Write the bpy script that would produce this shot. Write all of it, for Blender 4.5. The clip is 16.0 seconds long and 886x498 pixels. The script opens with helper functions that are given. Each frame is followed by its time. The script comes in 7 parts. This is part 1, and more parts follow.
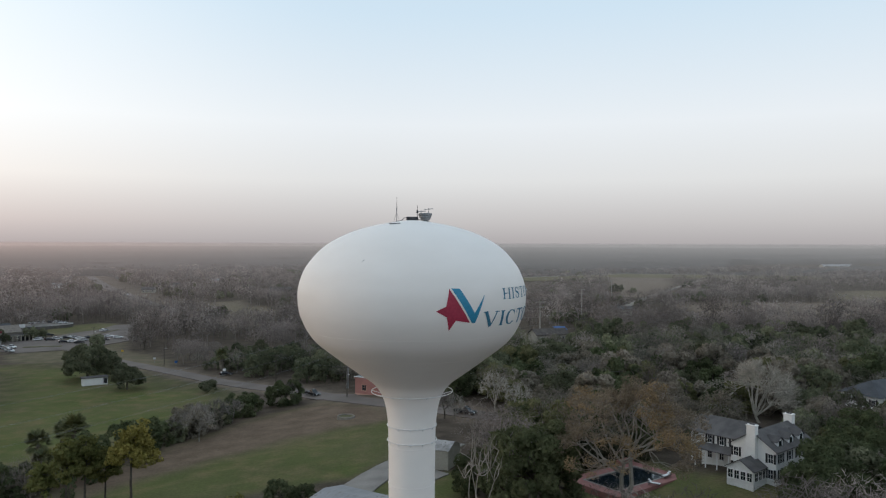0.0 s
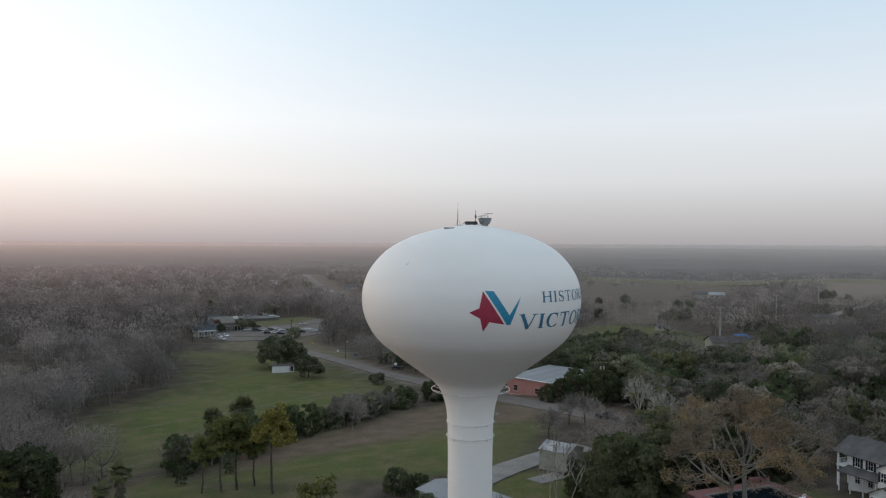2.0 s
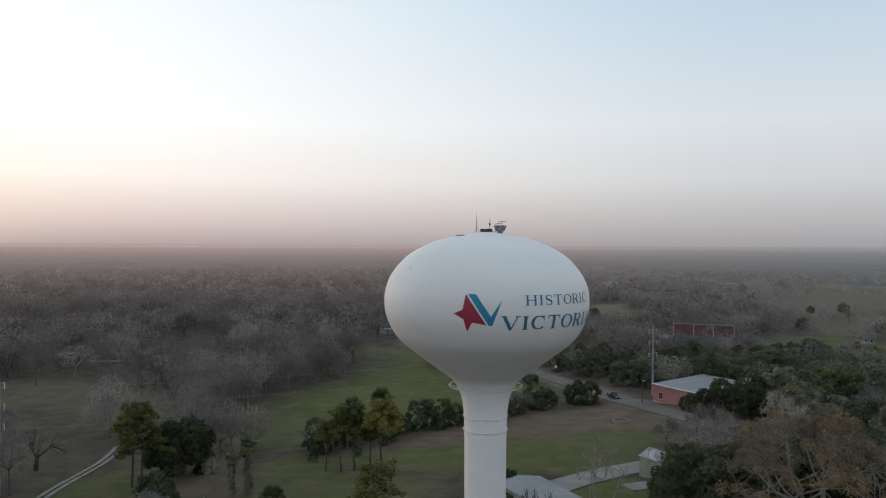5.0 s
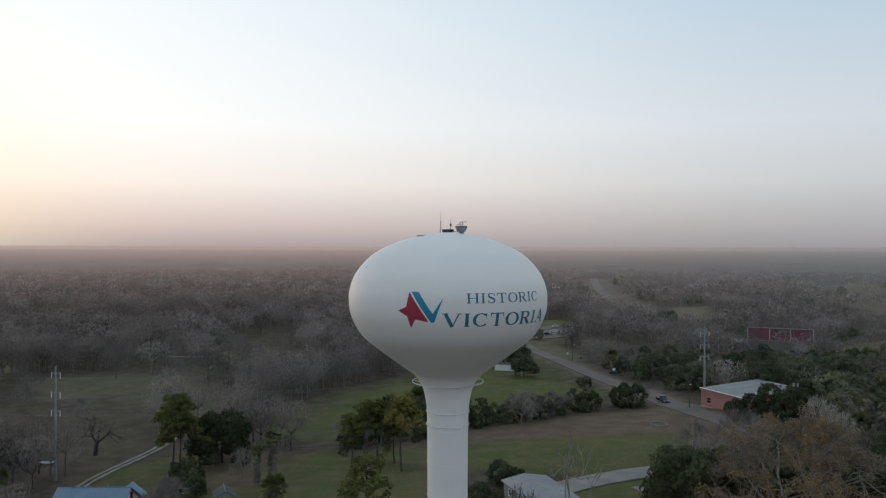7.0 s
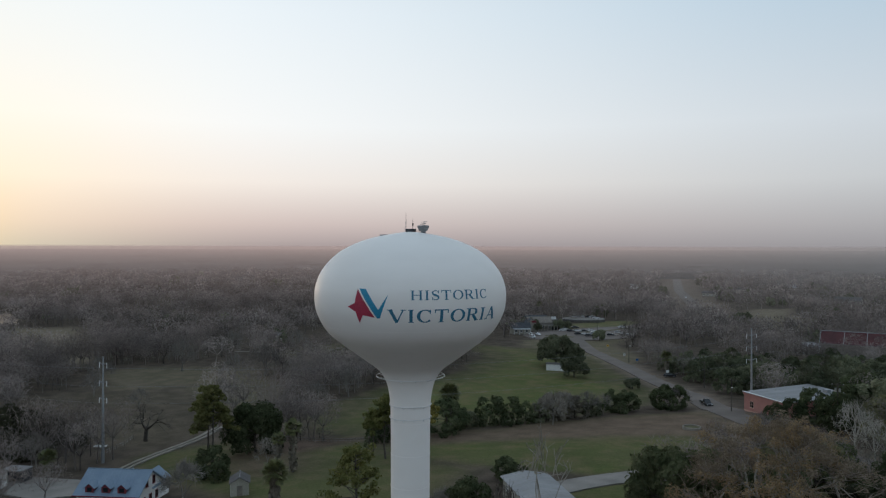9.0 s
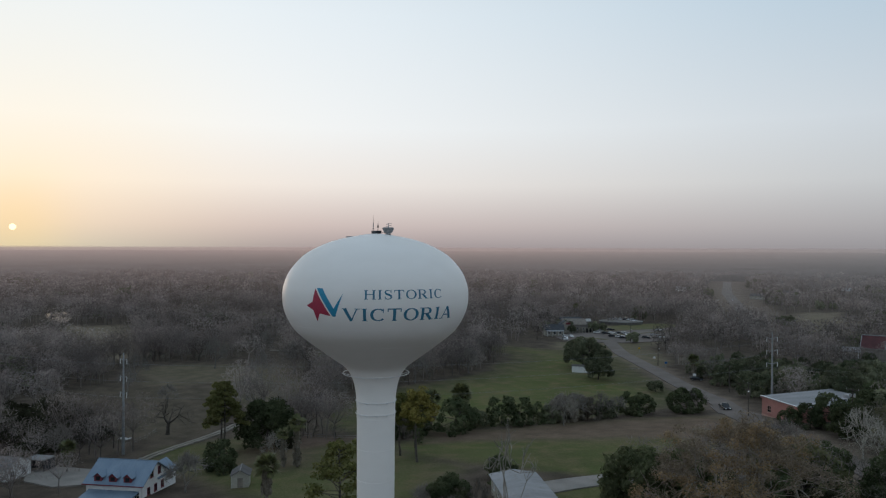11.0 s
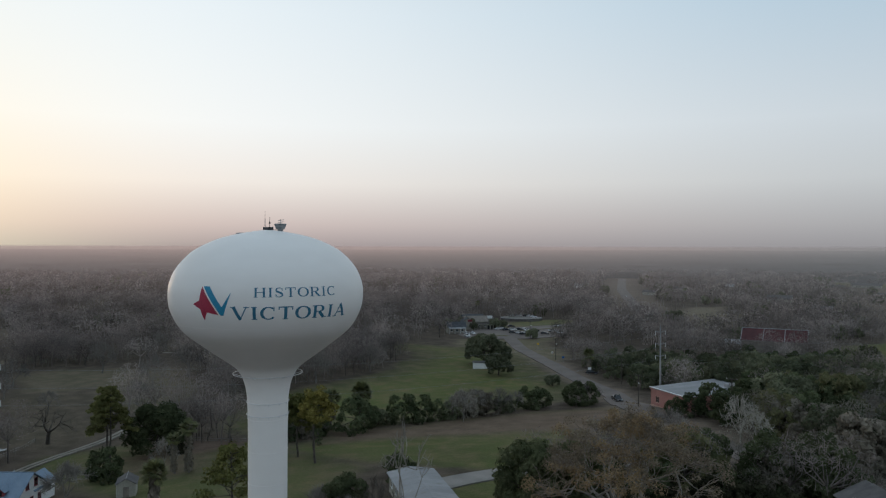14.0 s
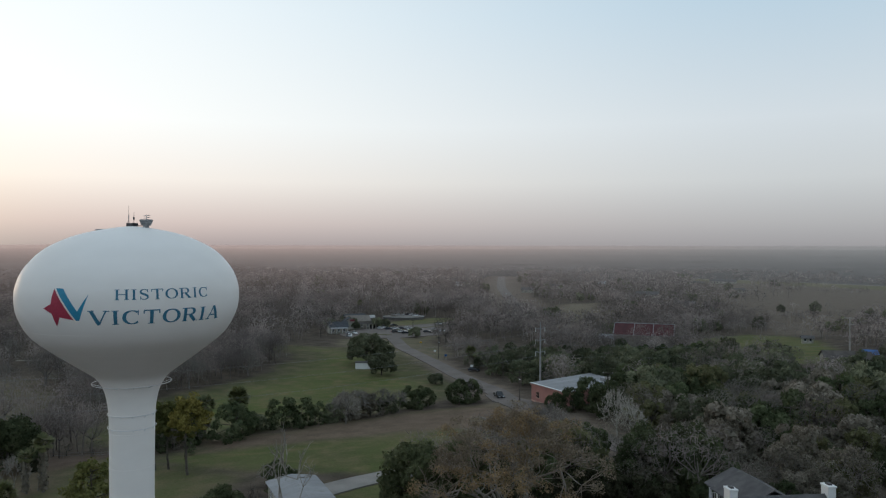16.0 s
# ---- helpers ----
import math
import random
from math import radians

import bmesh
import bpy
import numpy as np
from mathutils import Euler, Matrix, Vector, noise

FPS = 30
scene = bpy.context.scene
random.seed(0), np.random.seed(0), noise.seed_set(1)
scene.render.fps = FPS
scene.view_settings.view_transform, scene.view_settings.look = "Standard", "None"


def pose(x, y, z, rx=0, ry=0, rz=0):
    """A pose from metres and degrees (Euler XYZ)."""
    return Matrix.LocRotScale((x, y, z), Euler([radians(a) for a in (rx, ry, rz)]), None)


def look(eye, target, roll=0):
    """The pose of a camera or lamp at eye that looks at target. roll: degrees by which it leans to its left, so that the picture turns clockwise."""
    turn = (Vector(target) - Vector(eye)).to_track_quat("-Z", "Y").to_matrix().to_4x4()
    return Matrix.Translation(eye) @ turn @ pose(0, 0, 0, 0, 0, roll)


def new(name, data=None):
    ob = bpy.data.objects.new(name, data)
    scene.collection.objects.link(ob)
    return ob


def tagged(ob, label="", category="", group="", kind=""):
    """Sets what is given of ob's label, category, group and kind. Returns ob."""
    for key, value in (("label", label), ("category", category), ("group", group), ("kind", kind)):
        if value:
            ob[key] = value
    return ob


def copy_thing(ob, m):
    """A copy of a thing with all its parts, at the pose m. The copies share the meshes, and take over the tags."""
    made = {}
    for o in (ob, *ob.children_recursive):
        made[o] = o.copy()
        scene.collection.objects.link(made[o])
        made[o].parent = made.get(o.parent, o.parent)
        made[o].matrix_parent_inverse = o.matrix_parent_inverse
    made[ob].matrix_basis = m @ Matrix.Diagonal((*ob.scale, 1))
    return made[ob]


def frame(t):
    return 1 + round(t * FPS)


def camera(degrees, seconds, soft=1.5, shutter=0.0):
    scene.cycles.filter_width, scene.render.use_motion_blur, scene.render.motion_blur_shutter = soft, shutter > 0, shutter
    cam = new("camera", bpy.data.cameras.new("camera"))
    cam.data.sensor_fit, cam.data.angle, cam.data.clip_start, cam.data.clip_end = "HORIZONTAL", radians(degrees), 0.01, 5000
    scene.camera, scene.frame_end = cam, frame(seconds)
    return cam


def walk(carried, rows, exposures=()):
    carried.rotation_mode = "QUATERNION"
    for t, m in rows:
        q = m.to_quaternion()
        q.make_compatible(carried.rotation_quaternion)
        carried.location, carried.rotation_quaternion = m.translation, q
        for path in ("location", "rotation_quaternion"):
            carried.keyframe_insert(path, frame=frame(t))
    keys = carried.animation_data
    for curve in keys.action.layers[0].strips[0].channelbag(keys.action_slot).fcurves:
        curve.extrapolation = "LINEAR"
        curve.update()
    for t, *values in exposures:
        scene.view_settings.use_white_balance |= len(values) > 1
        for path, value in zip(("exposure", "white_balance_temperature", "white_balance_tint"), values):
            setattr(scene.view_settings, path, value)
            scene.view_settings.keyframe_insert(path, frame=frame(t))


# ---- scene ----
cam = camera(62.0, 16.0, soft=1.2)
PATH = [
    (0, (-0.626, -0.368, 43.193), (-1.115, 19.626, 43.078), 0.20),
    (0.5, (2.954, -0.614, 43.256), (0.735, 19.262, 43.142), 0.24),
    (1, (6.481, -0.821, 43.335), (2.582, 18.795, 43.224), 0.27),
    (1.5, (9.935, -0.929, 43.414), (4.613, 18.349, 43.301), 0.30),
    (2, (13.443, -0.913, 43.506), (7.588, 18.211, 43.394), 0.32),
    (2.5, (17.022, -0.775, 43.607), (10.858, 18.251, 43.499), 0.34),
    (3, (20.586, -0.484, 43.711), (13.581, 18.249, 43.612), 0.35),
    (3.5, (24.072, -0.055, 43.808), (15.788, 18.148, 43.720), 0.36),
    (4, (27.458, 0.501, 43.888), (17.939, 18.090, 43.809), 0.36),
    (4.5, (30.764, 1.144, 43.949), (20.382, 18.238, 43.875), 0.36),
    (7, (46.846, 8.475, 43.798), (33.779, 23.616, 43.771), 0.15),
    (7.5, (49.851, 10.263, 43.773), (36.320, 24.991, 43.739), 0.16),
    (8, (52.817, 12.166, 43.750), (38.850, 26.481, 43.710), 0.16),
    (8.5, (55.742, 14.166, 43.741), (41.367, 28.072, 43.700), 0.15),
    (9, (58.649, 16.158, 43.743), (43.892, 29.657, 43.703), 0.14),
    (9.5, (61.479, 18.093, 43.753), (46.350, 31.174, 43.720), 0.14),
    (12, (68.041, 23.119, 43.714), (52.329, 35.493, 43.721), 0.21),
    (12.5, (68.020, 23.078, 43.667), (52.592, 35.806, 43.661), 0.19),
    (13, (67.931, 23.103, 43.614), (52.884, 36.278, 43.596), 0.17),
    (13.5, (67.761, 23.196, 43.568), (53.276, 36.987, 43.542), 0.15),
    (14, (67.472, 23.361, 43.534), (53.537, 37.708, 43.500), 0.13),
    (14.5, (67.050, 23.619, 43.514), (53.640, 38.458, 43.470), 0.11),
    (15, (66.531, 23.992, 43.491), (53.733, 39.361, 43.441), 0.10),
    (15.5, (65.978, 24.545, 43.455), (53.937, 40.514, 43.397), 0.10),
    (16, (65.430, 25.278, 43.423), (53.957, 41.659, 43.364), 0.10),
]
walk(cam, [(t, look(eye, target, roll)) for t, eye, target, roll in PATH],
     exposures=[(0.0, 0.38, 6680, 10), (2.0, 0.32, 6580, 10), (4.5, 0.17, 6520, 10), (7.0, 0.05, 6460, 9), (9.5, -0.06, 6310, 8), (12.3, -0.12, 6300, 8), (14.5, -0.02, 6350, 7), (16.0, 0.08, 6420, 7)])

# ---- world and sun ----
SUN_AZ = Vector((-0.9895, 0.142, 0.0)).normalized()
SUN_EL = radians(1.4)
SUN_DIR = Vector((SUN_AZ.x * math.cos(SUN_EL), SUN_AZ.y * math.cos(SUN_EL), math.sin(SUN_EL)))


def srgb(r, g, b):
    return tuple(((c / 255) / 12.92 if c <= 10 else ((c / 255 + 0.055) / 1.055) ** 2.4) for c in (r, g, b)) + (1.0,)


def link(tree, a, b):
    tree.links.new(a, b)


def maths(tree, op, a, b=None, c=None, clamp=False):
    n = tree.nodes.new("ShaderNodeMath")
    n.operation, n.use_clamp = op, clamp
    for i, v in enumerate((a, b, c)):
        if v is None:
            continue
        if isinstance(v, (int, float)):
            n.inputs[i].default_value = v
        else:
            tree.links.new(v, n.inputs[i])
    return n.outputs[0]


def mixcol(tree, fac, a, b, blend="MIX"):
    n = tree.nodes.new("ShaderNodeMix")
    n.data_type, n.blend_type = "RGBA", blend
    for i, v in ((0, fac), (6, a), (7, b)):
        if isinstance(v, (int, float)):
            n.inputs[i].default_value = v
        elif isinstance(v, tuple):
            n.inputs[i].default_value = v if len(v) == 4 else (*v, 1)
        else:
            tree.links.new(v, n.inputs[i])
    return n.outputs[2]


def ramp(tree, fac, stops):
    n = tree.nodes.new("ShaderNodeValToRGB")
    els = n.color_ramp.elements
    while len(els) < len(stops):
        els.new(0.5)
    for e, (p, c) in zip(els, stops):
        e.position, e.color = p, c
    tree.links.new(fac, n.inputs[0])
    return n.outputs[0]


def make_world():
    world = bpy.data.worlds.new("world")
    scene.world = world
    world.use_nodes = True
    t = world.node_tree
    t.nodes.clear()
    out, bg = t.nodes.new("ShaderNodeOutputWorld"), t.nodes.new("ShaderNodeBackground")
    sky = t.nodes.new("ShaderNodeTexSky")
    sky.sky_type, sky.sun_disc = "NISHITA", False
    sky.sun_elevation, sky.sun_rotation = SUN_EL, math.atan2(SUN_DIR.x, SUN_DIR.y)
    sky.air_density, sky.dust_density, sky.altitude = 1.2, 3.0, 50
    co = t.nodes.new("ShaderNodeTexCoord")
    nrm = t.nodes.new("ShaderNodeVectorMath")
    nrm.operation = "NORMALIZE"
    link(t, co.outputs["Generated"], nrm.inputs[0])
    sep = t.nodes.new("ShaderNodeSeparateXYZ")
    link(t, nrm.outputs[0], sep.inputs[0])
    up = maths(t, "MAXIMUM", sep.outputs[2], 0.0)
    # winter haze: dull mauve at the horizon, bright veil above it, pale blue higher up
    away = ramp(t, up, [(0.0, srgb(153, 150, 153)), (0.03, srgb(173, 172, 174)), (0.085, srgb(197, 200, 203)),
                        (0.16, srgb(205, 212, 219)), (0.30, srgb(182, 202, 218)), (0.55, srgb(168, 187, 204)), (1.0, srgb(164, 178, 192))])
    near = ramp(t, up, [(0.0, srgb(172, 157, 156)), (0.03, srgb(211, 194, 189)), (0.085, srgb(246, 237, 230)),
                        (0.16, srgb(252, 252, 251)), (0.30, srgb(244, 249, 252)), (0.55, srgb(208, 219, 228)), (1.0, srgb(164, 178, 192))])
    dot = t.nodes.new("ShaderNodeVectorMath")
    dot.operation = "DOT_PRODUCT"
    dot.inputs[1].default_value = SUN_DIR
    link(t, nrm.outputs[0], dot.inputs[0])
    cosang = dot.outputs["Value"]
    ang = maths(t, "ARCCOSINE", maths(t, "MINIMUM", cosang, 1.0))
    n = t.nodes.new("ShaderNodeMapRange")
    n.interpolation_type = "SMOOTHSTEP"
    n.inputs[1].default_value, n.inputs[2].default_value, n.inputs[3].default_value, n.inputs[4].default_value = 0.2, 1.35, 1.0, 0.0
    link(t, ang, n.inputs[0])
    col = mixcol(t, n.outputs[0], away, near)
    # the low sun's aureole and its dim disc in the haze
    glow = maths(t, "EXPONENT", maths(t, "MULTIPLY", maths(t, "MULTIPLY", ang, ang), -20.0))
    col = mixcol(t, maths(t, "MULTIPLY", glow, 0.5), col, (1.0, 0.91, 0.62, 1))
    core = maths(t, "EXPONENT", maths(t, "MULTIPLY", maths(t, "MULTIPLY", ang, ang), -300.0))
    col = mixcol(t, maths(t, "MULTIPLY", core, 0.45), col, (1.0, 0.76, 0.34, 1))
    disc = maths(t, "GREATER_THAN", cosang, math.cos(radians(0.21)))
    col = mixcol(t, disc, col, (2.2, 1.6, 0.9, 1))
    thin = mixcol(t, 1.0, sky.outputs[0], (0.011, 0.011, 0.012, 1), "MULTIPLY")
    col = mixcol(t, 1.0, col, thin, "ADD")
    link(t, col, bg.inputs[0])
    bg.inputs[1].default_value = 1.0
    link(t, bg.outputs[0], out.inputs[0])


make_world()
sun = new("sun", bpy.data.lights.new("sun", "SUN"))
sun.data.energy, sun.data.angle, sun.data.color = 0.35, radians(4), (1.0, 0.70, 0.48)
sun.matrix_world = look((0, 0, 0), tuple(-SUN_DIR))
scene.view_settings.exposure = 0.0


# ---- materials ----
def surf(name, c1, c2, scale=0.5, fine=6.0, rough=0.85, bump=0.3, metal=0.0, island=0.0, objvar=0.0, c3=None, low=0.35, high=0.65, stretch=None, spec=0.3, grain=0.5, tint=0.0, thin=0.0):
    """A dull procedural surface: two colours mixed by broad noise, fine grain, stains, relief."""
    m = bpy.data.materials.new(name)
    m.use_nodes = True
    t = m.node_tree
    b = t.nodes["Principled BSDF"]
    co = t.nodes.new("ShaderNodeTexCoord")
    src = co.outputs["Object"]
    if stretch:
        mp = t.nodes.new("ShaderNodeMapping")
        mp.inputs["Scale"].default_value = stretch
        link(t, src, mp.inputs[0])
        src = mp.outputs[0]
    n1, n2 = t.nodes.new("ShaderNodeTexNoise"), t.nodes.new("ShaderNodeTexNoise")
    n1.inputs["Scale"].default_value, n1.inputs["Detail"].default_value = scale, 5
    n2.inputs["Scale"].default_value, n2.inputs["Detail"].default_value = fine, 3
    link(t, src, n1.inputs["Vector"])
    link(t, src, n2.inputs["Vector"])
    r = t.nodes.new("ShaderNodeMapRange")
    r.inputs[1].default_value, r.inputs[2].default_value = low, high
    link(t, n1.outputs[0], r.inputs[0])
    col = mixcol(t, r.outputs[0], c1, c2)
    if c3:
        r3 = t.nodes.new("ShaderNodeMapRange")
        r3.inputs[1].default_value, r3.inputs[2].default_value = 0.55, 0.75
        link(t, n2.outputs[0], r3.inputs[0])
        col = mixcol(t, r3.outputs[0], col, c3)
    g = maths(t, "MULTIPLY_ADD", n2.outputs[0], grain, 1 - grain / 2)
    if island:
        geo = t.nodes.new("ShaderNodeNewGeometry")
        g = maths(t, "MULTIPLY", g, maths(t, "MULTIPLY_ADD", geo.outputs["Random Per Island"], 2 * island, 1 - island))
    if objvar:
        info = t.nodes.new("ShaderNodeObjectInfo")
        g = maths(t, "MULTIPLY", g, maths(t, "MULTIPLY_ADD", info.outputs["Random"], 2 * objvar, 1 - objvar))
    if tint:
        own = t.nodes.new("ShaderNodeAttribute")
        own.attribute_name = "tint"
        g = maths(t, "MULTIPLY", g, maths(t, "MULTIPLY_ADD", own.outputs["Fac"], 2 * tint, 1 - tint))
    cx = t.nodes.new("ShaderNodeCombineXYZ")
    for i in range(3):
        link(t, g, cx.inputs[i])
    col = mixcol(t, 1.0, col, cx.outputs[0], "MULTIPLY")
    link(t, col, b.inputs["Base Color"])
    b.inputs["Roughness"].default_value, b.inputs["Metallic"].default_value = rough, metal
    b.inputs["Specular IOR Level"].default_value = spec
    if thin:
        # thin leaf and twig sprays let part of the light through
        lit, glow, both = t.nodes.new("ShaderNodeBsdfDiffuse"), t.nodes.new("ShaderNodeBsdfTranslucent"), t.nodes.new("ShaderNodeMixShader")
        link(t, col, lit.inputs[0])
        link(t, col, glow.inputs[0])
        both.inputs[0].default_value = thin
        link(t, lit.outputs[0], both.inputs[1])
        link(t, glow.outputs[0], both.inputs[2])
        link(t, both.outputs[0], t.nodes["Material Output"].inputs["Surface"])
    if bump:
        bn = t.nodes.new("ShaderNodeBump")
        bn.inputs["Strength"].default_value, bn.inputs["Distance"].default_value = bump, 0.05
        link(t, n2.outputs[0], bn.inputs["Height"])
        link(t, bn.outputs[0], b.inputs["Normal"])
    return m


def glass(name, tint=(0.02, 0.025, 0.03)):
    m = bpy.data.materials.new(name)
    m.use_nodes = True
    b = m.node_tree.nodes["Principled BSDF"]
    b.inputs["Base Color"].default_value, b.inputs["Roughness"].default_value = (*tint, 1), 0.08
    b.inputs["Specular IOR Level"].default_value = 0.6
    return m


M = {}
M["bark_grey"] = surf("bark_grey", (0.15, 0.135, 0.12), (0.22, 0.20, 0.18), 1.0, 8, 0.95, 0.4, objvar=0.25)
M["bark_pale"] = surf("bark_pale", (0.20, 0.18, 0.155), (0.28, 0.255, 0.22), 1.0, 8, 0.95, 0.4, objvar=0.2)
M["bark_oak"] = surf("bark_oak", (0.205, 0.187, 0.160), (0.287, 0.260, 0.224), 1.0, 8, 0.95, 0.4)
M["bark_white"] = surf("bark_white", (0.306, 0.285, 0.248), (0.425, 0.395, 0.344), 1.0, 8, 0.95, 0.3)
M["bark_dark"] = surf("bark_dark", (0.06, 0.05, 0.042), (0.11, 0.095, 0.08), 1.5, 9, 0.95, 0.4, objvar=0.2)
M["twig_grey"] = surf("twig_grey", (0.13, 0.115, 0.105), (0.20, 0.18, 0.165), 0.3, 3, 0.95, 0, objvar=0.3, island=0.2)
M["leaf_oak"] = surf("leaf_oak", (0.104, 0.114, 0.071), (0.194, 0.200, 0.129), 0.35, 2.5, 0.75, 0, island=0.2, objvar=0.35, thin=0.3)
M["leaf_green"] = surf("leaf_green", (0.077, 0.090, 0.046), (0.142, 0.152, 0.084), 0.4, 2.5, 0.75, 0, island=0.2, thin=0.35)
M["leaf_olivedark"] = surf("leaf_olivedark", (0.106, 0.109, 0.056), (0.189, 0.184, 0.098), 0.4, 2.5, 0.75, 0, island=0.2, thin=0.3)
M["leaf_dark"] = surf("leaf_dark", (0.059, 0.074, 0.038), (0.122, 0.137, 0.075), 0.4, 2.5, 0.75, 0, island=0.2, objvar=0.3, thin=0.3)
M["leaf_thicket"] = surf("leaf_thicket", (0.034, 0.036, 0.022), (0.072, 0.070, 0.044), 0.4, 2.5, 0.85, 0, island=0.2, objvar=0.3, thin=0.3)
M["twig_rust"] = surf("twig_rust", (0.206, 0.166, 0.133), (0.289, 0.237, 0.192), 0.3, 3, 0.95, 0, island=0.15)
M["leaf_pine"] = surf("leaf_pine", (0.100, 0.110, 0.040), (0.177, 0.173, 0.066), 0.4, 2.5, 0.8, 0, island=0.25, objvar=0.3, thin=0.3)
M["leaf_olive"] = surf("leaf_olive", (0.113, 0.121, 0.046), (0.196, 0.189, 0.077), 0.4, 2.5, 0.8, 0, island=0.2, objvar=0.3, thin=0.3)
M["leaf_tan"] = surf("leaf_tan", (0.187, 0.153, 0.112), (0.287, 0.229, 0.165), 0.35, 2.0, 0.85, 0, island=0.2, thin=0.3)
M["leaf_rust"] = surf("leaf_rust", (0.234, 0.168, 0.101), (0.333, 0.242, 0.137), 0.35, 2.0, 0.85, 0, island=0.2, thin=0.3)
M["leaf_yellow"] = surf("leaf_yellow", (0.180, 0.161, 0.048), (0.270, 0.230, 0.072), 0.4, 2.0, 0.85, 0, island=0.35, thin=0.3)
M["leaf_grey"] = surf("leaf_grey", (0.155, 0.138, 0.107), (0.249, 0.218, 0.177), 0.4, 2.0, 0.9, 0, island=0.2, objvar=0.3, thin=0.3)
M["leaf_palm"] = surf("leaf_palm", (0.066, 0.076, 0.030), (0.13, 0.128, 0.052), 0.6, 3, 0.7, 0, island=0.3, objvar=0.2)
M["frond_dead"] = surf("frond_dead", (0.124, 0.107, 0.082), (0.192, 0.167, 0.130), 0.8, 4, 0.95, 0, island=0.3)
M["tank_white"] = surf("tank_white", (0.89, 0.86, 0.825), (0.86, 0.825, 0.785), 0.10, 0.35, 0.55, 0, stretch=(1, 1, 2.5), grain=0.06)
M["paint_red"] = surf("paint_red", (0.42, 0.045, 0.085), (0.36, 0.04, 0.075), 0.8, 6, 0.5, 0)
M["paint_blue"] = surf("paint_blue", (0.03, 0.24, 0.40), (0.04, 0.27, 0.43), 0.8, 6, 0.5, 0)
M["paint_slate"] = surf("paint_slate", (0.045, 0.17, 0.27), (0.06, 0.20, 0.30), 0.8, 6, 0.5, 0)
M["steel_dark"] = surf("steel_dark", (0.03, 0.03, 0.035), (0.06, 0.06, 0.065), 2, 12, 0.6, 0.1)
M["galvanized"] = surf("galvanized", (0.264, 0.276, 0.289), (0.336, 0.348, 0.359), 1.5, 12, 0.5, 0.05, metal=0.4)
M["vent_grey"] = surf("vent_grey", (0.20, 0.205, 0.21), (0.28, 0.285, 0.29), 1.5, 10, 0.6, 0.05)
M["asphalt"] = surf("asphalt", (0.132, 0.110, 0.096), (0.182, 0.151, 0.133), 0.12, 4, 0.9, 0.2, c3=(0.11, 0.106, 0.106))
M["concrete"] = surf("concrete", (0.200, 0.184, 0.167), (0.280, 0.257, 0.233), 0.2, 4, 0.9, 0.2, c3=(0.16, 0.15, 0.14))
M["gravel"] = surf("gravel", (0.20, 0.18, 0.15), (0.28, 0.25, 0.215), 0.4, 5, 0.95, 0.4, c3=(0.22, 0.2, 0.16))
M["white_wall"] = surf("white_wall", (0.74, 0.735, 0.72), (0.80, 0.795, 0.78), 0.5, 6, 0.75, 0.1, c3=(0.58, 0.57, 0.55))
M["trim_white"] = surf("trim_white", (0.72, 0.72, 0.72), (0.78, 0.78, 0.78), 1, 8, 0.6, 0)
M["roof_grey"] = surf("roof_grey", (0.085, 0.08, 0.08), (0.13, 0.122, 0.12), 0.6, 9, 0.9, 0.4, c3=(0.07, 0.066, 0.066))
M["roof_brown"] = surf("roof_brown", (0.075, 0.064, 0.058), (0.12, 0.104, 0.094), 0.6, 9, 0.9, 0.4)
M["roof_blue"] = surf("roof_blue", (0.155, 0.215, 0.29), (0.195, 0.26, 0.335), 0.4, 5, 0.45, 0.05, metal=0.25)
M["roof_white"] = surf("roof_white", (0.212, 0.217, 0.223), (0.306, 0.306, 0.315), 0.3, 2.2, 0.65, 0.05, c3=(0.19, 0.18, 0.17), stretch=(1, 0.3, 1))
M["roof_litter"] = surf("roof_litter", (0.20, 0.195, 0.19), (0.46, 0.455, 0.45), 0.5, 2.5, 0.75, 0.05, c3=(0.10, 0.085, 0.07))
M["roof_red"] = surf("roof_red", (0.06, 0.02, 0.022), (0.095, 0.03, 0.032), 0.3, 4, 0.7, 0.1)
M["brick_pink"] = surf("brick_pink", (0.346, 0.167, 0.145), (0.403, 0.201, 0.175), 0.4, 5, 0.85, 0.2, c3=(0.38, 0.17, 0.14))
M["metal_wall"] = surf("metal_wall", (0.302, 0.288, 0.244), (0.381, 0.363, 0.312), 0.4, 5, 0.6, 0.05)
M["trim_red"] = surf("trim_red", (0.16, 0.03, 0.04), (0.20, 0.04, 0.05), 1, 8, 0.6, 0)
# black of the louvred shutters, and of panels that paint shade
M["shutter_shade_black"] = surf("shutter_shade_black", (0.018, 0.018, 0.02), (0.03, 0.03, 0.032), 2, 12, 0.6, 0)
M["pole_pale"] = surf("pole_pale", (0.30, 0.285, 0.265), (0.38, 0.36, 0.335), 1.0, 8, 0.85, 0.1)
M["wood_grey"] = surf("wood_grey", (0.17, 0.15, 0.13), (0.25, 0.22, 0.19), 1.0, 8, 0.9, 0.3)
M["rubber"] = surf("rubber", (0.015, 0.015, 0.015), (0.025, 0.025, 0.025), 3, 20, 0.85, 0)
M["glass_dark"] = glass("glass_dark")
M["pool_tile"] = surf("pool_tile", (0.24, 0.11, 0.10), (0.31, 0.145, 0.13), 0.6, 6, 0.8, 0.2)
M["water_dark"] = glass("water_dark", (0.008, 0.014, 0.02))
M["water_pale"] = glass("water_pale", (0.05, 0.055, 0.06))
M["verge_grass"] = surf("verge_grass", (0.085, 0.085, 0.04), (0.14, 0.122, 0.065), 0.4, 3, 0.95, 0.3)
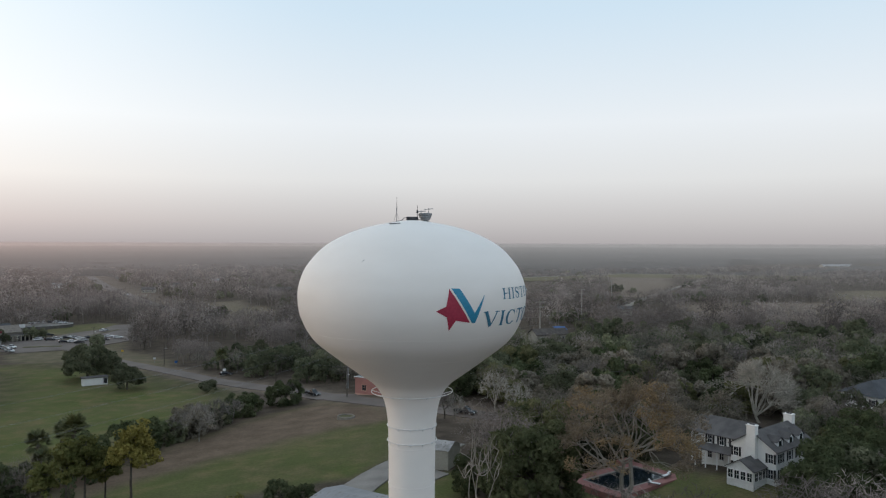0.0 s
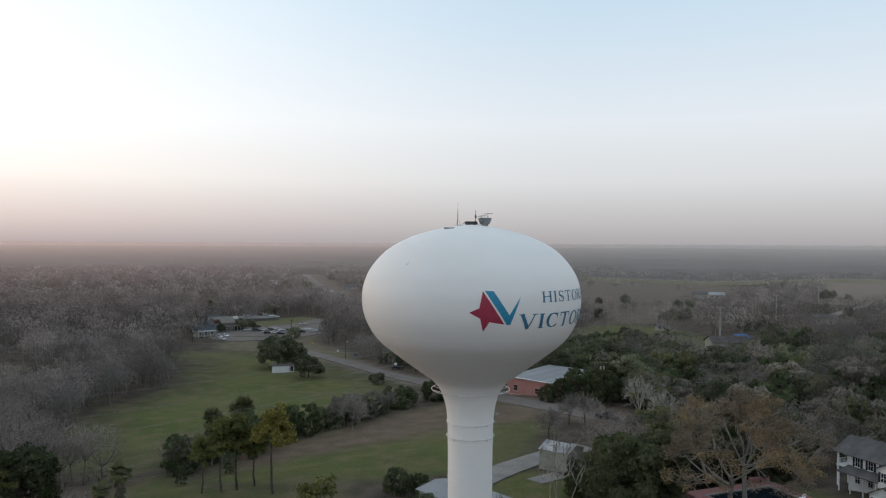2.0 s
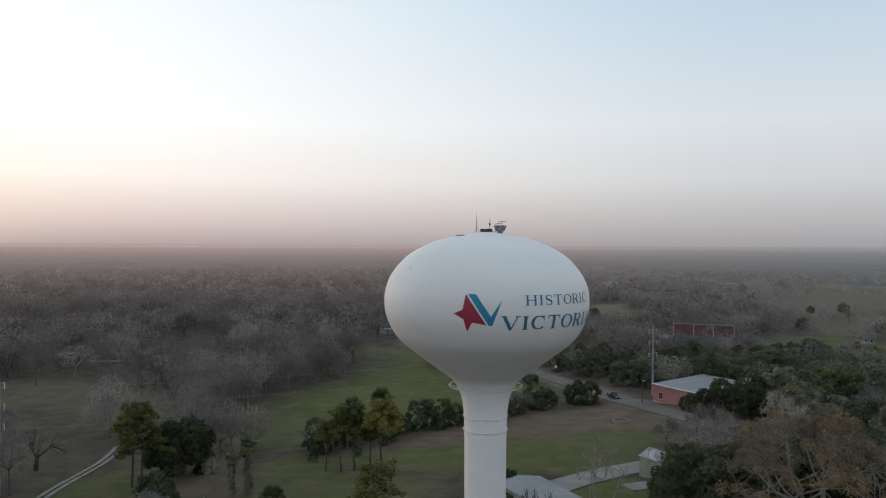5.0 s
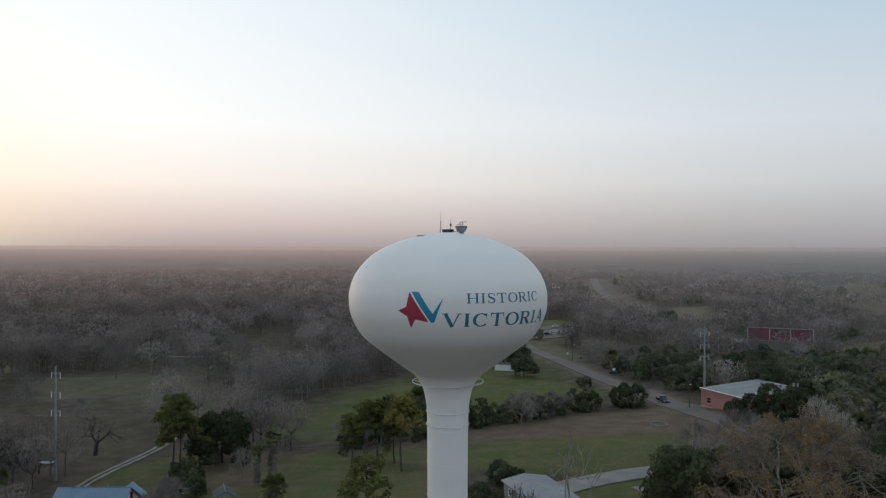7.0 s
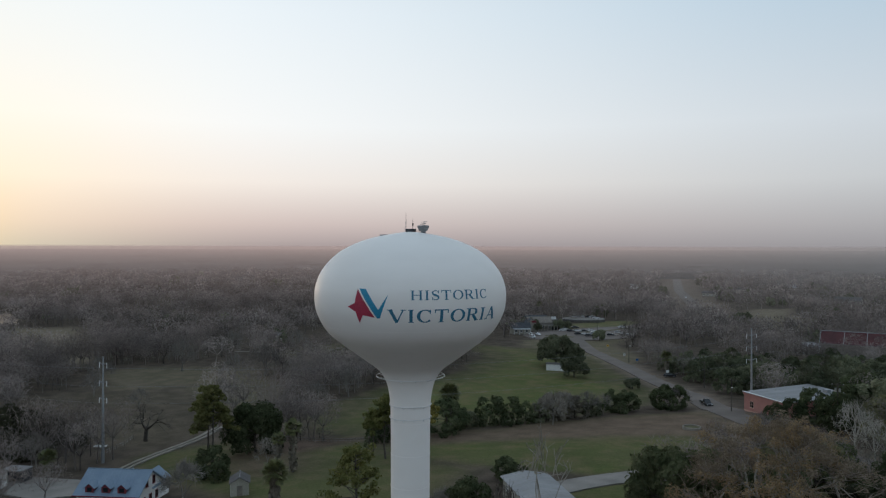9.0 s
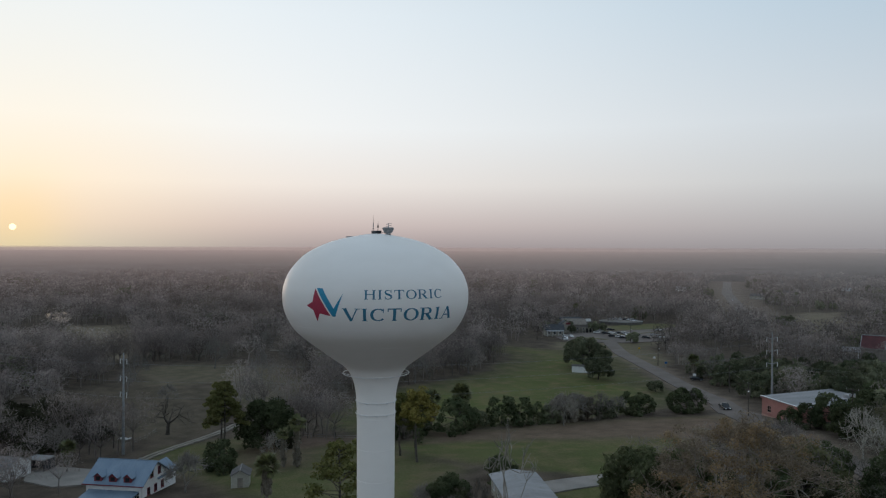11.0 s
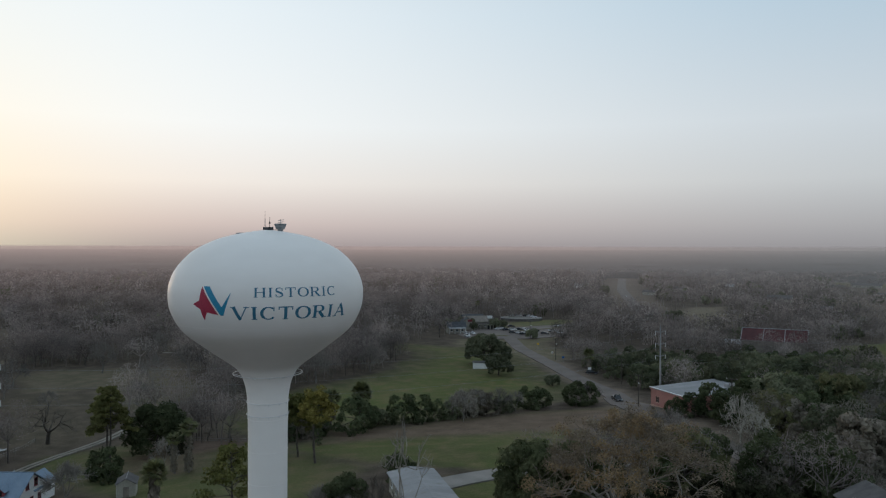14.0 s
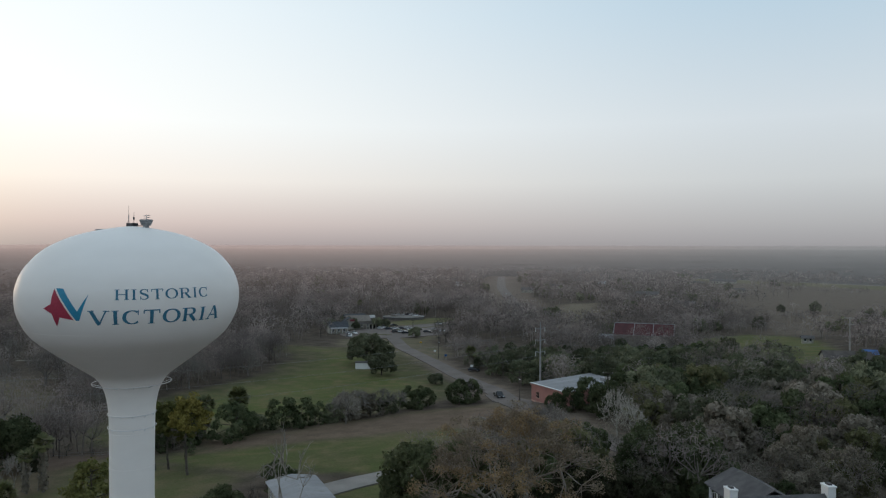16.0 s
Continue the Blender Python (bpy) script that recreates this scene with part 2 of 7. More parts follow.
M["lamp_glass"] = surf("lamp_glass", (0.7, 0.7, 0.68), (0.75, 0.75, 0.73), 4, 20, 0.3, 0)
for nm, c in (("car_white", (0.72, 0.72, 0.73)), ("car_black", (0.02, 0.02, 0.024)), ("car_silver", (0.36, 0.37, 0.38)), ("car_red", (0.22, 0.02, 0.02)), ("car_blue", (0.04, 0.07, 0.16))):
    M[nm] = surf(nm, c, tuple(v * 0.9 for v in c), 2, 15, 0.25, 0, spec=0.5)


# ---- mesh helpers ----
def mesh_of(name, verts, faces, mats, smooth=False):
    me = bpy.data.meshes.new(name)
    me.from_pydata(verts, [], faces)
    for m in mats if isinstance(mats, (list, tuple)) else [mats]:
        me.materials.append(m)
    if smooth:
        me.polygons.foreach_set("use_smooth", [True] * len(me.polygons))
    me.update()
    return me


def tris_of(name, tri, mat):
    """A mesh from an array of triangles (n, 3, 3), none sharing corners."""
    tri = np.asarray(tri, dtype=np.float32).reshape(-1, 3, 3)
    n = len(tri)
    me = bpy.data.meshes.new(name)
    me.vertices.add(3 * n)
    me.vertices.foreach_set("co", tri.ravel())
    me.loops.add(3 * n)
    me.loops.foreach_set("vertex_index", np.arange(3 * n, dtype=np.int32))
    me.polygons.add(n)
    me.polygons.foreach_set("loop_start", np.arange(0, 3 * n, 3, dtype=np.int32))
    me.materials.append(mat)
    me.update(calc_edges=True)
    return me


def thing(name, label, category, at=(0, 0, 0), rz=0.0, group="", kind=""):
    ob = new(name)
    ob.empty_display_size = 0.1
    ob.matrix_basis = pose(*at, 0, 0, rz)
    return tagged(ob, label, category, group, kind)


def child(name, me, parent, label="", at=None, rz=0.0):
    ob = new(name, me)
    ob.parent = parent
    if at is not None:
        ob.matrix_basis = pose(*at, 0, 0, rz)
    return tagged(ob, label)


def part(name, bm, material, parent, label="", at=None, rz=0.0, smooth=False):
    me = bpy.data.meshes.new(name)
    bm.to_mesh(me)
    bm.free()
    me.materials.append(material)
    if smooth:
        me.polygons.foreach_set("use_smooth", [True] * len(me.polygons))
    if parent is None:
        return tagged(new(name, me), label)
    return child(name, me, parent, label, at, rz)


def box(size, at=(0, 0, 0), bevel=0.0, bm=None, rot=None):
    bm = bm or bmesh.new()
    m = Matrix.Translation(at) @ (rot.to_4x4() if rot else Matrix()) @ Matrix.Diagonal((*size, 1))
    made = bmesh.ops.create_cube(bm, size=1.0, matrix=m)
    if bevel:
        edges = list({e for v in made["verts"] for e in v.link_edges})
        bmesh.ops.bevel(bm, geom=edges, offset=bevel, segments=1, affect="EDGES")
    return bm


def cyl(r0, r1, p0, p1, n=10, bm=None):
    bm = bm or bmesh.new()
    p0, p1 = Vector(p0), Vector(p1)
    d = p1 - p0
    m = Matrix.Translation((p0 + p1) / 2) @ d.to_track_quat("Z", "Y").to_matrix().to_4x4()
    bmesh.ops.create_cone(bm, cap_ends=True, segments=n, radius1=r0, radius2=r1, depth=d.length, matrix=m)
    return bm


def prism(poly, z0, z1, bm=None):
    """An upright prism over a plan polygon."""
    bm = bm or bmesh.new()
    lo = [bm.verts.new((x, y, z0)) for x, y in poly]
    hi = [bm.verts.new((x, y, z1)) for x, y in poly]
    bm.faces.new(hi)
    bm.faces.new(lo[::-1])
    for i in range(len(poly)):
        j = (i + 1) % len(poly)
        bm.faces.new((lo[i], lo[j], hi[j], hi[i]))
    bmesh.ops.recalc_face_normals(bm, faces=bm.faces)
    return bm


def lathe(profile, n=64, bm=None, at=(0, 0)):
    bm = bm or bmesh.new()
    rings = []
    for z, r in profile:
        rings.append([bm.verts.new((at[0] + r * math.cos(2 * math.pi * i / n), at[1] + r * math.sin(2 * math.pi * i / n), z)) for i in range(n)])
    for a, b in zip(rings, rings[1:]):
        for i in range(n):
            j = (i + 1) % n
            bm.faces.new((a[i], a[j], b[j], b[i]))
    bm.faces.new(rings[0][::-1])
    bm.faces.new(rings[-1])
    bmesh.ops.recalc_face_normals(bm, faces=bm.faces)
    return bm


def ring(radius, thick, z, n=64, m=6, bm=None):
    bm = bm or bmesh.new()
    rows = []
    for i in range(n):
        a = 2 * math.pi * i / n
        rows.append([bm.verts.new(((radius + thick * math.cos(2 * math.pi * k / m)) * math.cos(a), (radius + thick * math.cos(2 * math.pi * k / m)) * math.sin(a), z + thick * math.sin(2 * math.pi * k / m))) for k in range(m)])
    for i in range(n):
        a, b = rows[i], rows[(i + 1) % n]
        for k in range(m):
            bm.faces.new((a[k], b[k], b[(k + 1) % m], a[(k + 1) % m]))
    return bm


# ---- lie of the land ----
def smooth01(u):
    u = np.clip(u, 0.0, 1.0)
    return u * u * (3 - 2 * u)


def ground_z(x, y):
    """The bluff falls gently to the river bottom; the far plain lifts a little towards the horizon."""
    x, y = np.asarray(x, float), np.asarray(y, float)
    r = np.hypot(x, y)
    base = -3.4 + 7.9 * smooth01((x + 123 - 0.25 * (y - 117)) / 123)
    base = base + 1.3 * np.exp(-((x - 44) ** 2 + (y - 116) ** 2) / 900.0)
    base = base + 1.7 * np.exp(-(((x - 47.5) ** 2 + (y - 118) ** 2) / 169.0) ** 2)
    return base * (1 - smooth01((r - 900) / 1500)) + 20.0 * smooth01((r - 1600) / 3300)


def gz(x, y):
    return float(ground_z(x, y))


def lattice(ix, iy, seed):
    h = (ix * 374761393 + iy * 668265263 + seed * 974711) & 0x7FFFFFFF
    h = ((h ^ (h >> 13)) * 1274126177) & 0x7FFFFFFF
    return ((h ^ (h >> 16)) & 0xFFFF) / 65535.0


def vnoise(x, y, seed=0):
    x, y = np.asarray(x, float), np.asarray(y, float)
    ix, iy = np.floor(x).astype(np.int64), np.floor(y).astype(np.int64)
    fx, fy = smooth01(x - ix), smooth01(y - iy)
    a, b, c, d = lattice(ix, iy, seed), lattice(ix + 1, iy, seed), lattice(ix, iy + 1, seed), lattice(ix + 1, iy + 1, seed)
    return (a * (1 - fx) + b * fx) * (1 - fy) + (c * (1 - fx) + d * fx) * fy


def inside(poly, x, y):
    """Signed distance to a polygon's edge, positive inside (arrays)."""
    x, y = np.asarray(x, float), np.asarray(y, float)
    best = np.full(x.shape, 1e9)
    odd = np.zeros(x.shape, bool)
    for (x0, y0), (x1, y1) in zip(poly, poly[1:] + poly[:1]):
        dx, dy = x1 - x0, y1 - y0
        u = np.clip(((x - x0) * dx + (y - y0) * dy) / (dx * dx + dy * dy), 0, 1)
        best = np.minimum(best, np.hypot(x - x0 - u * dx, y - y0 - u * dy))
        cross = ((y0 > y) != (y1 > y)) & (x < (x1 - x0) * (y - y0) / ((y1 - y0) if y1 != y0 else 1e-9) + x0)
        odd ^= cross
    return np.where(odd, best, -best)


UPPER_FIELD = [(-213, 260), (-193, 272), (-164, 282), (-140, 282), (-104, 256), (-80, 238), (-66, 222), (-56, 200), (-62, 166), (-68, 150), (-78, 131), (-88, 118), (-102, 119), (-117, 126), (-137, 161), (-141, 189), (-145, 213), (-171, 252)]
LOWER_FIELD = [(-76, 134), (-66, 147), (-60, 166), (-50, 184), (-38, 196), (-22, 186), (-12, 160), (-12, 134), (-20, 123), (-36, 116), (-54, 112), (-66, 114)]
BROWN_BAND = [(-76, 134), (-66, 147), (-60, 166), (-50, 184), (-38, 196), (-22, 186), (-14, 168), (-30, 158), (-44, 145), (-56, 132), (-66, 122)]
PALM_LAWN = [(-84, 100), (-80, 118), (-60, 112), (-40, 112), (-28, 92), (-40, 76), (-60, 72), (-80, 72), (-96, 70), (-108, 80), (-104, 98)]
LEFT_FIELD = [(-200, 78), (-193, 100), (-178, 118), (-168, 124), (-138, 104), (-114, 94), (-112, 82), (-123, 75), (-142, 74), (-157, 80), (-174, 72)]
HOUSE_LAWN = [(18, 108), (14, 124), (32, 132), (37, 120), (52, 106), (50, 94), (30, 96)]
DRIVE_LAWN = [(-22, 116), (-8, 128), (2, 122), (0, 104), (-14, 100)]
NORTH_FIELD = [(-42, 414), (-26, 440), (-5, 432), (14, 396), (28, 345), (30, 308), (8, 296), (-8, 315), (-22, 345), (-38, 385)]
FAR_FIELD = [(-210, 1060), (-130, 1045), (-24, 1000), (60, 960), (200, 930), (420, 900), (400, 860), (90, 880), (60, 690), (33, 500), (16, 430), (-18, 445), (-40, 560), (-85, 590), (-130, 700), (-160, 900)]
ROAD_CLEAR = [(-201, 578), (-181, 602), (-140, 500), (-112, 420), (-130, 410), (-160, 470)]
RIVER_FIELD = [(-420, 120), (-399, 152), (-330, 132), (-257, 112), (-272, 90)]
EAST_FIELD = [(318, 636), (440, 670), (440, 560), (330, 470), (270, 440), (258, 510)]
EAST_TAN = [(134, 473), (163, 505), (243, 510), (300, 520), (250, 440), (185, 372), (140, 390)]
LOT = [(-206, 316), (-190, 306), (-176, 316), (-166, 328), (-160, 350), (-172, 378), (-188, 424), (-198, 416), (-196, 394), (-203, 374), (-205, 352), (-214, 338)]
GLADES = [[(-202, 137), (-192, 148), (-165, 146), (-146, 134), (-137, 113), (-160, 116), (-178, 118)], [(-235, 110), (-233, 126), (-206, 157), (-182, 147), (-185, 122), (-187, 107), (-195, 99)], [(-232, 182), (-203, 180), (-190, 195), (-222, 222), (-244, 222), (-244, 200)],
          [(180, 890), (250, 890), (200, 700), (160, 556), (110, 552)]]
LAWN_BARE = [(-104, 97), (-96, 109), (-82, 116), (-79, 109), (-76, 101), (-65, 92), (-64, 84), (-80, 83)]
ROAD_FIELD = [(-142, 424), (-112, 448), (-108, 500), (-150, 548), (-186, 560), (-192, 518), (-168, 470)]
LOT_FRONT = [(-190, 300), (-178, 284), (-140, 284), (-108, 262), (-116, 290), (-150, 320), (-160, 345), (-176, 320)]
LOT_GRASS = [(-210, 362), (-201, 386), (-196, 402), (-200, 424), (-214, 428), (-224, 406), (-224, 376)]
POND = [(-520, 128), (-524, 140), (-500, 141), (-470, 134), (-450, 128), (-455, 119), (-480, 121)]
OPEN = [UPPER_FIELD, LOWER_FIELD, PALM_LAWN, LEFT_FIELD, HOUSE_LAWN, DRIVE_LAWN, NORTH_FIELD, ROAD_CLEAR, RIVER_FIELD, EAST_FIELD, EAST_TAN, LOT, LOT_FRONT, ROAD_FIELD, LOT_GRASS, POND, [(-45, 112), (-20, 123), (-10, 100), (-16, 80), (-45, 76)], [(-460, 125), (-455, 110), (-330, 78), (-330, 92)]] + GLADES

# yards of the far houses: x, y, half width, depth of the open ground before them
YARDS = [(-58.5, 371, 19, 30), (42, 710, 16, 90), (54, 692, 14, 80), (89, 414, 14, 40), (10, 388, 5, 40), (-291, 870, 12, 90), (-313, 782, 16, 80), (-172, 696, 20, 90), (-185, 1014, 34, 120), (-110, 605, 16, 60), (36, 300, 12, 30),
         (241, 1236, 55, 160), (288, 1154, 50, 110), (439, 1426, 90, 190)]
for _x, _y, _w, _d in YARDS:
    _n = math.hypot(_x, _y)
    _ux, _uy = _x / _n, _y / _n
    OPEN.append([(_x + a * _ux - b * _uy, _y + a * _uy + b * _ux) for a, b in ((14, _w), (14, -_w), (-_d, -_w * 0.7), (-_d, _w * 0.7))])

ROADS = [  # centre lines, width
    ([(-174, 322), (-146, 295), (-104, 264), (-76, 242), (-52, 221), (-36, 202), (-18, 185), (0, 170), (16, 160), (34, 152)], 6.8, "asphalt"),
    ([(-190, 492), (-206, 516), (-240, 564), (-284, 632), (-366, 758), (-520, 1020)], 10.5, "asphalt"),
    ([(104, 470), (142, 561), (180, 645), (216, 723), (270, 835)], 5.0, "gravel"),
]
DRIVES = [
    ([(-19, 107), (-17.5, 117), (-13, 128), (-7, 138), (-2, 144)], 6.0, "concrete"),
    ([(-84, 60), (-97, 70), (-104, 78), (-116, 96), (-124, 104)], 3.0, "gravel"),
]


def near_line(pts, x, y):
    best = np.full(np.shape(x), 1e9)
    for (x0, y0), (x1, y1) in zip(pts, pts[1:]):
        dx, dy = x1 - x0, y1 - y0
        u = np.clip(((x - x0) * dx + (y - y0) * dy) / (dx * dx + dy * dy), 0, 1)
        best = np.minimum(best, np.hypot(x - x0 - u * dx, y - y0 - u * dy))
    return best


def axis_lines(lo, hi, step, far):
    mid = np.arange(lo, hi + step, step)
    out, d = [], step
    p = hi
    while p < far:
        d *= 1.09
        p += d
        out.append(min(p, far))
    left, d, p = [], step, lo
    while p > -far:
        d *= 1.09
        p -= d
        left.append(max(p, -far))
    return np.array(left[::-1] + list(mid) + out)


def make_ground():
    xs, ys = axis_lines(-240, 110, 2.6, 4900), axis_lines(30, 420, 2.6, 4900)
    gx, gy = np.meshgrid(xs, ys)
    gzv = ground_z(gx, gy) + 0.25 * (vnoise(gx / 9, gy / 9, 3) - 0.5) * (np.hypot(gx, gy) < 1500) - 0.12
    co = np.stack([gx, gy, gzv], -1).reshape(-1, 3)
    nx, ny = len(xs), len(ys)
    i = np.arange((nx - 1) * (ny - 1))
    r, c = i // (nx - 1), i % (nx - 1)
    q = np.stack([r * nx + c, r * nx + c + 1, (r + 1) * nx + c + 1, (r + 1) * nx + c], -1)
    me = bpy.data.meshes.new("ground")
    me.vertices.add(len(co))
    me.vertices.foreach_set("co", co.ravel())
    me.loops.add(4 * len(q))
    me.loops.foreach_set("vertex_index", q.ravel().astype(np.int32))
    me.polygons.add(len(q))
    me.polygons.foreach_set("loop_start", np.arange(0, 4 * len(q), 4, dtype=np.int32))
    me.polygons.foreach_set("use_smooth", [True] * len(q))
    me.update(calc_edges=True)
    x, y = co[:, 0], co[:, 1]
    wob = 3.0 * (vnoise(x / 7, y / 7, 11) - 0.5) + 2 * (vnoise(x / 2.7, y / 2.7, 12) - 0.5)
    edge = lambda poly, soft=3.0: smooth01((inside(poly, x, y) + wob) / soft + 0.5)  # noqa: E731
    grass = np.maximum.reduce([edge(UPPER_FIELD) * (0.45 + 0.55 * smooth01((inside(UPPER_FIELD, x, y) + 3 * wob - 2) / 20)), edge(LOWER_FIELD, 5) * 0.9, edge(PALM_LAWN, 8) * 0.8, edge(HOUSE_LAWN) * 0.8, edge(DRIVE_LAWN) * 0.9, edge(NORTH_FIELD, 6) * 1.0, edge(FAR_FIELD, 20) * 0.02, edge(LEFT_FIELD, 14) * 0.10, edge(ROAD_CLEAR, 12) * 0.2, edge(RIVER_FIELD, 12) * 0.22, edge(EAST_FIELD, 20) * 0.3, edge(LOT_GRASS) * 0.8, edge(LOT_FRONT, 8) * 0.35, edge(ROAD_FIELD, 12) * 0.25, edge(GLADES[2], 10) * 0.45, edge(GLADES[1], 10) * 0.25, edge(GLADES[0], 10) * 0.35])
    patch = vnoise(x / 14, y / 14, 21) * 0.6 + vnoise(x / 5, y / 5, 22) * 0.4
    grass = grass * (0.62 + 0.55 * patch)
    soil = np.maximum(edge(BROWN_BAND, 9), 0.75 * edge(LAWN_BARE, 10))
    grass = grass * (1 - 0.85 * soil)
    dry = np.maximum.reduce([edge(LEFT_FIELD, 14) * 0.08, edge(FAR_FIELD, 30) * 0.5, edge(LOT_GRASS), edge(LOT_FRONT, 8) * 0.7, edge(ROAD_FIELD, 12), *[edge(g, 14) * (0.4 if i < 3 else 1.0) for i, g in enumerate(GLADES)], smooth01((30 - near_line(ROADS[1][0], x, y) + wob) / 12) * 0.7, edge(EAST_FIELD, 12), edge(EAST_TAN, 20), edge(RIVER_FIELD, 12), edge(ROAD_CLEAR, 12)])
    verge = np.maximum.reduce([smooth01((9.0 - near_line(p, x, y) + wob) / 6) for p, w, m in ROADS[:1]])
    for nm, val in (("grass", grass), ("soil", soil), ("dry", np.maximum(dry, 0.8 * verge))):
        at = me.attributes.new(nm, "FLOAT", "POINT")
        at.data.foreach_set("value", np.clip(val, 0, 1).astype(np.float32))
    m = bpy.data.materials.new("ground_cover")
    m.use_nodes = True
    t = m.node_tree
    b = t.nodes["Principled BSDF"]
    tc = t.nodes.new("ShaderNodeTexCoord")

    def noise_at(scale, detail=4):
        n = t.nodes.new("ShaderNodeTexNoise")
        n.inputs["Scale"].default_value, n.inputs["Detail"].default_value = scale, detail
        link(t, tc.outputs["Object"], n.inputs["Vector"])
        return n.outputs[0]

    def attr(nm):
        n = t.nodes.new("ShaderNodeAttribute")
        n.attribute_name = nm
        return n.outputs["Fac"]

    def span(v, lo, hi):
        n = t.nodes.new("ShaderNodeMapRange")
        n.inputs[1].default_value, n.inputs[2].default_value = lo, hi
        link(t, v, n.inputs[0])
        return n.outputs[0]

    broad, mid, fine = noise_at(0.035), noise_at(0.22), noise_at(2.2, 3)
    litter = mixcol(t, span(mid, 0.35, 0.65), (0.064, 0.050, 0.039), (0.108, 0.086, 0.066))
    drycol = mixcol(t, span(mid, 0.3, 0.7), (0.17, 0.134, 0.104), (0.23, 0.182, 0.142))
    green = mixcol(t, span(broad, 0.35, 0.65), (0.088, 0.106, 0.032), (0.118, 0.126, 0.047))
    green = mixcol(t, span(mid, 0.45, 0.75), green, (0.162, 0.132, 0.062))
    brown = mixcol(t, span(mid, 0.35, 0.7), (0.130, 0.088, 0.068), (0.182, 0.128, 0.098))
    col = mixcol(t, attr("dry"), litter, drycol)
    col = mixcol(t, attr("soil"), col, brown)
    col = mixcol(t, attr("grass"), col, green)
    gr = maths(t, "MULTIPLY_ADD", fine, 0.7, 0.65)
    cx = t.nodes.new("ShaderNodeCombineXYZ")
    for k in range(3):
        link(t, gr, cx.inputs[k])
    col = mixcol(t, 1.0, col, cx.outputs[0], "MULTIPLY")
    link(t, col, b.inputs["Base Color"])
    b.inputs["Roughness"].default_value, b.inputs["Specular IOR Level"].default_value = 1.0, 0.1
    bn = t.nodes.new("ShaderNodeBump")
    bn.inputs["Strength"].default_value, bn.inputs["Distance"].default_value = 0.5, 0.3
    link(t, fine, bn.inputs["Height"])
    link(t, bn.outputs[0], b.inputs["Normal"])
    me.materials.append(m)
    tagged(new("ground", me), "winter grass, bare soil and leaf litter on gently falling land", "ground", kind="structure")


def strip(name, pts, width, material, label, lift=0.10):
    """A road or path laid on the land along a line."""
    line = []
    for (x0, y0), (x1, y1) in zip(pts, pts[1:]):
        n = max(2, int(math.hypot(x1 - x0, y1 - y0) / 2.0))
        line += [(x0 + (x1 - x0) * k / n, y0 + (y1 - y0) * k / n) for k in range(n)]
    line.append(pts[-1])
    for _ in range(8):
        line = [line[0]] + [((a[0] + 2 * b[0] + c[0]) / 4, (a[1] + 2 * b[1] + c[1]) / 4) for a, b, c in zip(line, line[1:], line[2:])] + [line[-1]]
    verts, faces, cols = [], [], 5
    for k, (x, y) in enumerate(line):
        a, c = line[max(0, k - 1)], line[min(len(line) - 1, k + 1)]
        d = Vector((c[0] - a[0], c[1] - a[1])).normalized()
        rag = 0.35 * (noise.noise((x * 0.3, y * 0.3, 1.0)))
        for q in range(cols):
            s = (q / (cols - 1) - 0.5) * (width + rag)
            px, py = x - d.y * s, y + d.x * s
            verts.append((px, py, gz(px, py) + lift + 0.06 * (1 - (2 * q / (cols - 1) - 1) ** 2)))
        px, py = x + d.y * (width + rag) / 2, y - d.x * (width + rag) / 2
    for k in range(len(line) - 1):
        for q in range(cols - 1):
            a = k * cols + q
            faces.append((a, a + 1, a + cols + 1, a + cols))
    n = len(verts)
    verts += [(x, y, z - 0.4) for x, y, z in verts]
    for k in range(len(line) - 1):
        for q in (0, cols - 1):
            a = k * cols + q
            faces.append((a, a + cols, a + cols + n, a + n))
    return tagged(new(name, mesh_of(name, verts, faces, M[material])), label, "road" if "road" in name else "path", kind="structure")


def slab(name, poly, material, label, category, lift=0.10):
    cx, cy = sum(p[0] for p in poly) / len(poly), sum(p[1] for p in poly) / len(poly)
    bm = bmesh.new()
    vs = [bm.verts.new((x, y, 0)) for x, y in poly]
    f = bm.faces.new(vs)
    bmesh.ops.triangulate(bm, faces=[f])
    for _ in range(4):
        bmesh.ops.subdivide_edges(bm, edges=[e for e in bm.edges if e.calc_length() > 8], cuts=1, use_grid_fill=True)
        bmesh.ops.triangulate(bm, faces=list(bm.faces))
    for v in bm.verts:
        v.co.z = gz(v.co.x, v.co.y) + lift
    rim = [e for e in bm.edges if e.is_boundary]
    made = bmesh.ops.extrude_edge_only(bm, edges=rim)
    for v in made["geom"]:
        if isinstance(v, bmesh.types.BMVert):
            v.co.z -= 0.4
    bmesh.ops.recalc_face_normals(bm, faces=bm.faces)
    ob = part(name, bm, M[material], None, label)
    return tagged(ob, label, category, kind="structure")


make_ground()
for i, (pts, w, m) in enumerate(ROADS):
    strip("road", pts, w, m, ("pale worn asphalt road", "wide pale road running off into the woods", "pale dirt road across the plain")[i])
strip("driveway", *DRIVES[0], "worn concrete driveway beside the mown field")
for side in (-0.75, 0.75):
    strip("farm_track", [(x + side * 0.75, y + side * 0.66) for x, y in DRIVES[1][0]], 0.85, "gravel", "pale worn gravel wheel rut of the farm track")
strip("farm_track", [(-250, 172), (-237, 183), (-224, 192), (-209, 197), (-196, 203)], 2.4, "gravel", "pale dirt track across the western pasture")
slab("pond", POND, "water_pale", "still pond shining in the low sun", "pond", 0.3)
slab("parking_lot", LOT, "asphalt", "pale worn asphalt car park among trees", "car park")
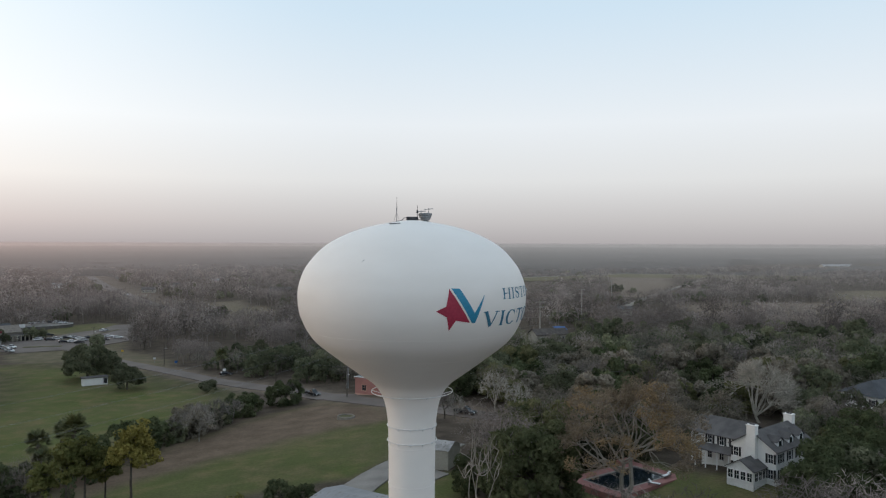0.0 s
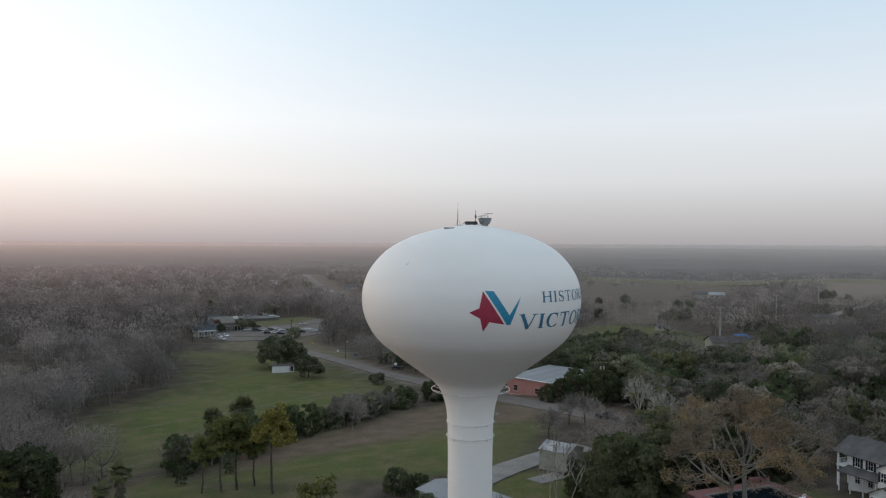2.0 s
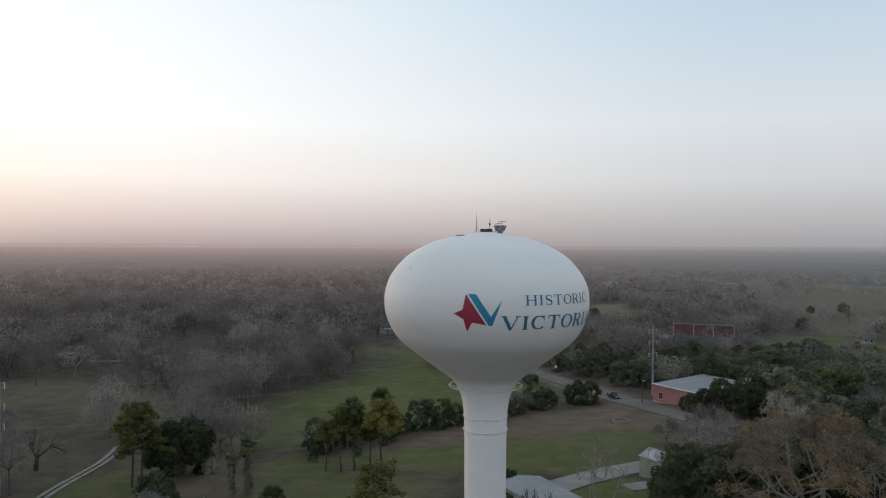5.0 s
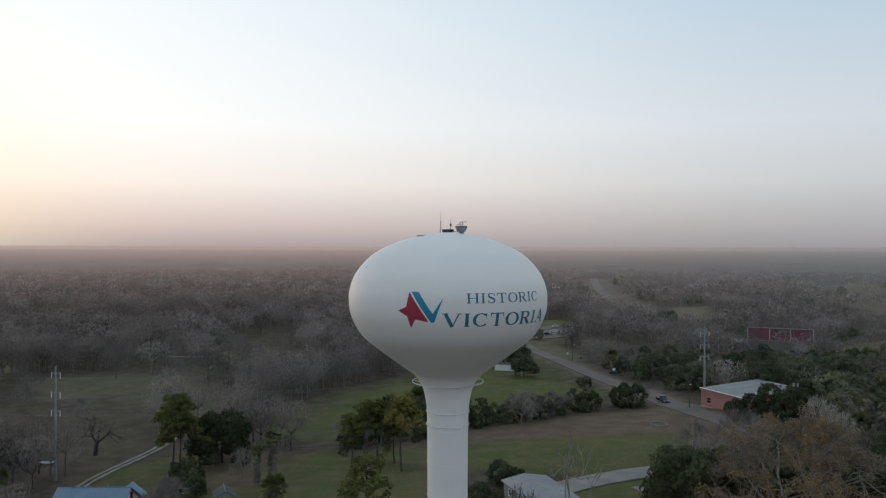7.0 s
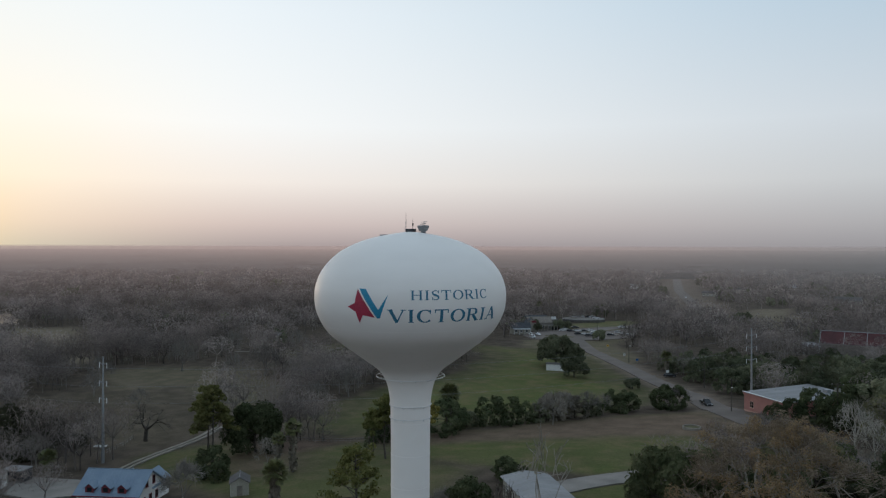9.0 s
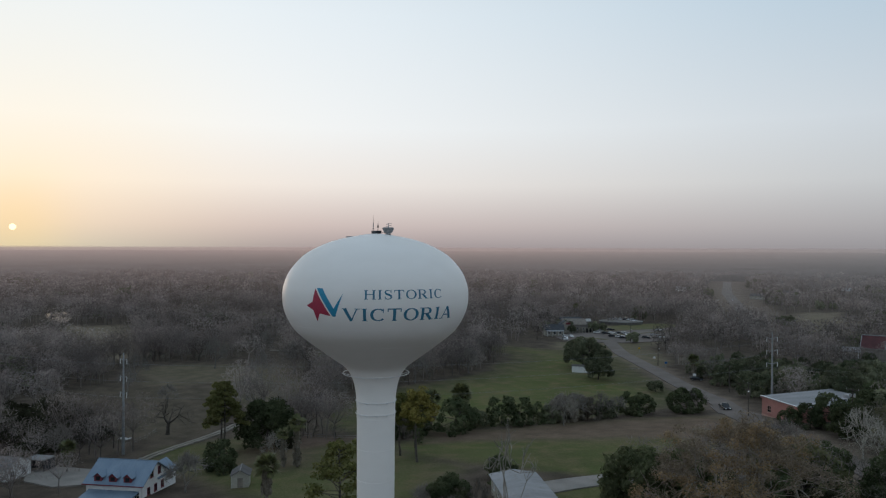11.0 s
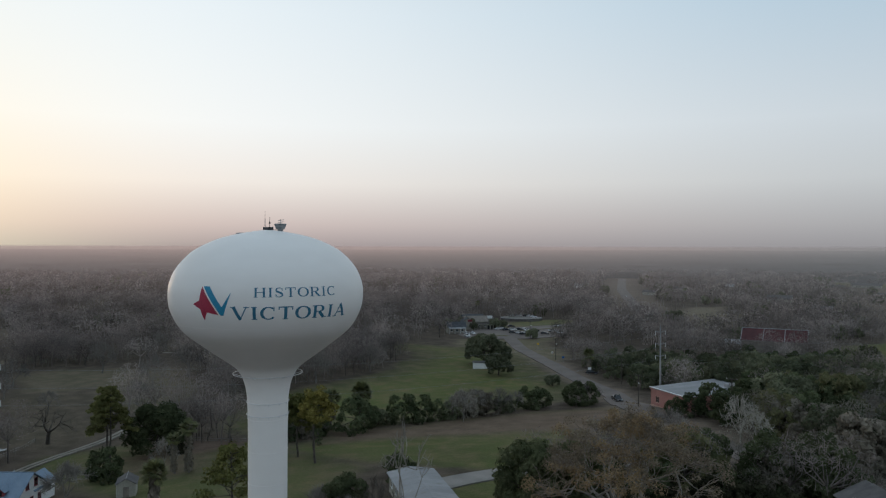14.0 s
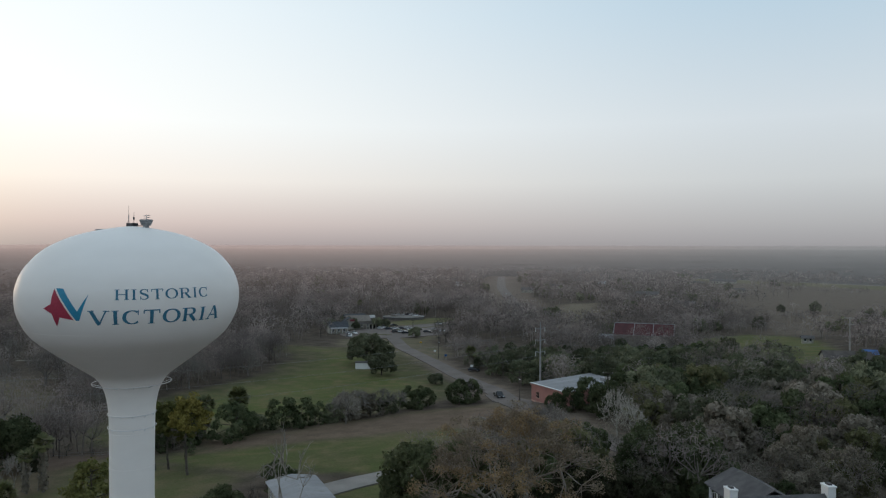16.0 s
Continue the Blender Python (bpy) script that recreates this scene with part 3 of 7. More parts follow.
slab("road_apron", [(-44, 212), (-30, 204), (-26, 196), (-40, 200), (-50, 212)], "asphalt", "pale asphalt apron at the road junction", "road", 0.14)
for pts, w in (([(-193, 350), (-188.5, 359), (-187, 377), (-185.6, 393)], 1.8), ([(-196, 324), (-189, 327), (-181, 329)], 3.0)):
    strip("median", pts, w, "verge_grass", "narrow grass median in the car park", 0.22)


# ---- water tower ----
AX, AY = -5.24, 69.68
PROFILE = [(45.52, 0.02), (45.47, 0.8), (45.30, 1.95), (44.88, 4.1), (44.2, 6.15), (43.0, 8.3), (41.3, 9.85), (39.75, 10.55), (38.3, 10.74),
           (36.5, 10.46), (34.4, 9.28), (32.6, 7.11), (31.2, 5.21), (30.1, 3.71), (29.2, 3.01), (28.2, 2.6), (26.8, 2.34), (25.0, 2.24), (20.0, 2.2), (12.0, 2.2), (9.0, 2.35), (6.5, 3.3), (4.0, 4.6)]


def spline(pts, per=6):
    p = [np.array(pts[0])] + [np.array(v) for v in pts] + [np.array(pts[-1])]
    out = []
    for a, b, c, d in zip(p, p[1:], p[2:], p[3:]):
        for k in range(per):
            u = k / per
            out.append(0.5 * (2 * b + (c - a) * u + (2 * a - 5 * b + 4 * c - d) * u * u + (3 * b - a - 3 * c + d) * u ** 3))
    return [tuple(map(float, v)) for v in out] + [pts[-1]]


FINE = spline(PROFILE)
_fz, _fr = np.array([p[0] for p in FINE[::-1]]), np.array([p[1] for p in FINE[::-1]])


def tank_r(z):
    return float(np.interp(z, _fz, _fr))


def on_tank(angle, z, out=0.03):
    """A place on the tank by its bearing in degrees (0 faces -y, growing towards +x) and height, in the tower's own axes."""
    r, a = tank_r(z) + out, radians(angle)
    return Vector((r * math.sin(a), -r * math.cos(a), z))


def wrap(bm, a0, z0, out=0.03):
    """Bends a flat sheet (x along, y up, metres) onto the tank from the bearing a0 and height z0."""
    for axis, step in ((0, 0.25), (1, 0.3)):
        lo, hi = min(v.co[axis] for v in bm.verts), max(v.co[axis] for v in bm.verts)
        p = math.ceil(lo / step) * step
        while p < hi:
            no = Vector((1, 0, 0)) if axis == 0 else Vector((0, 1, 0))
            bmesh.ops.bisect_plane(bm, geom=bm.verts[:] + bm.edges[:] + bm.faces[:], plane_co=no * p, plane_no=no)
            p += step
    for v in bm.verts:
        v.co = on_tank(a0 + math.degrees(v.co.x / 10.65), z0 + v.co.y, out)
    bmesh.ops.recalc_face_normals(bm, faces=bm.faces)
    return bm


def arc(x, y, rx, ry, a0, a1, n=22):
    return [(x + rx * math.cos(radians(a0 + (a1 - a0) * k / n)), y + ry * math.sin(radians(a0 + (a1 - a0) * k / n))) for k in range(n + 1)]


# strokes of the book-face capitals in a unit box: points, and stem weights (None: thick upright, thin level)
SNAKE = [(0.86, 0.70), (0.80, 0.88), (0.62, 0.97), (0.42, 0.97), (0.22, 0.90), (0.14, 0.75), (0.22, 0.61), (0.45, 0.53), (0.66, 0.46), (0.84, 0.36), (0.87, 0.22), (0.76, 0.08), (0.56, 0.03), (0.36, 0.03), (0.20, 0.12), (0.12, 0.30)]
SNAKE_W = [0.3, 0.3, 0.35, 0.4, 0.65, 0.85, 0.95, 1, 1, 0.95, 0.85, 0.6, 0.4, 0.35, 0.3, 0.3]
GLYPHS = {
    "H": [([(0.16, 0), (0.16, 1)], 1), ([(0.84, 0), (0.84, 1)], 1), ([(0.16, 0.52), (0.84, 0.52)], 0.34)],
    "I": [([(0.5, 0), (0.5, 1)], 1)],
    "T": [([(0.5, 0), (0.5, 1)], 1), ([(0.02, 0.965), (0.98, 0.965)], 0.36), ([(0.04, 1.0), (0.04, 0.74)], 0.34), ([(0.96, 1.0), (0.96, 0.74)], 0.34)],
    "O": [(arc(0.5, 0.5, 0.42, 0.465, 0, 360, 36), None)],
    "C": [(arc(0.54, 0.5, 0.45, 0.465, 48, 318, 28), None), ([(0.88, 1.0), (0.88, 0.66)], 0.3)],
    "R": [([(0.17, 0), (0.17, 1)], 1), ([(0.17, 0.965), (0.5, 0.965)] + arc(0.52, 0.735, 0.24, 0.23, 90, -90, 14) + [(0.17, 0.505)], None), ([(0.48, 0.5), (0.88, 0.02)], 1)],
    "V": [([(0.1, 1), (0.5, 0)], 1.05), ([(0.9, 1), (0.5, 0)], 0.38)],
    "A": [([(0.1, 0), (0.5, 1)], 0.38), ([(0.5, 1), (0.9, 0)], 1.05), ([(0.24, 0.33), (0.77, 0.33)], 0.34)],
    "S": [(SNAKE, SNAKE_W), ([(0.86, 1.0), (0.86, 0.68)], 0.28), ([(0.12, 0.0), (0.12, 0.32)], 0.28)]}
SERIFS = {"H": ((0.16, 0), (0.84, 0), (0.16, 1), (0.84, 1)), "I": ((0.5, 0), (0.5, 1)), "T": ((0.5, 0),), "R": ((0.17, 0), (0.92, 0), (0.12, 1)),
          "V": ((0.09, 1), (0.91, 1)), "A": ((0.09, 0), (0.91, 0)), "S": (), "O": (), "C": ()}
WIDTHS = {"H": 1.0, "I": 0.42, "S": 0.72, "T": 0.9, "O": 1.0, "R": 0.95, "C": 0.92, "V": 1.0, "A": 1.0}


def stroke(bm, pts, weight, stem, lift):
    """A flat pen stroke; its breadth follows its direction or the given weights."""
    n = len(pts)
    left, right = [], []
    for k, (x, y) in enumerate(pts):
        a, b = pts[max(0, k - 1)], pts[min(n - 1, k + 1)]
        dx, dy = b[0] - a[0], b[1] - a[1]
        d = math.hypot(dx, dy)
        if weight is None:
            w = stem * (0.3 + 0.75 * (abs(dy) / d) ** 1.6)
        else:
            w = stem * (weight[k] if isinstance(weight, list) else weight)
        left.append(bm.verts.new((x - dy / d * w / 2, y + dx / d * w / 2, lift)))
        right.append(bm.verts.new((x + dy / d * w / 2, y - dx / d * w / 2, lift)))
    for k in range(n - 1):
        bm.faces.new((left[k], right[k], right[k + 1], left[k + 1]))


def letters(word, a0, a1, z0, cap, parent, bold):
    total = radians(a1 - a0) * 10.65
    gap = 0.16
    unit = total / (sum(WIDTHS[c] for c in word) + gap * (len(word) - 1))
    stem, x = bold * cap, 0.0
    for ch in word:
        w = WIDTHS[ch] * unit
        bm = bmesh.new()
        for pts, weight in GLYPHS[ch]:
            stroke(bm, [(x + px * w, py * cap) for px, py in pts], weight, stem, 0.0)
        for sx, sy in SERIFS[ch]:
            half, th = 0.17 * unit, 0.055 * cap
            cx0, y0 = x + sx * w, (0 if sy == 0 else cap - th)
            bm.faces.new([bm.verts.new((px, py, 0.0)) for px, py in ((cx0 - half, y0), (cx0 + half, y0), (cx0 + half, y0 + th), (cx0 - half, y0 + th))])
        part("letter", wrap(bm, a0, z0, 0.035), M["paint_slate"], parent, "slate blue painted capital letter " + ch)
        x += w + gap * unit


def flat_shape(points):
    """A painted shape from bearings and heights; kept flat first, then bent."""
    bm = bmesh.new()
    vs = [bm.verts.new((radians(a) * 10.65, z, 0)) for a, z in points]
    f = bm.faces.new(vs)
    bmesh.ops.triangulate(bm, faces=[f])
    return wrap(bm, 0.0, 0.0)


def water_tower():
    tower = thing("water_tower", "white painted steel spheroid water tower with red and blue lettering", "water tower", (AX, AY, 0))
    tank = part("tank", lathe([p for p in FINE if p[0] > 28.9], 160), M["tank_white"], tower, "white painted steel tank", smooth=True)
    part("stem", lathe([p for p in FINE if p[0] < 29.4], 64), M["tank_white"], tower, "white tapered steel pedestal", smooth=True)
    for z in (35.25, 33.1):
        part("weld_seam", ring(tank_r(z), 0.009, z, 160, 4), M["tank_white"], tank)
    for z in (24.2, 20.6, 17.0, 13.4):
        part("weld_seam", ring(tank_r(z) + 0.005, 0.03, z, 64, 4), M["tank_white"], tower)
    for z, r in ((29.3, 3.86), (26.1, 2.36), (24.7, 2.34)):
        part("painter_rail", ring(r, 0.04, z, 96, 6), M["trim_white"], tower, "white painter's ring rail")
        for k in range(12):
            a = 2 * math.pi * k / 12
            q = Vector((math.cos(a), math.sin(a), 0))
            part("bracket", cyl(0.035, 0.035, q * (tank_r(z - 0.3) - 0.05) + Vector((0, 0, z - 0.3)), q * r + Vector((0, 0, z)), 5), M["trim_white"], tower)
    part("star", flat_shape([(14.0, 37.78), (18.6, 38.17), (20.2, 39.6), (30.4, 36.75), (23.3, 36.98), (20.5, 36.12), (19.0, 37.28)]), M["paint_red"], tank, "crimson painted star")
    part("chevron", flat_shape([(21.2, 39.63), (25.2, 39.6), (32.6, 37.55), (38.1, 39.1), (33.3, 36.7), (31.6, 36.7)]), M["paint_blue"], tank, "blue painted tick")
    letters("HISTORIC", 50.0, 97.0, 38.55, 0.95, tank, 0.20)
    letters("VICTORIA", 38.2, 106.0, 36.3, 1.30, tank, 0.24)
    part("scuff", cyl(0.025, 0.015, on_tank(-22.1, 41.7, 0.0), on_tank(-21.7, 41.95, 0.0), 5), M["steel_dark"], tank, "small dark scuff on the white paint")
    # fittings on the crown
    vent = part("roof_vent", lathe([(45.2, 0.30), (45.55, 0.30), (45.6, 0.44), (45.72, 0.52), (45.98, 0.62), (46.02, 0.66), (46.18, 0.66), (46.22, 0.6), (46.24, 0.1)], 24, at=(1.15, 0.85)), M["vent_grey"], tower, "grey metal drum vent on the crown")
    for dx, dy, h in ((-0.4, 0.3, 46.5), (0.35, -0.2, 46.7)):
        q = (1.15 + dx, 0.85 + dy)
        part("vent_mast", cyl(0.035, 0.03, (*q, 45.3), (*q, h), 6), M["galvanized"], tower)
        part("vent_arm", cyl(0.03, 0.03, (q[0] - 0.45, q[1], h - 0.12), (q[0] + 0.45, q[1] + 0.1, h - 0.05), 6), M["galvanized"], tower)
    part("equipment_box", box((1.1, 0.7, 0.32), (-0.02, 0.0, 45.68), 0.03), M["steel_dark"], tower, "black equipment box")
    part("beacon_mast", cyl(0.035, 0.02, (0.45, -0.1, 45.4), (0.45, -0.1, 46.95), 6), M["steel_dark"], tower)
    part("beacon", cyl(0.1, 0.08, (0.45, -0.1, 46.2), (0.45, -0.1, 46.45), 8), M["steel_dark"], tower)
    part("whip_antenna", cyl(0.03, 0.012, (-1.6, 0.6, 45.2), (-1.55, 0.55, 47.75), 6), M["steel_dark"], tower, "thin dark whip antenna")
    part("antenna_tube", cyl(0.05, 0.05, (-1.58, 0.58, 46.3), (-1.57, 0.57, 46.75), 6), M["galvanized"], tower)
    for k in range(3):
        a = 0.5 + 2.1 * k
        part("guy_stay", cyl(0.015, 0.015, (-1.58 + 0.35 * math.cos(a), 0.58 + 0.35 * math.sin(a), 45.3), (-1.575, 0.575, 46.3), 4), M["galvanized"], tower)
    for z in (45.9, 46.12):
        part("vent_band", lathe([(z - 0.03, 0.60 if z < 46 else 0.675), (z + 0.03, 0.60 if z < 46 else 0.675)], 24, at=(1.15, 0.85)), M["galvanized"], vent)
    part("roof_hatch", box((1.0, 0.8, 0.12), (-1.45, -2.55, 45.12), 0.03), M["vent_grey"], tower, "grey roof hatch")
    cable = bpy.data.curves.new("cable", "CURVE")
    cable.dimensions, cable.bevel_depth, cable.bevel_resolution = "3D", 0.025, 1
    sp = cable.splines.new("POLY")
    pts = [(-1.6, 0.6, 45.42), (-1.1, 0.4, 45.5), (-0.8, 0.3, 45.75), (-0.5, 0.1, 45.78), (0.4, 0.3, 45.6), (0.9, 0.6, 45.6)]
    sp.points.add(len(pts) - 1)
    for q, p in zip(sp.points, pts):
        q.co = (*p, 1)
    ob = new("cable", cable)
    ob.parent = tower
    cable.materials.append(M["steel_dark"])


water_tower()


# ---- trees ----
def unit(v):
    return v / (np.linalg.norm(v) + 1e-9)


def limbs(rng, start, way, length, radius, level, last, kids, spread, out, lift=0.15, wobble=0.28, taper=0.55):
    """Grows one limb and its side limbs; out gathers rows of p0, p1, r0, r1, level."""
    n = 4 if level < 2 else 3
    p, d, r = np.array(start, float), unit(np.array(way, float)), radius
    for k in range(n):
        r1 = radius * (1 - (1 - taper) * (k + 1) / n)
        q = p + d * length / n
        out.append((*p, *q, r, r1, level))
        if level < last and (k >= 1 or level > 0):
            for _ in range(kids[level] // n + (rng.random() < (kids[level] % n) / n)):
                side = unit(rng.normal(size=3))
                side = unit(side - d * (side @ d))
                c = spread * rng.uniform(0.65, 1.25)
                w = unit(d * math.cos(c) + side * math.sin(c) + np.array([0, 0, lift]))
                limbs(rng, q, w, length * rng.uniform(0.5, 0.8), r1 * 0.55, level + 1, last, kids, spread, out, lift, wobble, 0.45)
        p, r = q, r1
        d = unit(d + wobble * rng.normal(size=3) * 0.6 + np.array([0, 0, lift * 0.3]))
    return out


def tubes(rows, sides=3):
    """Triangles of tapered prisms round the rows of p0, p1, r0, r1."""
    a = np.asarray(rows, float)
    p0, p1, r0, r1 = a[:, 0:3], a[:, 3:6], a[:, 6], a[:, 7]
    d = p1 - p0
    d /= np.linalg.norm(d, axis=1, keepdims=True) + 1e-9
    ref = np.where(np.abs(d[:, 2:3]) > 0.9, [[1.0, 0, 0]], [[0, 0, 1.0]])
    u = np.cross(d, ref)
    u /= np.linalg.norm(u, axis=1, keepdims=True) + 1e-9
    v = np.cross(d, u)
    tri = []
    for k in range(sides):
        c0, c1 = 2 * math.pi * k / sides, 2 * math.pi * (k + 1) / sides
        w0, w1 = u * math.cos(c0) + v * math.sin(c0), u * math.cos(c1) + v * math.sin(c1)
        a0, a1 = p0 + w0 * r0[:, None], p0 + w1 * r0[:, None]
        b0, b1 = p1 + w0 * r1[:, None], p1 + w1 * r1[:, None]
        tri.append(np.stack([a0, a1, b1], 1))
        tri.append(np.stack([a0, b1, b0], 1))
    return np.concatenate(tri)


def leaves(rng, centres, each, radius, size, flat=0.75, droop=0.0, inner=0.25):
    """Two-triangle sprays over the shells of clumps round the centres, lying along the shell so that each clump reads as a rounded mass."""
    c = np.repeat(np.asarray(centres, float), each, axis=0)
    n = len(c)
    off = rng.normal(size=(n, 3))
    off /= np.linalg.norm(off, axis=1, keepdims=True) + 1e-9
    nrm = off + rng.normal(size=(n, 3)) * 0.32 + np.array([0, 0, 0.25])
    nrm /= np.linalg.norm(nrm, axis=1, keepdims=True) + 1e-9
    off = off * radius * rng.uniform(inner, 1.0, (n, 1)) ** 0.5 * np.repeat(rng.uniform(0.7, 1.2, (len(centres), 1)), each, axis=0)
    off[:, 2] *= flat
    p = c + off
    a = np.cross(nrm, rng.normal(size=(n, 3)))
    a[:, 2] -= droop
    a /= np.linalg.norm(a, axis=1, keepdims=True) + 1e-9
    b = np.cross(nrm, a)
    s = size * rng.uniform(0.6, 1.3, (n, 1))
    e0, e1, m0, m1 = p - a * s, p + a * s, p + b * s * 0.6, p - b * s * 0.55
    return np.concatenate([np.stack([e0, e1, m0], 1), np.stack([e1, e0, m1], 1)])


def foliage(rng, centres, radii, n, core, grow=1.5, tilt=0.5, squash=0.85):
    """Leafy masses: small leaf sprays spread evenly over an uneven shell round each centre, none on the side that faces the crown's inside."""
    centres, radii = np.asarray(centres, float), np.asarray(radii, float)
    m = len(centres)
    k = np.arange(n) + 0.5
    z = 1 - 2 * k / n
    a = k[None, :] * 2.39996 + rng.uniform(0, 6.28, (m, 1))
    r = np.sqrt(1 - z * z)
    d = np.stack([r * np.cos(a), r * np.sin(a), np.broadcast_to(z, (m, n))], -1)
    d = d + rng.normal(size=d.shape) * 0.5 / math.sqrt(n) * 2
    d /= np.linalg.norm(d, axis=2, keepdims=True)
    bump = rng.normal(size=(m, 9, 3))
    bump /= np.linalg.norm(bump, axis=2, keepdims=True)
    lift = np.clip(np.einsum("mnk,mjk->mnj", d, bump), 0, 1).max(2) ** 5
    away = centres - np.asarray(core)
    away /= np.linalg.norm(away, axis=1, keepdims=True) + 1e-6
    keep = (np.einsum("mnk,mk->mn", d, away) > -0.35) & (d[..., 2] > -0.75)
    rad = radii[:, None] * (0.70 + 0.42 * lift) * rng.uniform(0.82, 1.12, (m, n))
    p = centres[:, None] + d * rad[..., None] * np.array([1, 1, squash])
    s = (grow * radii * math.sqrt(4 * math.pi / n) * 0.62)[:, None] * rng.uniform(0.65, 1.3, (m, n))
    d, p, s = d[keep], p[keep], s[keep]
    nrm = d + rng.normal(size=d.shape) * tilt
    nrm /= np.linalg.norm(nrm, axis=1, keepdims=True)
    u = np.cross(nrm, rng.normal(size=d.shape))
    u /= np.linalg.norm(u, axis=1, keepdims=True) + 1e-9
    v = np.cross(nrm, u)
    tri = []
    for c0 in (0.0, 2.1, 4.2):
        c = c0 + rng.uniform(-0.4, 0.4, len(d))
        tri.append(p + (u * np.cos(c)[:, None] + v * np.sin(c)[:, None]) * (s * rng.uniform(0.6, 1.35, len(d)))[:, None])
    return np.stack(tri, 1)


def tree_thing(name, label, category, trunk, crown, bark, leaf, group="", crown_name="crown"):
    t = thing(name, label, category, group=group)
    child("trunk", tris_of("trunk", trunk, M[bark]), t)
    if crown is not None and len(crown):
        child(crown_name, tris_of(crown_name, crown, M[leaf]), t)
    return t


def bare_tree(seed, h, spread=0.62, kids=(9, 7, 6, 5), trunk_r=0.22, label="leafless grey deciduous tree", bark="bark_grey", twig=0.022, group=""):
    rng = np.random.default_rng(seed)
    rows = limbs(rng, (0, 0, -0.4), (rng.normal() * 0.08, rng.normal() * 0.08, 1), h * 0.52, trunk_r, 0, 4, kids, spread, [], 0.14, 0.22)
    big = [r for r in rows if r[8] <= 2]
    thin = [(*r[:6], max(r[6], twig), max(r[7], twig * 0.6), r[8]) for r in rows if r[8] > 2]
    top = max(r[5] for r in rows)
    k = h / top
    return tree_thing("bare_tree", label, "tree", tubes(big, 5) * k, tubes(thin, 3) * k, bark, "twig_grey" if bark == "bark_grey" else bark, group, "twig_crown")


def dome(rng, n, h, w, low=0.12, fill=0.35):
    """Places of foliage masses over an uneven dome, some inside it."""
    k = np.arange(n)
    z = low + (0.96 - low) * (k + 0.5) / n
    a = k * 2.39996 + rng.normal(size=n) * 0.35
    r = w / 2 * np.sqrt(np.clip(1 - (np.abs(z - 0.42) / 0.62) ** 2.4, 0.03, 1))
    r = r * np.where(rng.random(n) < fill, rng.uniform(0.2, 0.6, n), rng.uniform(0.72, 1.0, n))
    return np.stack([r * np.cos(a), r * np.sin(a), h * z * rng.uniform(0.88, 1.0, n)], -1)


BEND = np.random.default_rng(3)


def curve_rows(p, q, r0, r1, sag, level, n=4):
    """A bowed limb from p to q."""
    p, q = np.array(p, float), np.array(q, float)
    m = (p + q) / 2 + np.array([0, 0, sag]) + BEND.normal(size=3) * 0.10 * np.linalg.norm(q - p)
    pts = [(1 - u) ** 2 * p + 2 * u * (1 - u) * m + u * u * q for u in np.linspace(0, 1, n + 1)]
    return [(*a, *b, r0 + (r1 - r0) * k / n, r0 + (r1 - r0) * (k + 1) / n, level) for k, (a, b) in enumerate(zip(pts, pts[1:]))]


def dense_tree(seed, h, width, leaf, label, name="oak_tree", category="tree", n=30, grain=0.30, trunk_r=0.32, low=0.2, group="", crown="crown", lump=0.15):
    """An evergreen with a full uneven crown of leafy masses on a forked trunk. grain: size of a leaf spray in metres."""
    rng = np.random.default_rng(seed)
    c = dome(rng, n, h - 0.08 * width, width * 0.84, low, 0.15)
    rad = width * lump * rng.uniform(0.6, 1.35, n)
    rows = curve_rows((0, 0, -0.4), (rng.normal() * 0.2, rng.normal() * 0.2, h * 0.38), trunk_r, trunk_r * 0.7, 0, 0)
    for q in c[::2]:
        rows += curve_rows(rows[3][3:6], q, trunk_r * 0.4, 0.05, h * 0.04, 1)
    each = int(np.clip(4 * math.pi * (width * lump) ** 2 / (0.9 * grain * grain), 40, 420))
    return tree_thing(name, label, category, tubes(rows, 5), foliage(rng, c, rad, each, (0, 0, h * 0.42)), "bark_dark", leaf, group, crown)


def shrub(seed, h, width, leaf, label, name="shrub", group="", n=24, grain=0.34, lump=0.14):
    return dense_tree(seed, h, width, leaf, label, name, "shrub", n, grain, 0.14, 0.02, group, "foliage", lump)


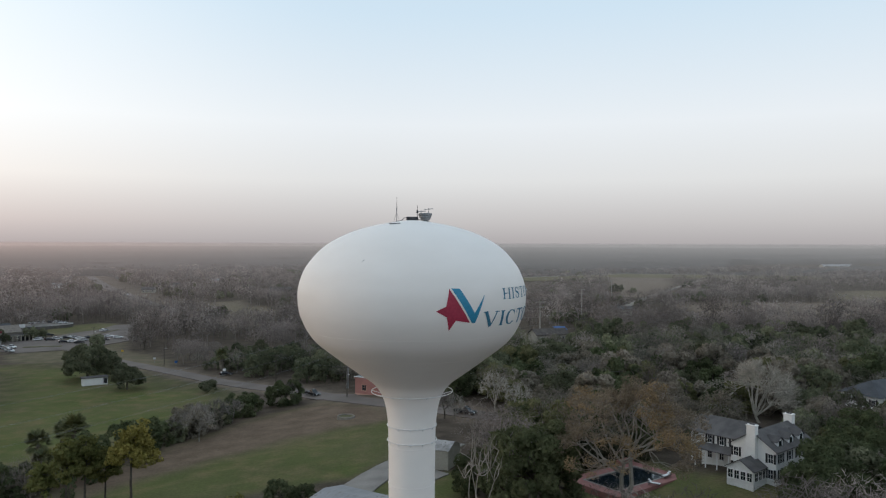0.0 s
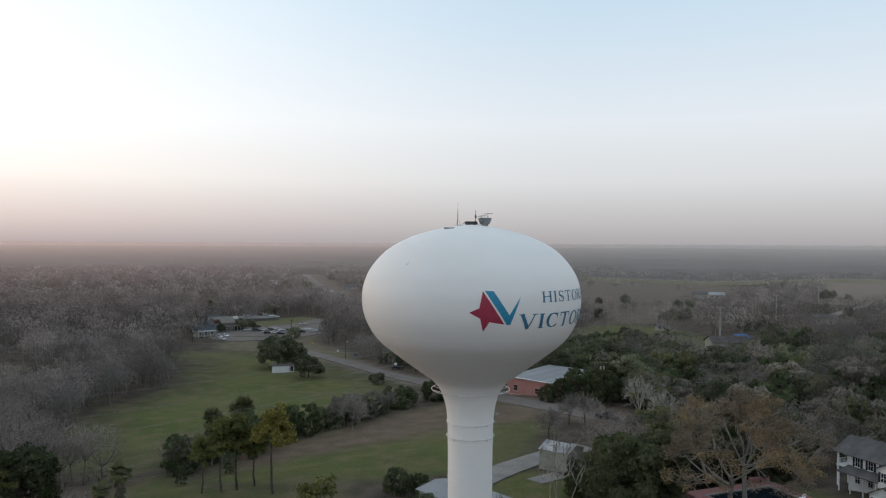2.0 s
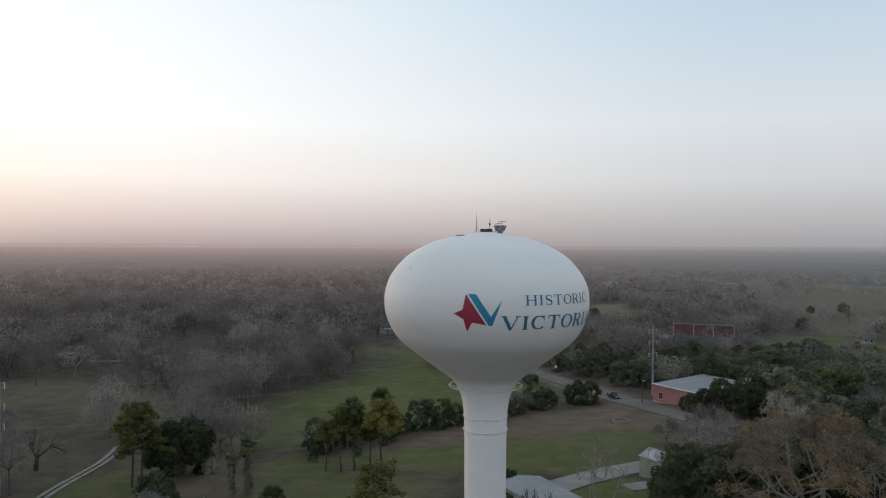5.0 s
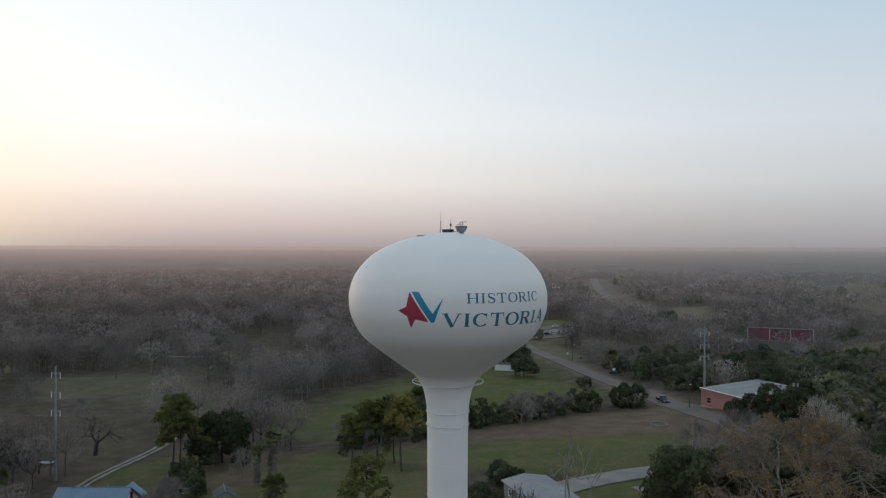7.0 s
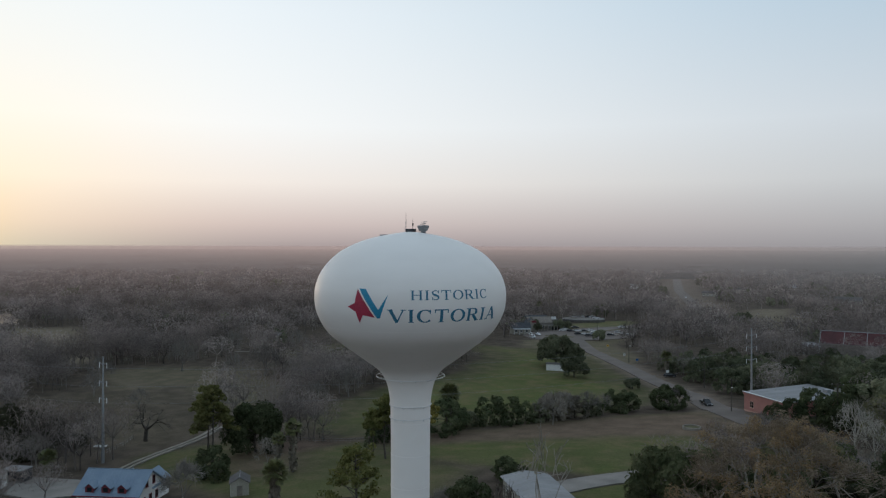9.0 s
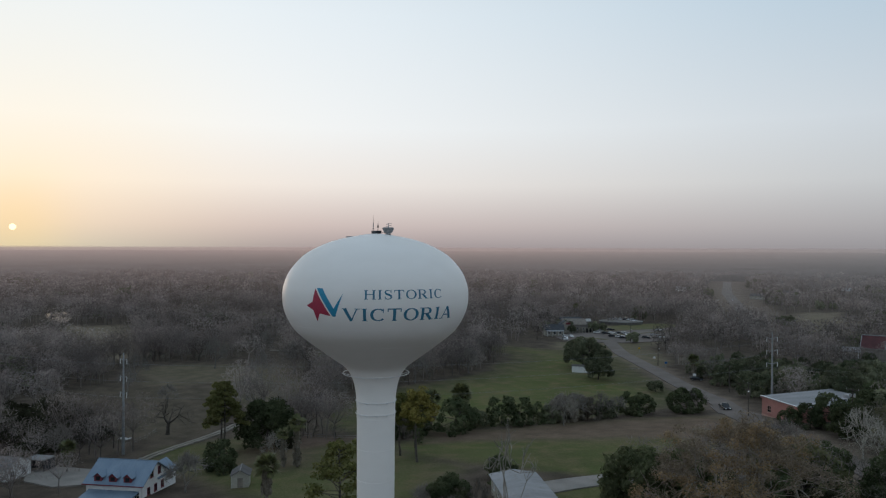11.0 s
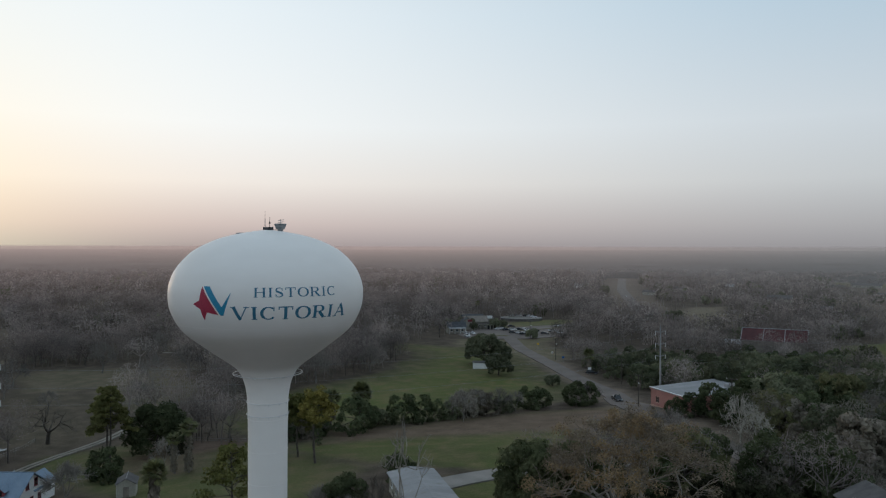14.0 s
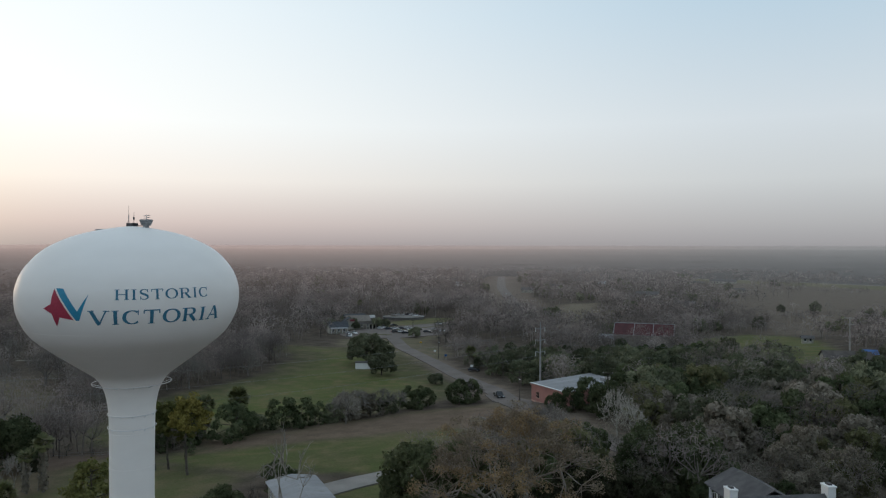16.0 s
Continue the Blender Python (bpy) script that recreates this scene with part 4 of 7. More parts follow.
def spreading_tree(seed, h, width, label, bark="bark_pale", leaf=None, each=14, size=0.16, clump=1.1, trunk_r=0.6, fork=0.26, mains=9, seconds=5, ends=6, twigs=0, group="", name="oak_tree", crown="crown", lift=0.0, droop=-0.12, twig=None, leaders=4):
    """A forked tree whose limbs bow out to a broad open crown, with thin leaf or with bare twigs."""
    rng = np.random.default_rng(seed)
    rows = curve_rows((0, 0, -0.4), (rng.normal() * 0.02 * h, rng.normal() * 0.02 * h, h * fork), trunk_r, trunk_r * 0.8, 0, 0)
    top, tipsat, thin, stems = np.array(rows[-1][3:6]), [], [], []

    def out(a, e, f):
        return np.array([math.cos(a) * math.cos(e) * width / 2 * f, math.sin(a) * math.cos(e) * width / 2 * f, h * (0.42 + lift) + math.sin(e) * h * (0.56 - lift) * f])

    for i in range(mains):
        a, e = i * 2.39996 + rng.normal() * 0.25, rng.uniform(0.05, 1.25)
        m = out(a, e, rng.uniform(0.32, 0.6))
        if i < leaders:
            start, thick = top, 0.50
            stems.append((top, m))
        else:
            start, thick = min((p0 + (p1 - p0) * u for p0, p1 in stems for u in (0.35, 0.6, 0.85)), key=lambda q: np.linalg.norm(q - m)), 0.27
        rows += curve_rows(start, m, trunk_r * thick, trunk_r * 0.17, -0.02 * h, 1, 5)
        for _ in range(seconds):
            a2, e2 = a + rng.normal() * 0.42, np.clip(e + rng.normal() * 0.38, droop, 1.5)
            s = out(a2, e2, rng.uniform(0.5, 0.86))
            rows += curve_rows(m, s, trunk_r * 0.16, 0.05, rng.normal() * 0.03 * h, 2, 3)
            for _ in range(ends):
                q = out(a2 + rng.normal() * 0.2, np.clip(e2 + rng.normal() * 0.2, droop - 0.05, 1.55), rng.uniform(0.66, 1.02))
                thin += curve_rows(s, q, 0.05, 0.025, rng.normal() * 0.3, 3, 2)
                tipsat.append(q)
                tipsat.append((q + s) / 2)
                for _ in range(twigs):
                    d = unit(unit(q - s) + rng.normal(size=3) * 0.6 + np.array([0, 0, 0.35])) * rng.uniform(0.5, 1.4)
                    b0 = s + (q - s) * rng.uniform(0.3, 1.0)
                    thin.append((*b0, *(b0 + d), 0.022, 0.012, 4))
    t = thing(name, label, "tree", group=group)
    child("trunk", tris_of("trunk", tubes(rows, 5), M[bark]), t)
    child("twig_crown", tris_of("twig_crown", tubes(thin, 3), M[twig or bark]), t)
    if leaf:
        child(crown, tris_of(crown, leaves(rng, np.array(tipsat), each, clump, size, 0.7), M[leaf]), t)
    return t


def twin_oak(seed, h, width, label):
    """A great oak on two diverging trunks, with pale winding limbs and tufts of dry leaf round the outside of its crown."""
    rng = np.random.default_rng(seed)
    rows, thin, tufts = [], [], []

    def shell(a, e, f):
        f = f * (0.86 + 0.16 * math.sin(2.0 * a + 5.0 * e + 1.0) * math.cos(3.0 * a - 2.0 * e))
        return np.array([math.cos(a) * math.cos(e) * width / 2 * f, math.sin(a) * math.cos(e) * width / 2 * f, h * 0.50 + math.sin(e) * h * 0.49 * f])

    def winding(p, q, r0, r1, level, bend):
        m = (p + q) / 2 + rng.normal(size=3) * bend * np.linalg.norm(q - p)
        return curve_rows(p, m, r0, (r0 + r1) / 2, 0.0, level, 3) + curve_rows(m, q, (r0 + r1) / 2, r1, 0.0, level, 3)

    forks = []
    for side, rise in ((-1, 0.46), (1, 0.42)):
        foot, fork = np.array([side * 0.5, 0.0, -0.4]), np.array([side * 1.7, side * 0.6, h * rise])
        rows += winding(foot, fork, 0.40, 0.28, 0, 0.03)
        forks.append((foot, fork))
    for i in range(15):
        a, e = i * 2.39996 + rng.normal() * 0.2, (0.02, 0.55, 0.95, 0.3, 1.25)[i % 5] + rng.normal() * 0.08
        foot, fork = forks[0] if math.cos(a) < 0 else forks[1]
        start = foot + (fork - foot) * (rng.uniform(0.8, 0.95) if e < 0.4 else 1.0)
        m = shell(a, e, rng.uniform(0.42, 0.6))
        rows += winding(start, m, 0.155, 0.095, 1, 0.10)
        for _ in range(5):
            a2, e2 = a + rng.normal() * 0.36, float(np.clip(e + rng.normal() * 0.30, -0.1, 1.5))
            b = shell(a2, e2, rng.uniform(0.66, 0.84))
            rows += winding(m, b, 0.085, 0.045, 2, 0.10)
            for _ in range(6):
                q = shell(a2 + rng.normal() * 0.17, float(np.clip(e2 + rng.normal() * 0.17, -0.14, 1.55)), rng.uniform(0.82, 1.0))
                thin += winding(b, q, 0.05, 0.025, 3, 0.08)
                if e2 > 0.1 or rng.random() < 0.35:
                    tufts.append(q)
                for _ in range(4):
                    way = unit(unit(q - b) + rng.normal(size=3) * 0.6 + np.array([0, 0, 0.3])) * rng.uniform(0.5, 1.3)
                    p = b + (q - b) * rng.uniform(0.3, 1.0)
                    thin.append((*p, *(p + way), 0.022, 0.012, 4))
    tufts = np.array(tufts)
    warm = vnoise(tufts[:, 0] / 4.0 + 9, tufts[:, 2] / 4.0 + tufts[:, 1] / 5.0, 91) > 0.55
    t = thing("oak_tree", label, "tree")
    child("trunk", tris_of("trunk", tubes(rows, 6), M["bark_oak"]), t)
    child("twig_crown", tris_of("twig_crown", tubes(thin, 3), M["twig_rust"]), t)
    child("crown", tris_of("crown", leaves(rng, tufts[~warm], 72, 0.95, 0.12, 0.7), M["leaf_tan"]), t)
    child("rust_crown", tris_of("rust_crown", leaves(rng, tufts[warm], 84, 0.95, 0.12, 0.7), M["leaf_rust"]), t, "rust-orange tufts of dry leaf")
    return t


def pine(seed, h, leaf, label, low=0.45, group="", reach=0.26, each=40):
    rng = np.random.default_rng(seed)
    rows, p = [], np.array([0, 0, -0.4])
    n = 9
    for k in range(n):
        q = p + np.array([rng.normal() * 0.06, rng.normal() * 0.06, (h + 0.4) / n])
        rows.append((*p, *q, 0.20 * (1 - k / n) + 0.05, 0.20 * (1 - (k + 1) / n) + 0.05, 0))
        p = q
    cl = []
    for k in range(36):
        u = low + (0.97 - low) * (k / 35)
        a, z = k * 2.4 + rng.normal() * 0.4, u * h
        L = h * reach * (1.15 - u) * rng.uniform(0.6, 1.25) + 0.5
        e = np.array([math.cos(a) * L, math.sin(a) * L, z + L * rng.uniform(0.05, 0.45)])
        rows.append((0, 0, z, *e, 0.06, 0.03, 1))
        cl += [e, e * [0.75, 0.75, 1] + [0, 0, 0.1], e * [0.9, 0.9, 1] + rng.normal(size=3) * 0.5]
    return tree_thing("pine_tree", label, "tree", tubes(rows, 5), leaves(rng, cl, each, 0.8, 0.24, 0.6), "bark_dark", leaf, group)


def palm(seed, h, label, fronds=34, skirt=True, frond_len=1.5, group="", trunk_r=0.22, deep=0.5):
    """A fan palm: ringed trunk, hanging dead skirt, round head of fan fronds."""
    rng = np.random.default_rng(seed)
    t = thing("palm_tree", label, "palm", group=group)
    rows, p = [], np.array([0, 0, -0.3])
    for k in range(8):
        q = p + np.array([rng.normal() * 0.04, rng.normal() * 0.04, (h - 1.0 + 0.3) / 8])
        rows.append((*p, *q, trunk_r * (1.15 - 0.03 * k), trunk_r * (1.1 - 0.03 * k), 0))
        p = q
    child("trunk", tris_of("trunk", tubes(rows, 8), M["bark_grey"]), t)
    head = p

    def fans(number, lo, hi, length, dead):
        tri, stalk = [], []
        for k in range(number):
            a, e = k * 2.39996 + rng.normal() * 0.2, math.asin(rng.uniform(math.sin(lo), math.sin(hi)))
            d = np.array([math.cos(a) * math.cos(e), math.sin(a) * math.cos(e), math.sin(e)])
            base = head - (np.array([0, 0, rng.uniform(0, deep * h)]) if dead else 0)
            if dead:
                base = base + np.array([math.cos(a), math.sin(a), 0]) * rng.uniform(0.25, 0.9)
            s = base + d * length * (0.55 if not dead else 0.2)
            stalk.append((*base, *s, 0.03, 0.02, 0))
            side = unit(np.cross(d, [0, 0, 1.0]))
            nrm = np.cross(side, d)
            for j in range(9):
                b = (j - 4) * 0.30
                w = unit(d * math.cos(b) + side * math.sin(b) - np.array([0, 0, 0.25 + 0.25 * abs(b)]))
                L = length * 0.62 * (1 - 0.07 * abs(j - 4))
                cross = np.cross(w, nrm) * 0.085 * length
                m = s + w * L * 0.5
                tri += [[s, m + cross, s + w * L], [s, s + w * L, m - cross]]
        return np.concatenate([np.array(tri), tubes(stalk, 3)])

    child("crown", tris_of("crown", fans(fronds, -0.65, 1.35, frond_len, False), M["leaf_palm"]), t)
    if skirt:
        child("dead_skirt", tris_of("dead_skirt", fans(150, -1.54, -1.3, frond_len * 0.6, True), M["frond_dead"]), t, "hanging skirt of dead grey fronds")
    return t


def plant(proto, places, rng):
    """Sets copies of a tree about; the proto itself takes the first place. places: x, y, scale."""
    for k, (x, y, s) in enumerate(places):
        m = pose(x, y, gz(x, y), 0, 0, rng.uniform(0, 360)) @ Matrix.Diagonal((s, s, s * rng.uniform(0.92, 1.08), 1))
        if k == 0:
            proto.matrix_basis = m
        else:
            made = copy_thing(proto, Matrix())
            made.matrix_basis = m


R = random.Random(5)
# single trees of note
plant(twin_oak(11, 19.4, 25.0, "great spreading oak with two trunks and rust-brown leaves by the pool"), [(22.3, 101.5, 1.0)], R)
plant(dense_tree(12, 13.6, 15.2, "leaf_green", "dense green oak beside the driveway", n=70, grain=0.19, lump=0.11), [(9.5, 103, 1.0)], R)
plant(pine(13, 11.2, "leaf_yellow", "pine with yellowing thin crown at the field's edge", 0.58, reach=0.42), [(-49.5, 108.5, 1.12)], R)
plant(pine(14, 12.2, "leaf_pine", "tall thin pine at the field's edge", 0.55, group="field pines"), [(-57.5, 110, 1.0), (-59.5, 108.5, 0.98), (-55.5, 112.5, 0.86), (-63, 108, 0.8)], R)
plant(pine(15, 10.0, "leaf_pine", "lopsided dark cedar on the lawn", 0.3, reach=0.42, each=26), [(-25.6, 76.8, 1.10)], R)
plant(pine(16, 14.8, "leaf_olive", "tall olive-green pine by the farm track", 0.42, reach=0.34, each=64), [(-90.5, 85.0, 1.08), (-86.0, 84.0, 0.98)], R)
plant(dense_tree(17, 13.0, 13.5, "leaf_dark", "dense dark evergreen tree by the farm track", n=32, grain=0.3, low=0.25), [(-90, 96, 0.95)], R)
plant(palm(18, 10.2, "tall fan palm with a long skirt of dead fronds", 44, True, 2.0, group="lawn palms", deep=0.8), [(-64.8, 90.3, 0.97), (-66.3, 88.2, 0.74)], R)
plant(palm(19, 8.0, "shaggy dark fan palm", 54, True, 2.5, group="shaggy palms"), [(-40, 72.2, 0.86), (-95.4, 55.2, 0.72), (-76.5, 142, 1.15), (-79.5, 135, 1.0), (-80, 146, 1.02), (-74, 127, 0.8), (-85.5, 259.5, 0.95)], R)
plant(spreading_tree(66, 6.5, 8.5, "brown tangled leafless tree beside a low building", "bark_grey", None, trunk_r=0.2, mains=9, seconds=5, ends=5, twigs=5, name="bare_tree", fork=0.12), [(-59.5, 66.5, 1.0), (-18, 87, 0.8), (-12.5, 87, 0.75)], R)
plant(shrub(20, 5.6, 7.0, "leaf_dark", "rounded dark evergreen bush on the lawn"), [(-73.5, 78, 1.0), (-69, 77, 0.62), (-28, 110.5, 0.72), (-23.9, 108.5, 0.66), (-21, 104.5, 0.6)], R)
plant(dense_tree(21, 9.4, 8.5, "leaf_dark", "vine-hung dark tree by the pale-roofed building", n=34, grain=0.22, low=0.1, trunk_r=0.25), [(-15.5, 89, 0.86), (-19, 91, 0.5)], R)
plant(dense_tree(22, 12.4, 17.5, "leaf_oak", "broad dark live oak beside the little white shed", n=46, grain=0.5, trunk_r=0.5, low=0.28, lump=0.12), [(-128.4, 249.3, 1.0), (-124.5, 254.0, 0.62)], R)
plant(dense_tree(23, 8.2, 11, "leaf_oak", "low live oak on the green field", n=26, grain=0.45, low=0.22), [(-107.3, 232.8, 0.98), (-79.5, 228, 0.5), (-165, 329, 0.62)], R)
plant(spreading_tree(24, 8.8, 15, "gnarled dead tree with long broken limbs", "bark_dark", None, trunk_r=0.55, fork=0.3, mains=7, seconds=3, ends=3, twigs=2, name="dead_tree", lift=-0.06), [(-121.8, 83.6, 1.0)], R)
plant(spreading_tree(25, 12.0, 11, "pale leafless spreading tree", "bark_pale", trunk_r=0.24, mains=9, seconds=5, ends=4, twigs=5, group="pale bare trees", name="bare_tree", fork=0.22), [(-2, 163, 0.5), (-71.8, 88.7, 0.55), (-112.5, 57.5, 0.62), (-58, 160, 0.7)], R)
plant(spreading_tree(26, 12.6, 15.5, "tall pale leafless fan-shaped tree behind the white house", "bark_white", trunk_r=0.34, mains=14, seconds=6, ends=6, twigs=9, name="bare_tree", fork=0.10, leaders=11), [(64.8, 162, 1.05)], R)
plant(spreading_tree(27, 13.0, 14, "broad dark leafless tree in the western pasture", "bark_grey", None, trunk_r=0.38, mains=10, seconds=5, ends=5, twigs=4, group="pasture trees", name="bare_tree", fork=0.2),
      [(-201, 174, 1.0), (-186, 151, 0.95), (-150, 168, 0.8), (-142, 176, 0.85), (-146, 204, 0.8), (-154, 190, 0.75), (-160, 150, 0.9), (-172, 132, 0.85), (-208, 100, 0.8), (-188, 92, 0.6), (-152, 118, 0.6), (-165, 224, 0.8), (-134, 152, 0.7), (-215, 132, 0.9), (-178, 168, 0.8), (-160, 96, 0.5), (-122, 132, 0.65), (-230, 160, 0.9)], R)
plant(shrub(28, 8.2, 5.6, "leaf_dark", "tall rounded dark evergreen bush on the green field", n=22, grain=0.3), [(-78.7, 121.5, 1.0), (-71, 113, 0.45), (-66, 121, 0.5)], R)
plant(dense_tree(64, 7.5, 8.5, "leaf_oak", "dark live oak shading the roadside building", n=22, grain=0.5, low=0.3, group="building oaks"), [(-208, 350, 0.8), (-205.5, 354.5, 0.7), (-219, 340, 0.9), (-228, 346, 1.0), (-226, 330, 0.9), (-212, 336, 0.6)], R)
plant(palm(65, 11.5, "tall thin fan palm far off among bare woods", 34, False, 1.9, group="far palms", trunk_r=0.2), [(-252, 385, 1.0), (-262, 640, 1.1), (-236, 646, 1.0)], R)
plant(dense_tree(29, 8.0, 9, "leaf_dark", "small evergreen oak hiding the pink building's far end", n=24, grain=0.4, low=0.1, group="street evergreens"), [(-9, 196, 0.95), (-5, 203, 1.0), (-12.5, 192.5, 0.7), (0, 196, 1.1), (-2, 188, 1.0), (4, 204, 1.2), (9, 198, 1.2), (14, 206, 1.25), (6, 212, 1.15), (-6, 221, 1.1), (12, 190, 1.1), (-16.5, 190.5, 0.55)], R)
plant(spreading_tree(36, 8.4, 4.6, "slender dark leafless tree beside the metal-roofed building", "bark_dark", None, trunk_r=0.13, mains=6, seconds=3, ends=2, twigs=1, group="building trees", name="bare_tree", fork=0.25, lift=0.1), [(-6, 87.6, 1.0), (-8.6, 88.6, 0.95), (-10.8, 90.4, 0.85)], R)
plant(spreading_tree(69, 18.0, 8.0, "tall slender leafless tree with pale upright limbs", "bark_pale", None, trunk_r=0.22, mains=7, seconds=3, ends=2, twigs=1, name="bare_tree", fork=0.3, lift=0.14, droop=0.2), [(1.9, 84.5, 1.0)], R)
plant(spreading_tree(70, 6.6, 6.4, "small dark-trunked leafless tree on the verge of the street", "bark_dark", None, trunk_r=0.2, mains=8, seconds=4, ends=4, twigs=4, group="verge trees", name="bare_tree", fork=0.3, twig="twig_grey"), [(-9.6, 149.0, 1.0), (-7.1, 162.0, 1.0), (-4.3, 165.4, 1.0)], R)
plant(dense_tree(68, 10.5, 9.0, "leaf_dark", "dark evergreen oak in a row before the northern green field", n=24, grain=0.45, low=0.1, group="field row evergreens"), [(-2, 301, 0.9), (-9, 304, 0.8), (-16, 308, 0.75), (-23, 309, 0.7), (-30, 310, 0.66), (-38, 311, 0.66), (-46, 312, 0.62), (-54, 312, 0.6), (-5, 309, 0.7)], R)
plant(spreading_tree(71, 11.5, 10.5, "pale leafless tree with crisp spreading limbs by the street", "bark_white", None, trunk_r=0.22, mains=11, seconds=4, ends=4, twigs=3, group="street bare trees", name="bare_tree", fork=0.18, leaders=6), [(7.4, 171, 0.85), (12.5, 166, 0.7)], R)
# the hedgerow between the fields
hedge = [shrub(30 + i, h, w, leaf, words, group="hedgerow", n=22) for i, (h, w, leaf, words) in enumerate((
    (7.0, 7.5, "leaf_dark", "dark evergreen shrub in the overgrown hedgerow"), (6.0, 8.0, "leaf_oak", "dull green shrub in the overgrown hedgerow"), (6.2, 7.0, "leaf_grey", "grey-brown half-bare shrub in the overgrown hedgerow")))]
ROW = [(-66.5, 131, 1.25, 0), (-70, 138, 1.0, 0), (-71, 142, 0.7, 1), (-67.5, 147, 1.05, 0), (-64.5, 150, 1.1, 0), (-62.5, 153.5, 0.9, 0), (-61, 158, 0.9, 1), (-59, 161.5, 1.2, 2), (-60.5, 166, 1.25, 2), (-57, 168, 0.9, 2), (-55.5, 173, 0.75, 1), (-73, 120, 0.7, 2), (-63, 162, 0.8, 2), (-77, 128, 0.8, 1)]
for kind in range(3):
    plant(hedge[kind], [(x - 3.4, y + 4.0, s * R.uniform(0.9, 1.16)) for x, y, s, k in ROW if k == kind], R)
plant(shrub(67, 6.8, 10.5, "leaf_dark", "broad rounded dark evergreen shrub at the hedgerow's end", group="hedgerow", n=44, grain=0.3, lump=0.10), [(-56.0, 186.4, 1.0), (-48.0, 197.6, 1.02)], R)
plant(spreading_tree(39, 7.5, 8, "grey leafless scrub tree in the hedgerow", "bark_grey", None, trunk_r=0.16, mains=8, seconds=4, ends=4, twigs=5, group="hedgerow scrub", name="bare_tree", fork=0.1), [(-61.5, 168, 1.0), (-59, 175, 0.85), (-63.5, 164, 0.9), (-56.5, 179, 0.8), (-75, 128, 0.6), (-46, 200, 0.75)], R)
plant(shrub(38, 5.6, 6.6, "leaf_thicket", "dark dense evergreen shrub behind the pool", group="pool hedge", n=22, grain=0.28), [(15.5, 122.5, 1.0), (18.5, 124.5, 1.1), (22.3, 126.5, 1.05), (26.5, 128, 1.0), (30.5, 130, 0.9), (13, 118.5, 0.9)], R)
plant(shrub(37, 4.6, 6.0, "leaf_dark", "dark tangled bush at the corner of the field", group="corner bushes", n=18), [(-84, 131, 1.0), (-79.5, 124.5, 0.9), (-75.5, 120, 0.8), (-76.5, 129.5, 0.95), (-88, 137, 0.9)], R)
# thickets by the farm track and evergreens round the white house
thick = shrub(40, 5.0, 8.0, "leaf_thicket", "dark tangled thicket beside the farm track", group="thickets")
plant(thick, [(-128, 62, 1.1), (-134, 66, 1.2), (-140, 60, 1.0), (-123, 58, 0.9), (-147, 68, 1.1), (-118, 52, 0.8), (-152, 58, 1.0), (-131, 54, 1.0), (-112, 46, 0.7), (-142, 54, 1.3), (-156, 64, 1.2), (-148, 49, 1.2), (-160, 56, 1.1), (-128, 70, 0.6), (-136, 48, 1.3), (-166, 64, 0.9), (-98, 104, 0.7), (-104, 100, 0.8), (-86, 98, 0.55)], R)
plant(dense_tree(41, 11.0, 11, "leaf_dark", "dense dark evergreen tree close by the white house", n=34, grain=0.30, low=0.08, group="house evergreens", lump=0.135),
      [(49, 103, 0.95), (54, 107, 0.95), (59.5, 110.5, 1.0), (46, 97, 0.9), (52, 100, 0.9), (64.5, 113.5, 1.0), (14, 124, 0.8), (8, 118, 0.85), (18, 131, 0.9), (26, 137, 1.0), (34, 140, 0.9), (12, 133, 0.9), (30, 146, 0.9), (2, 114, 0.7), (68, 104, 1.2), (60, 96, 1.1), (66, 124, 1.1)], R)
plant(spreading_tree(42, 9.0, 11, "grey-brown thin-leaved tree by the street", "bark_grey", "leaf_grey", 9, 0.2, 1.0, 0.28, mains=8, seconds=4, ends=4, group="street trees"),
      [(44, 146, 0.9), (52, 150, 1.0), (72, 138, 1.0)], R)
plant(dense_tree(47, 7.0, 7.6, "leaf_oak", "dark evergreen oak far off among bare woods", n=20, grain=0.6, low=0.15, group="far evergreens"),
      [(-154, 467, 1.15), (-160, 473, 0.9), (-54, 446, 1.2), (-50, 436, 1.0), (126, 610, 1.1), (17, 452, 1.2), (23, 458, 1.0), (55, 366, 1.0), (48, 372, 0.9), (90, 482, 1.0), (96, 476, 0.8), (-250, 640, 1.2),
       (-262, 650, 1.0), (-205, 620, 1.0), (-180, 720, 1.2), (-150, 700, 1.0), (-120, 660, 1.1), (-300, 740, 1.2), (-280, 900, 1.3), (-265, 880, 1.1), (-90, 540, 1.0), (-82, 548, 1.1), (-345, 690, 1.2),
       (-230, 800, 1.3), (-140, 860, 1.3), (20, 560, 1.0), (70, 560, 1.1), (-20, 620, 1.1), (-112, 468, 0.9), (-30, 480, 1.0), (-360, 480, 1.1), (-330, 420, 1.0), (-420, 520, 1.2), (-300, 380, 0.9),
       (-166, 480, 0.8), (-172, 464, 0.7), (-46, 452, 0.8), (132, 618, 0.9), (140, 604, 0.7), (10, 462, 0.8), (62, 372, 0.7), (70, 362, 0.6), (104, 490, 0.8), (112, 470, 0.7), (-242, 655, 0.9), (-200, 632, 0.8),
       (-140, 712, 0.9), (-98, 650, 0.8), (-315, 752, 0.9), (-78, 556, 0.8), (-66, 538, 0.7), (-355, 700, 0.9), (28, 570, 0.8), (80, 548, 0.8), (-40, 600, 0.8), (150, 520, 0.8), (165, 540, 0.9), (180, 470, 0.7)], R)

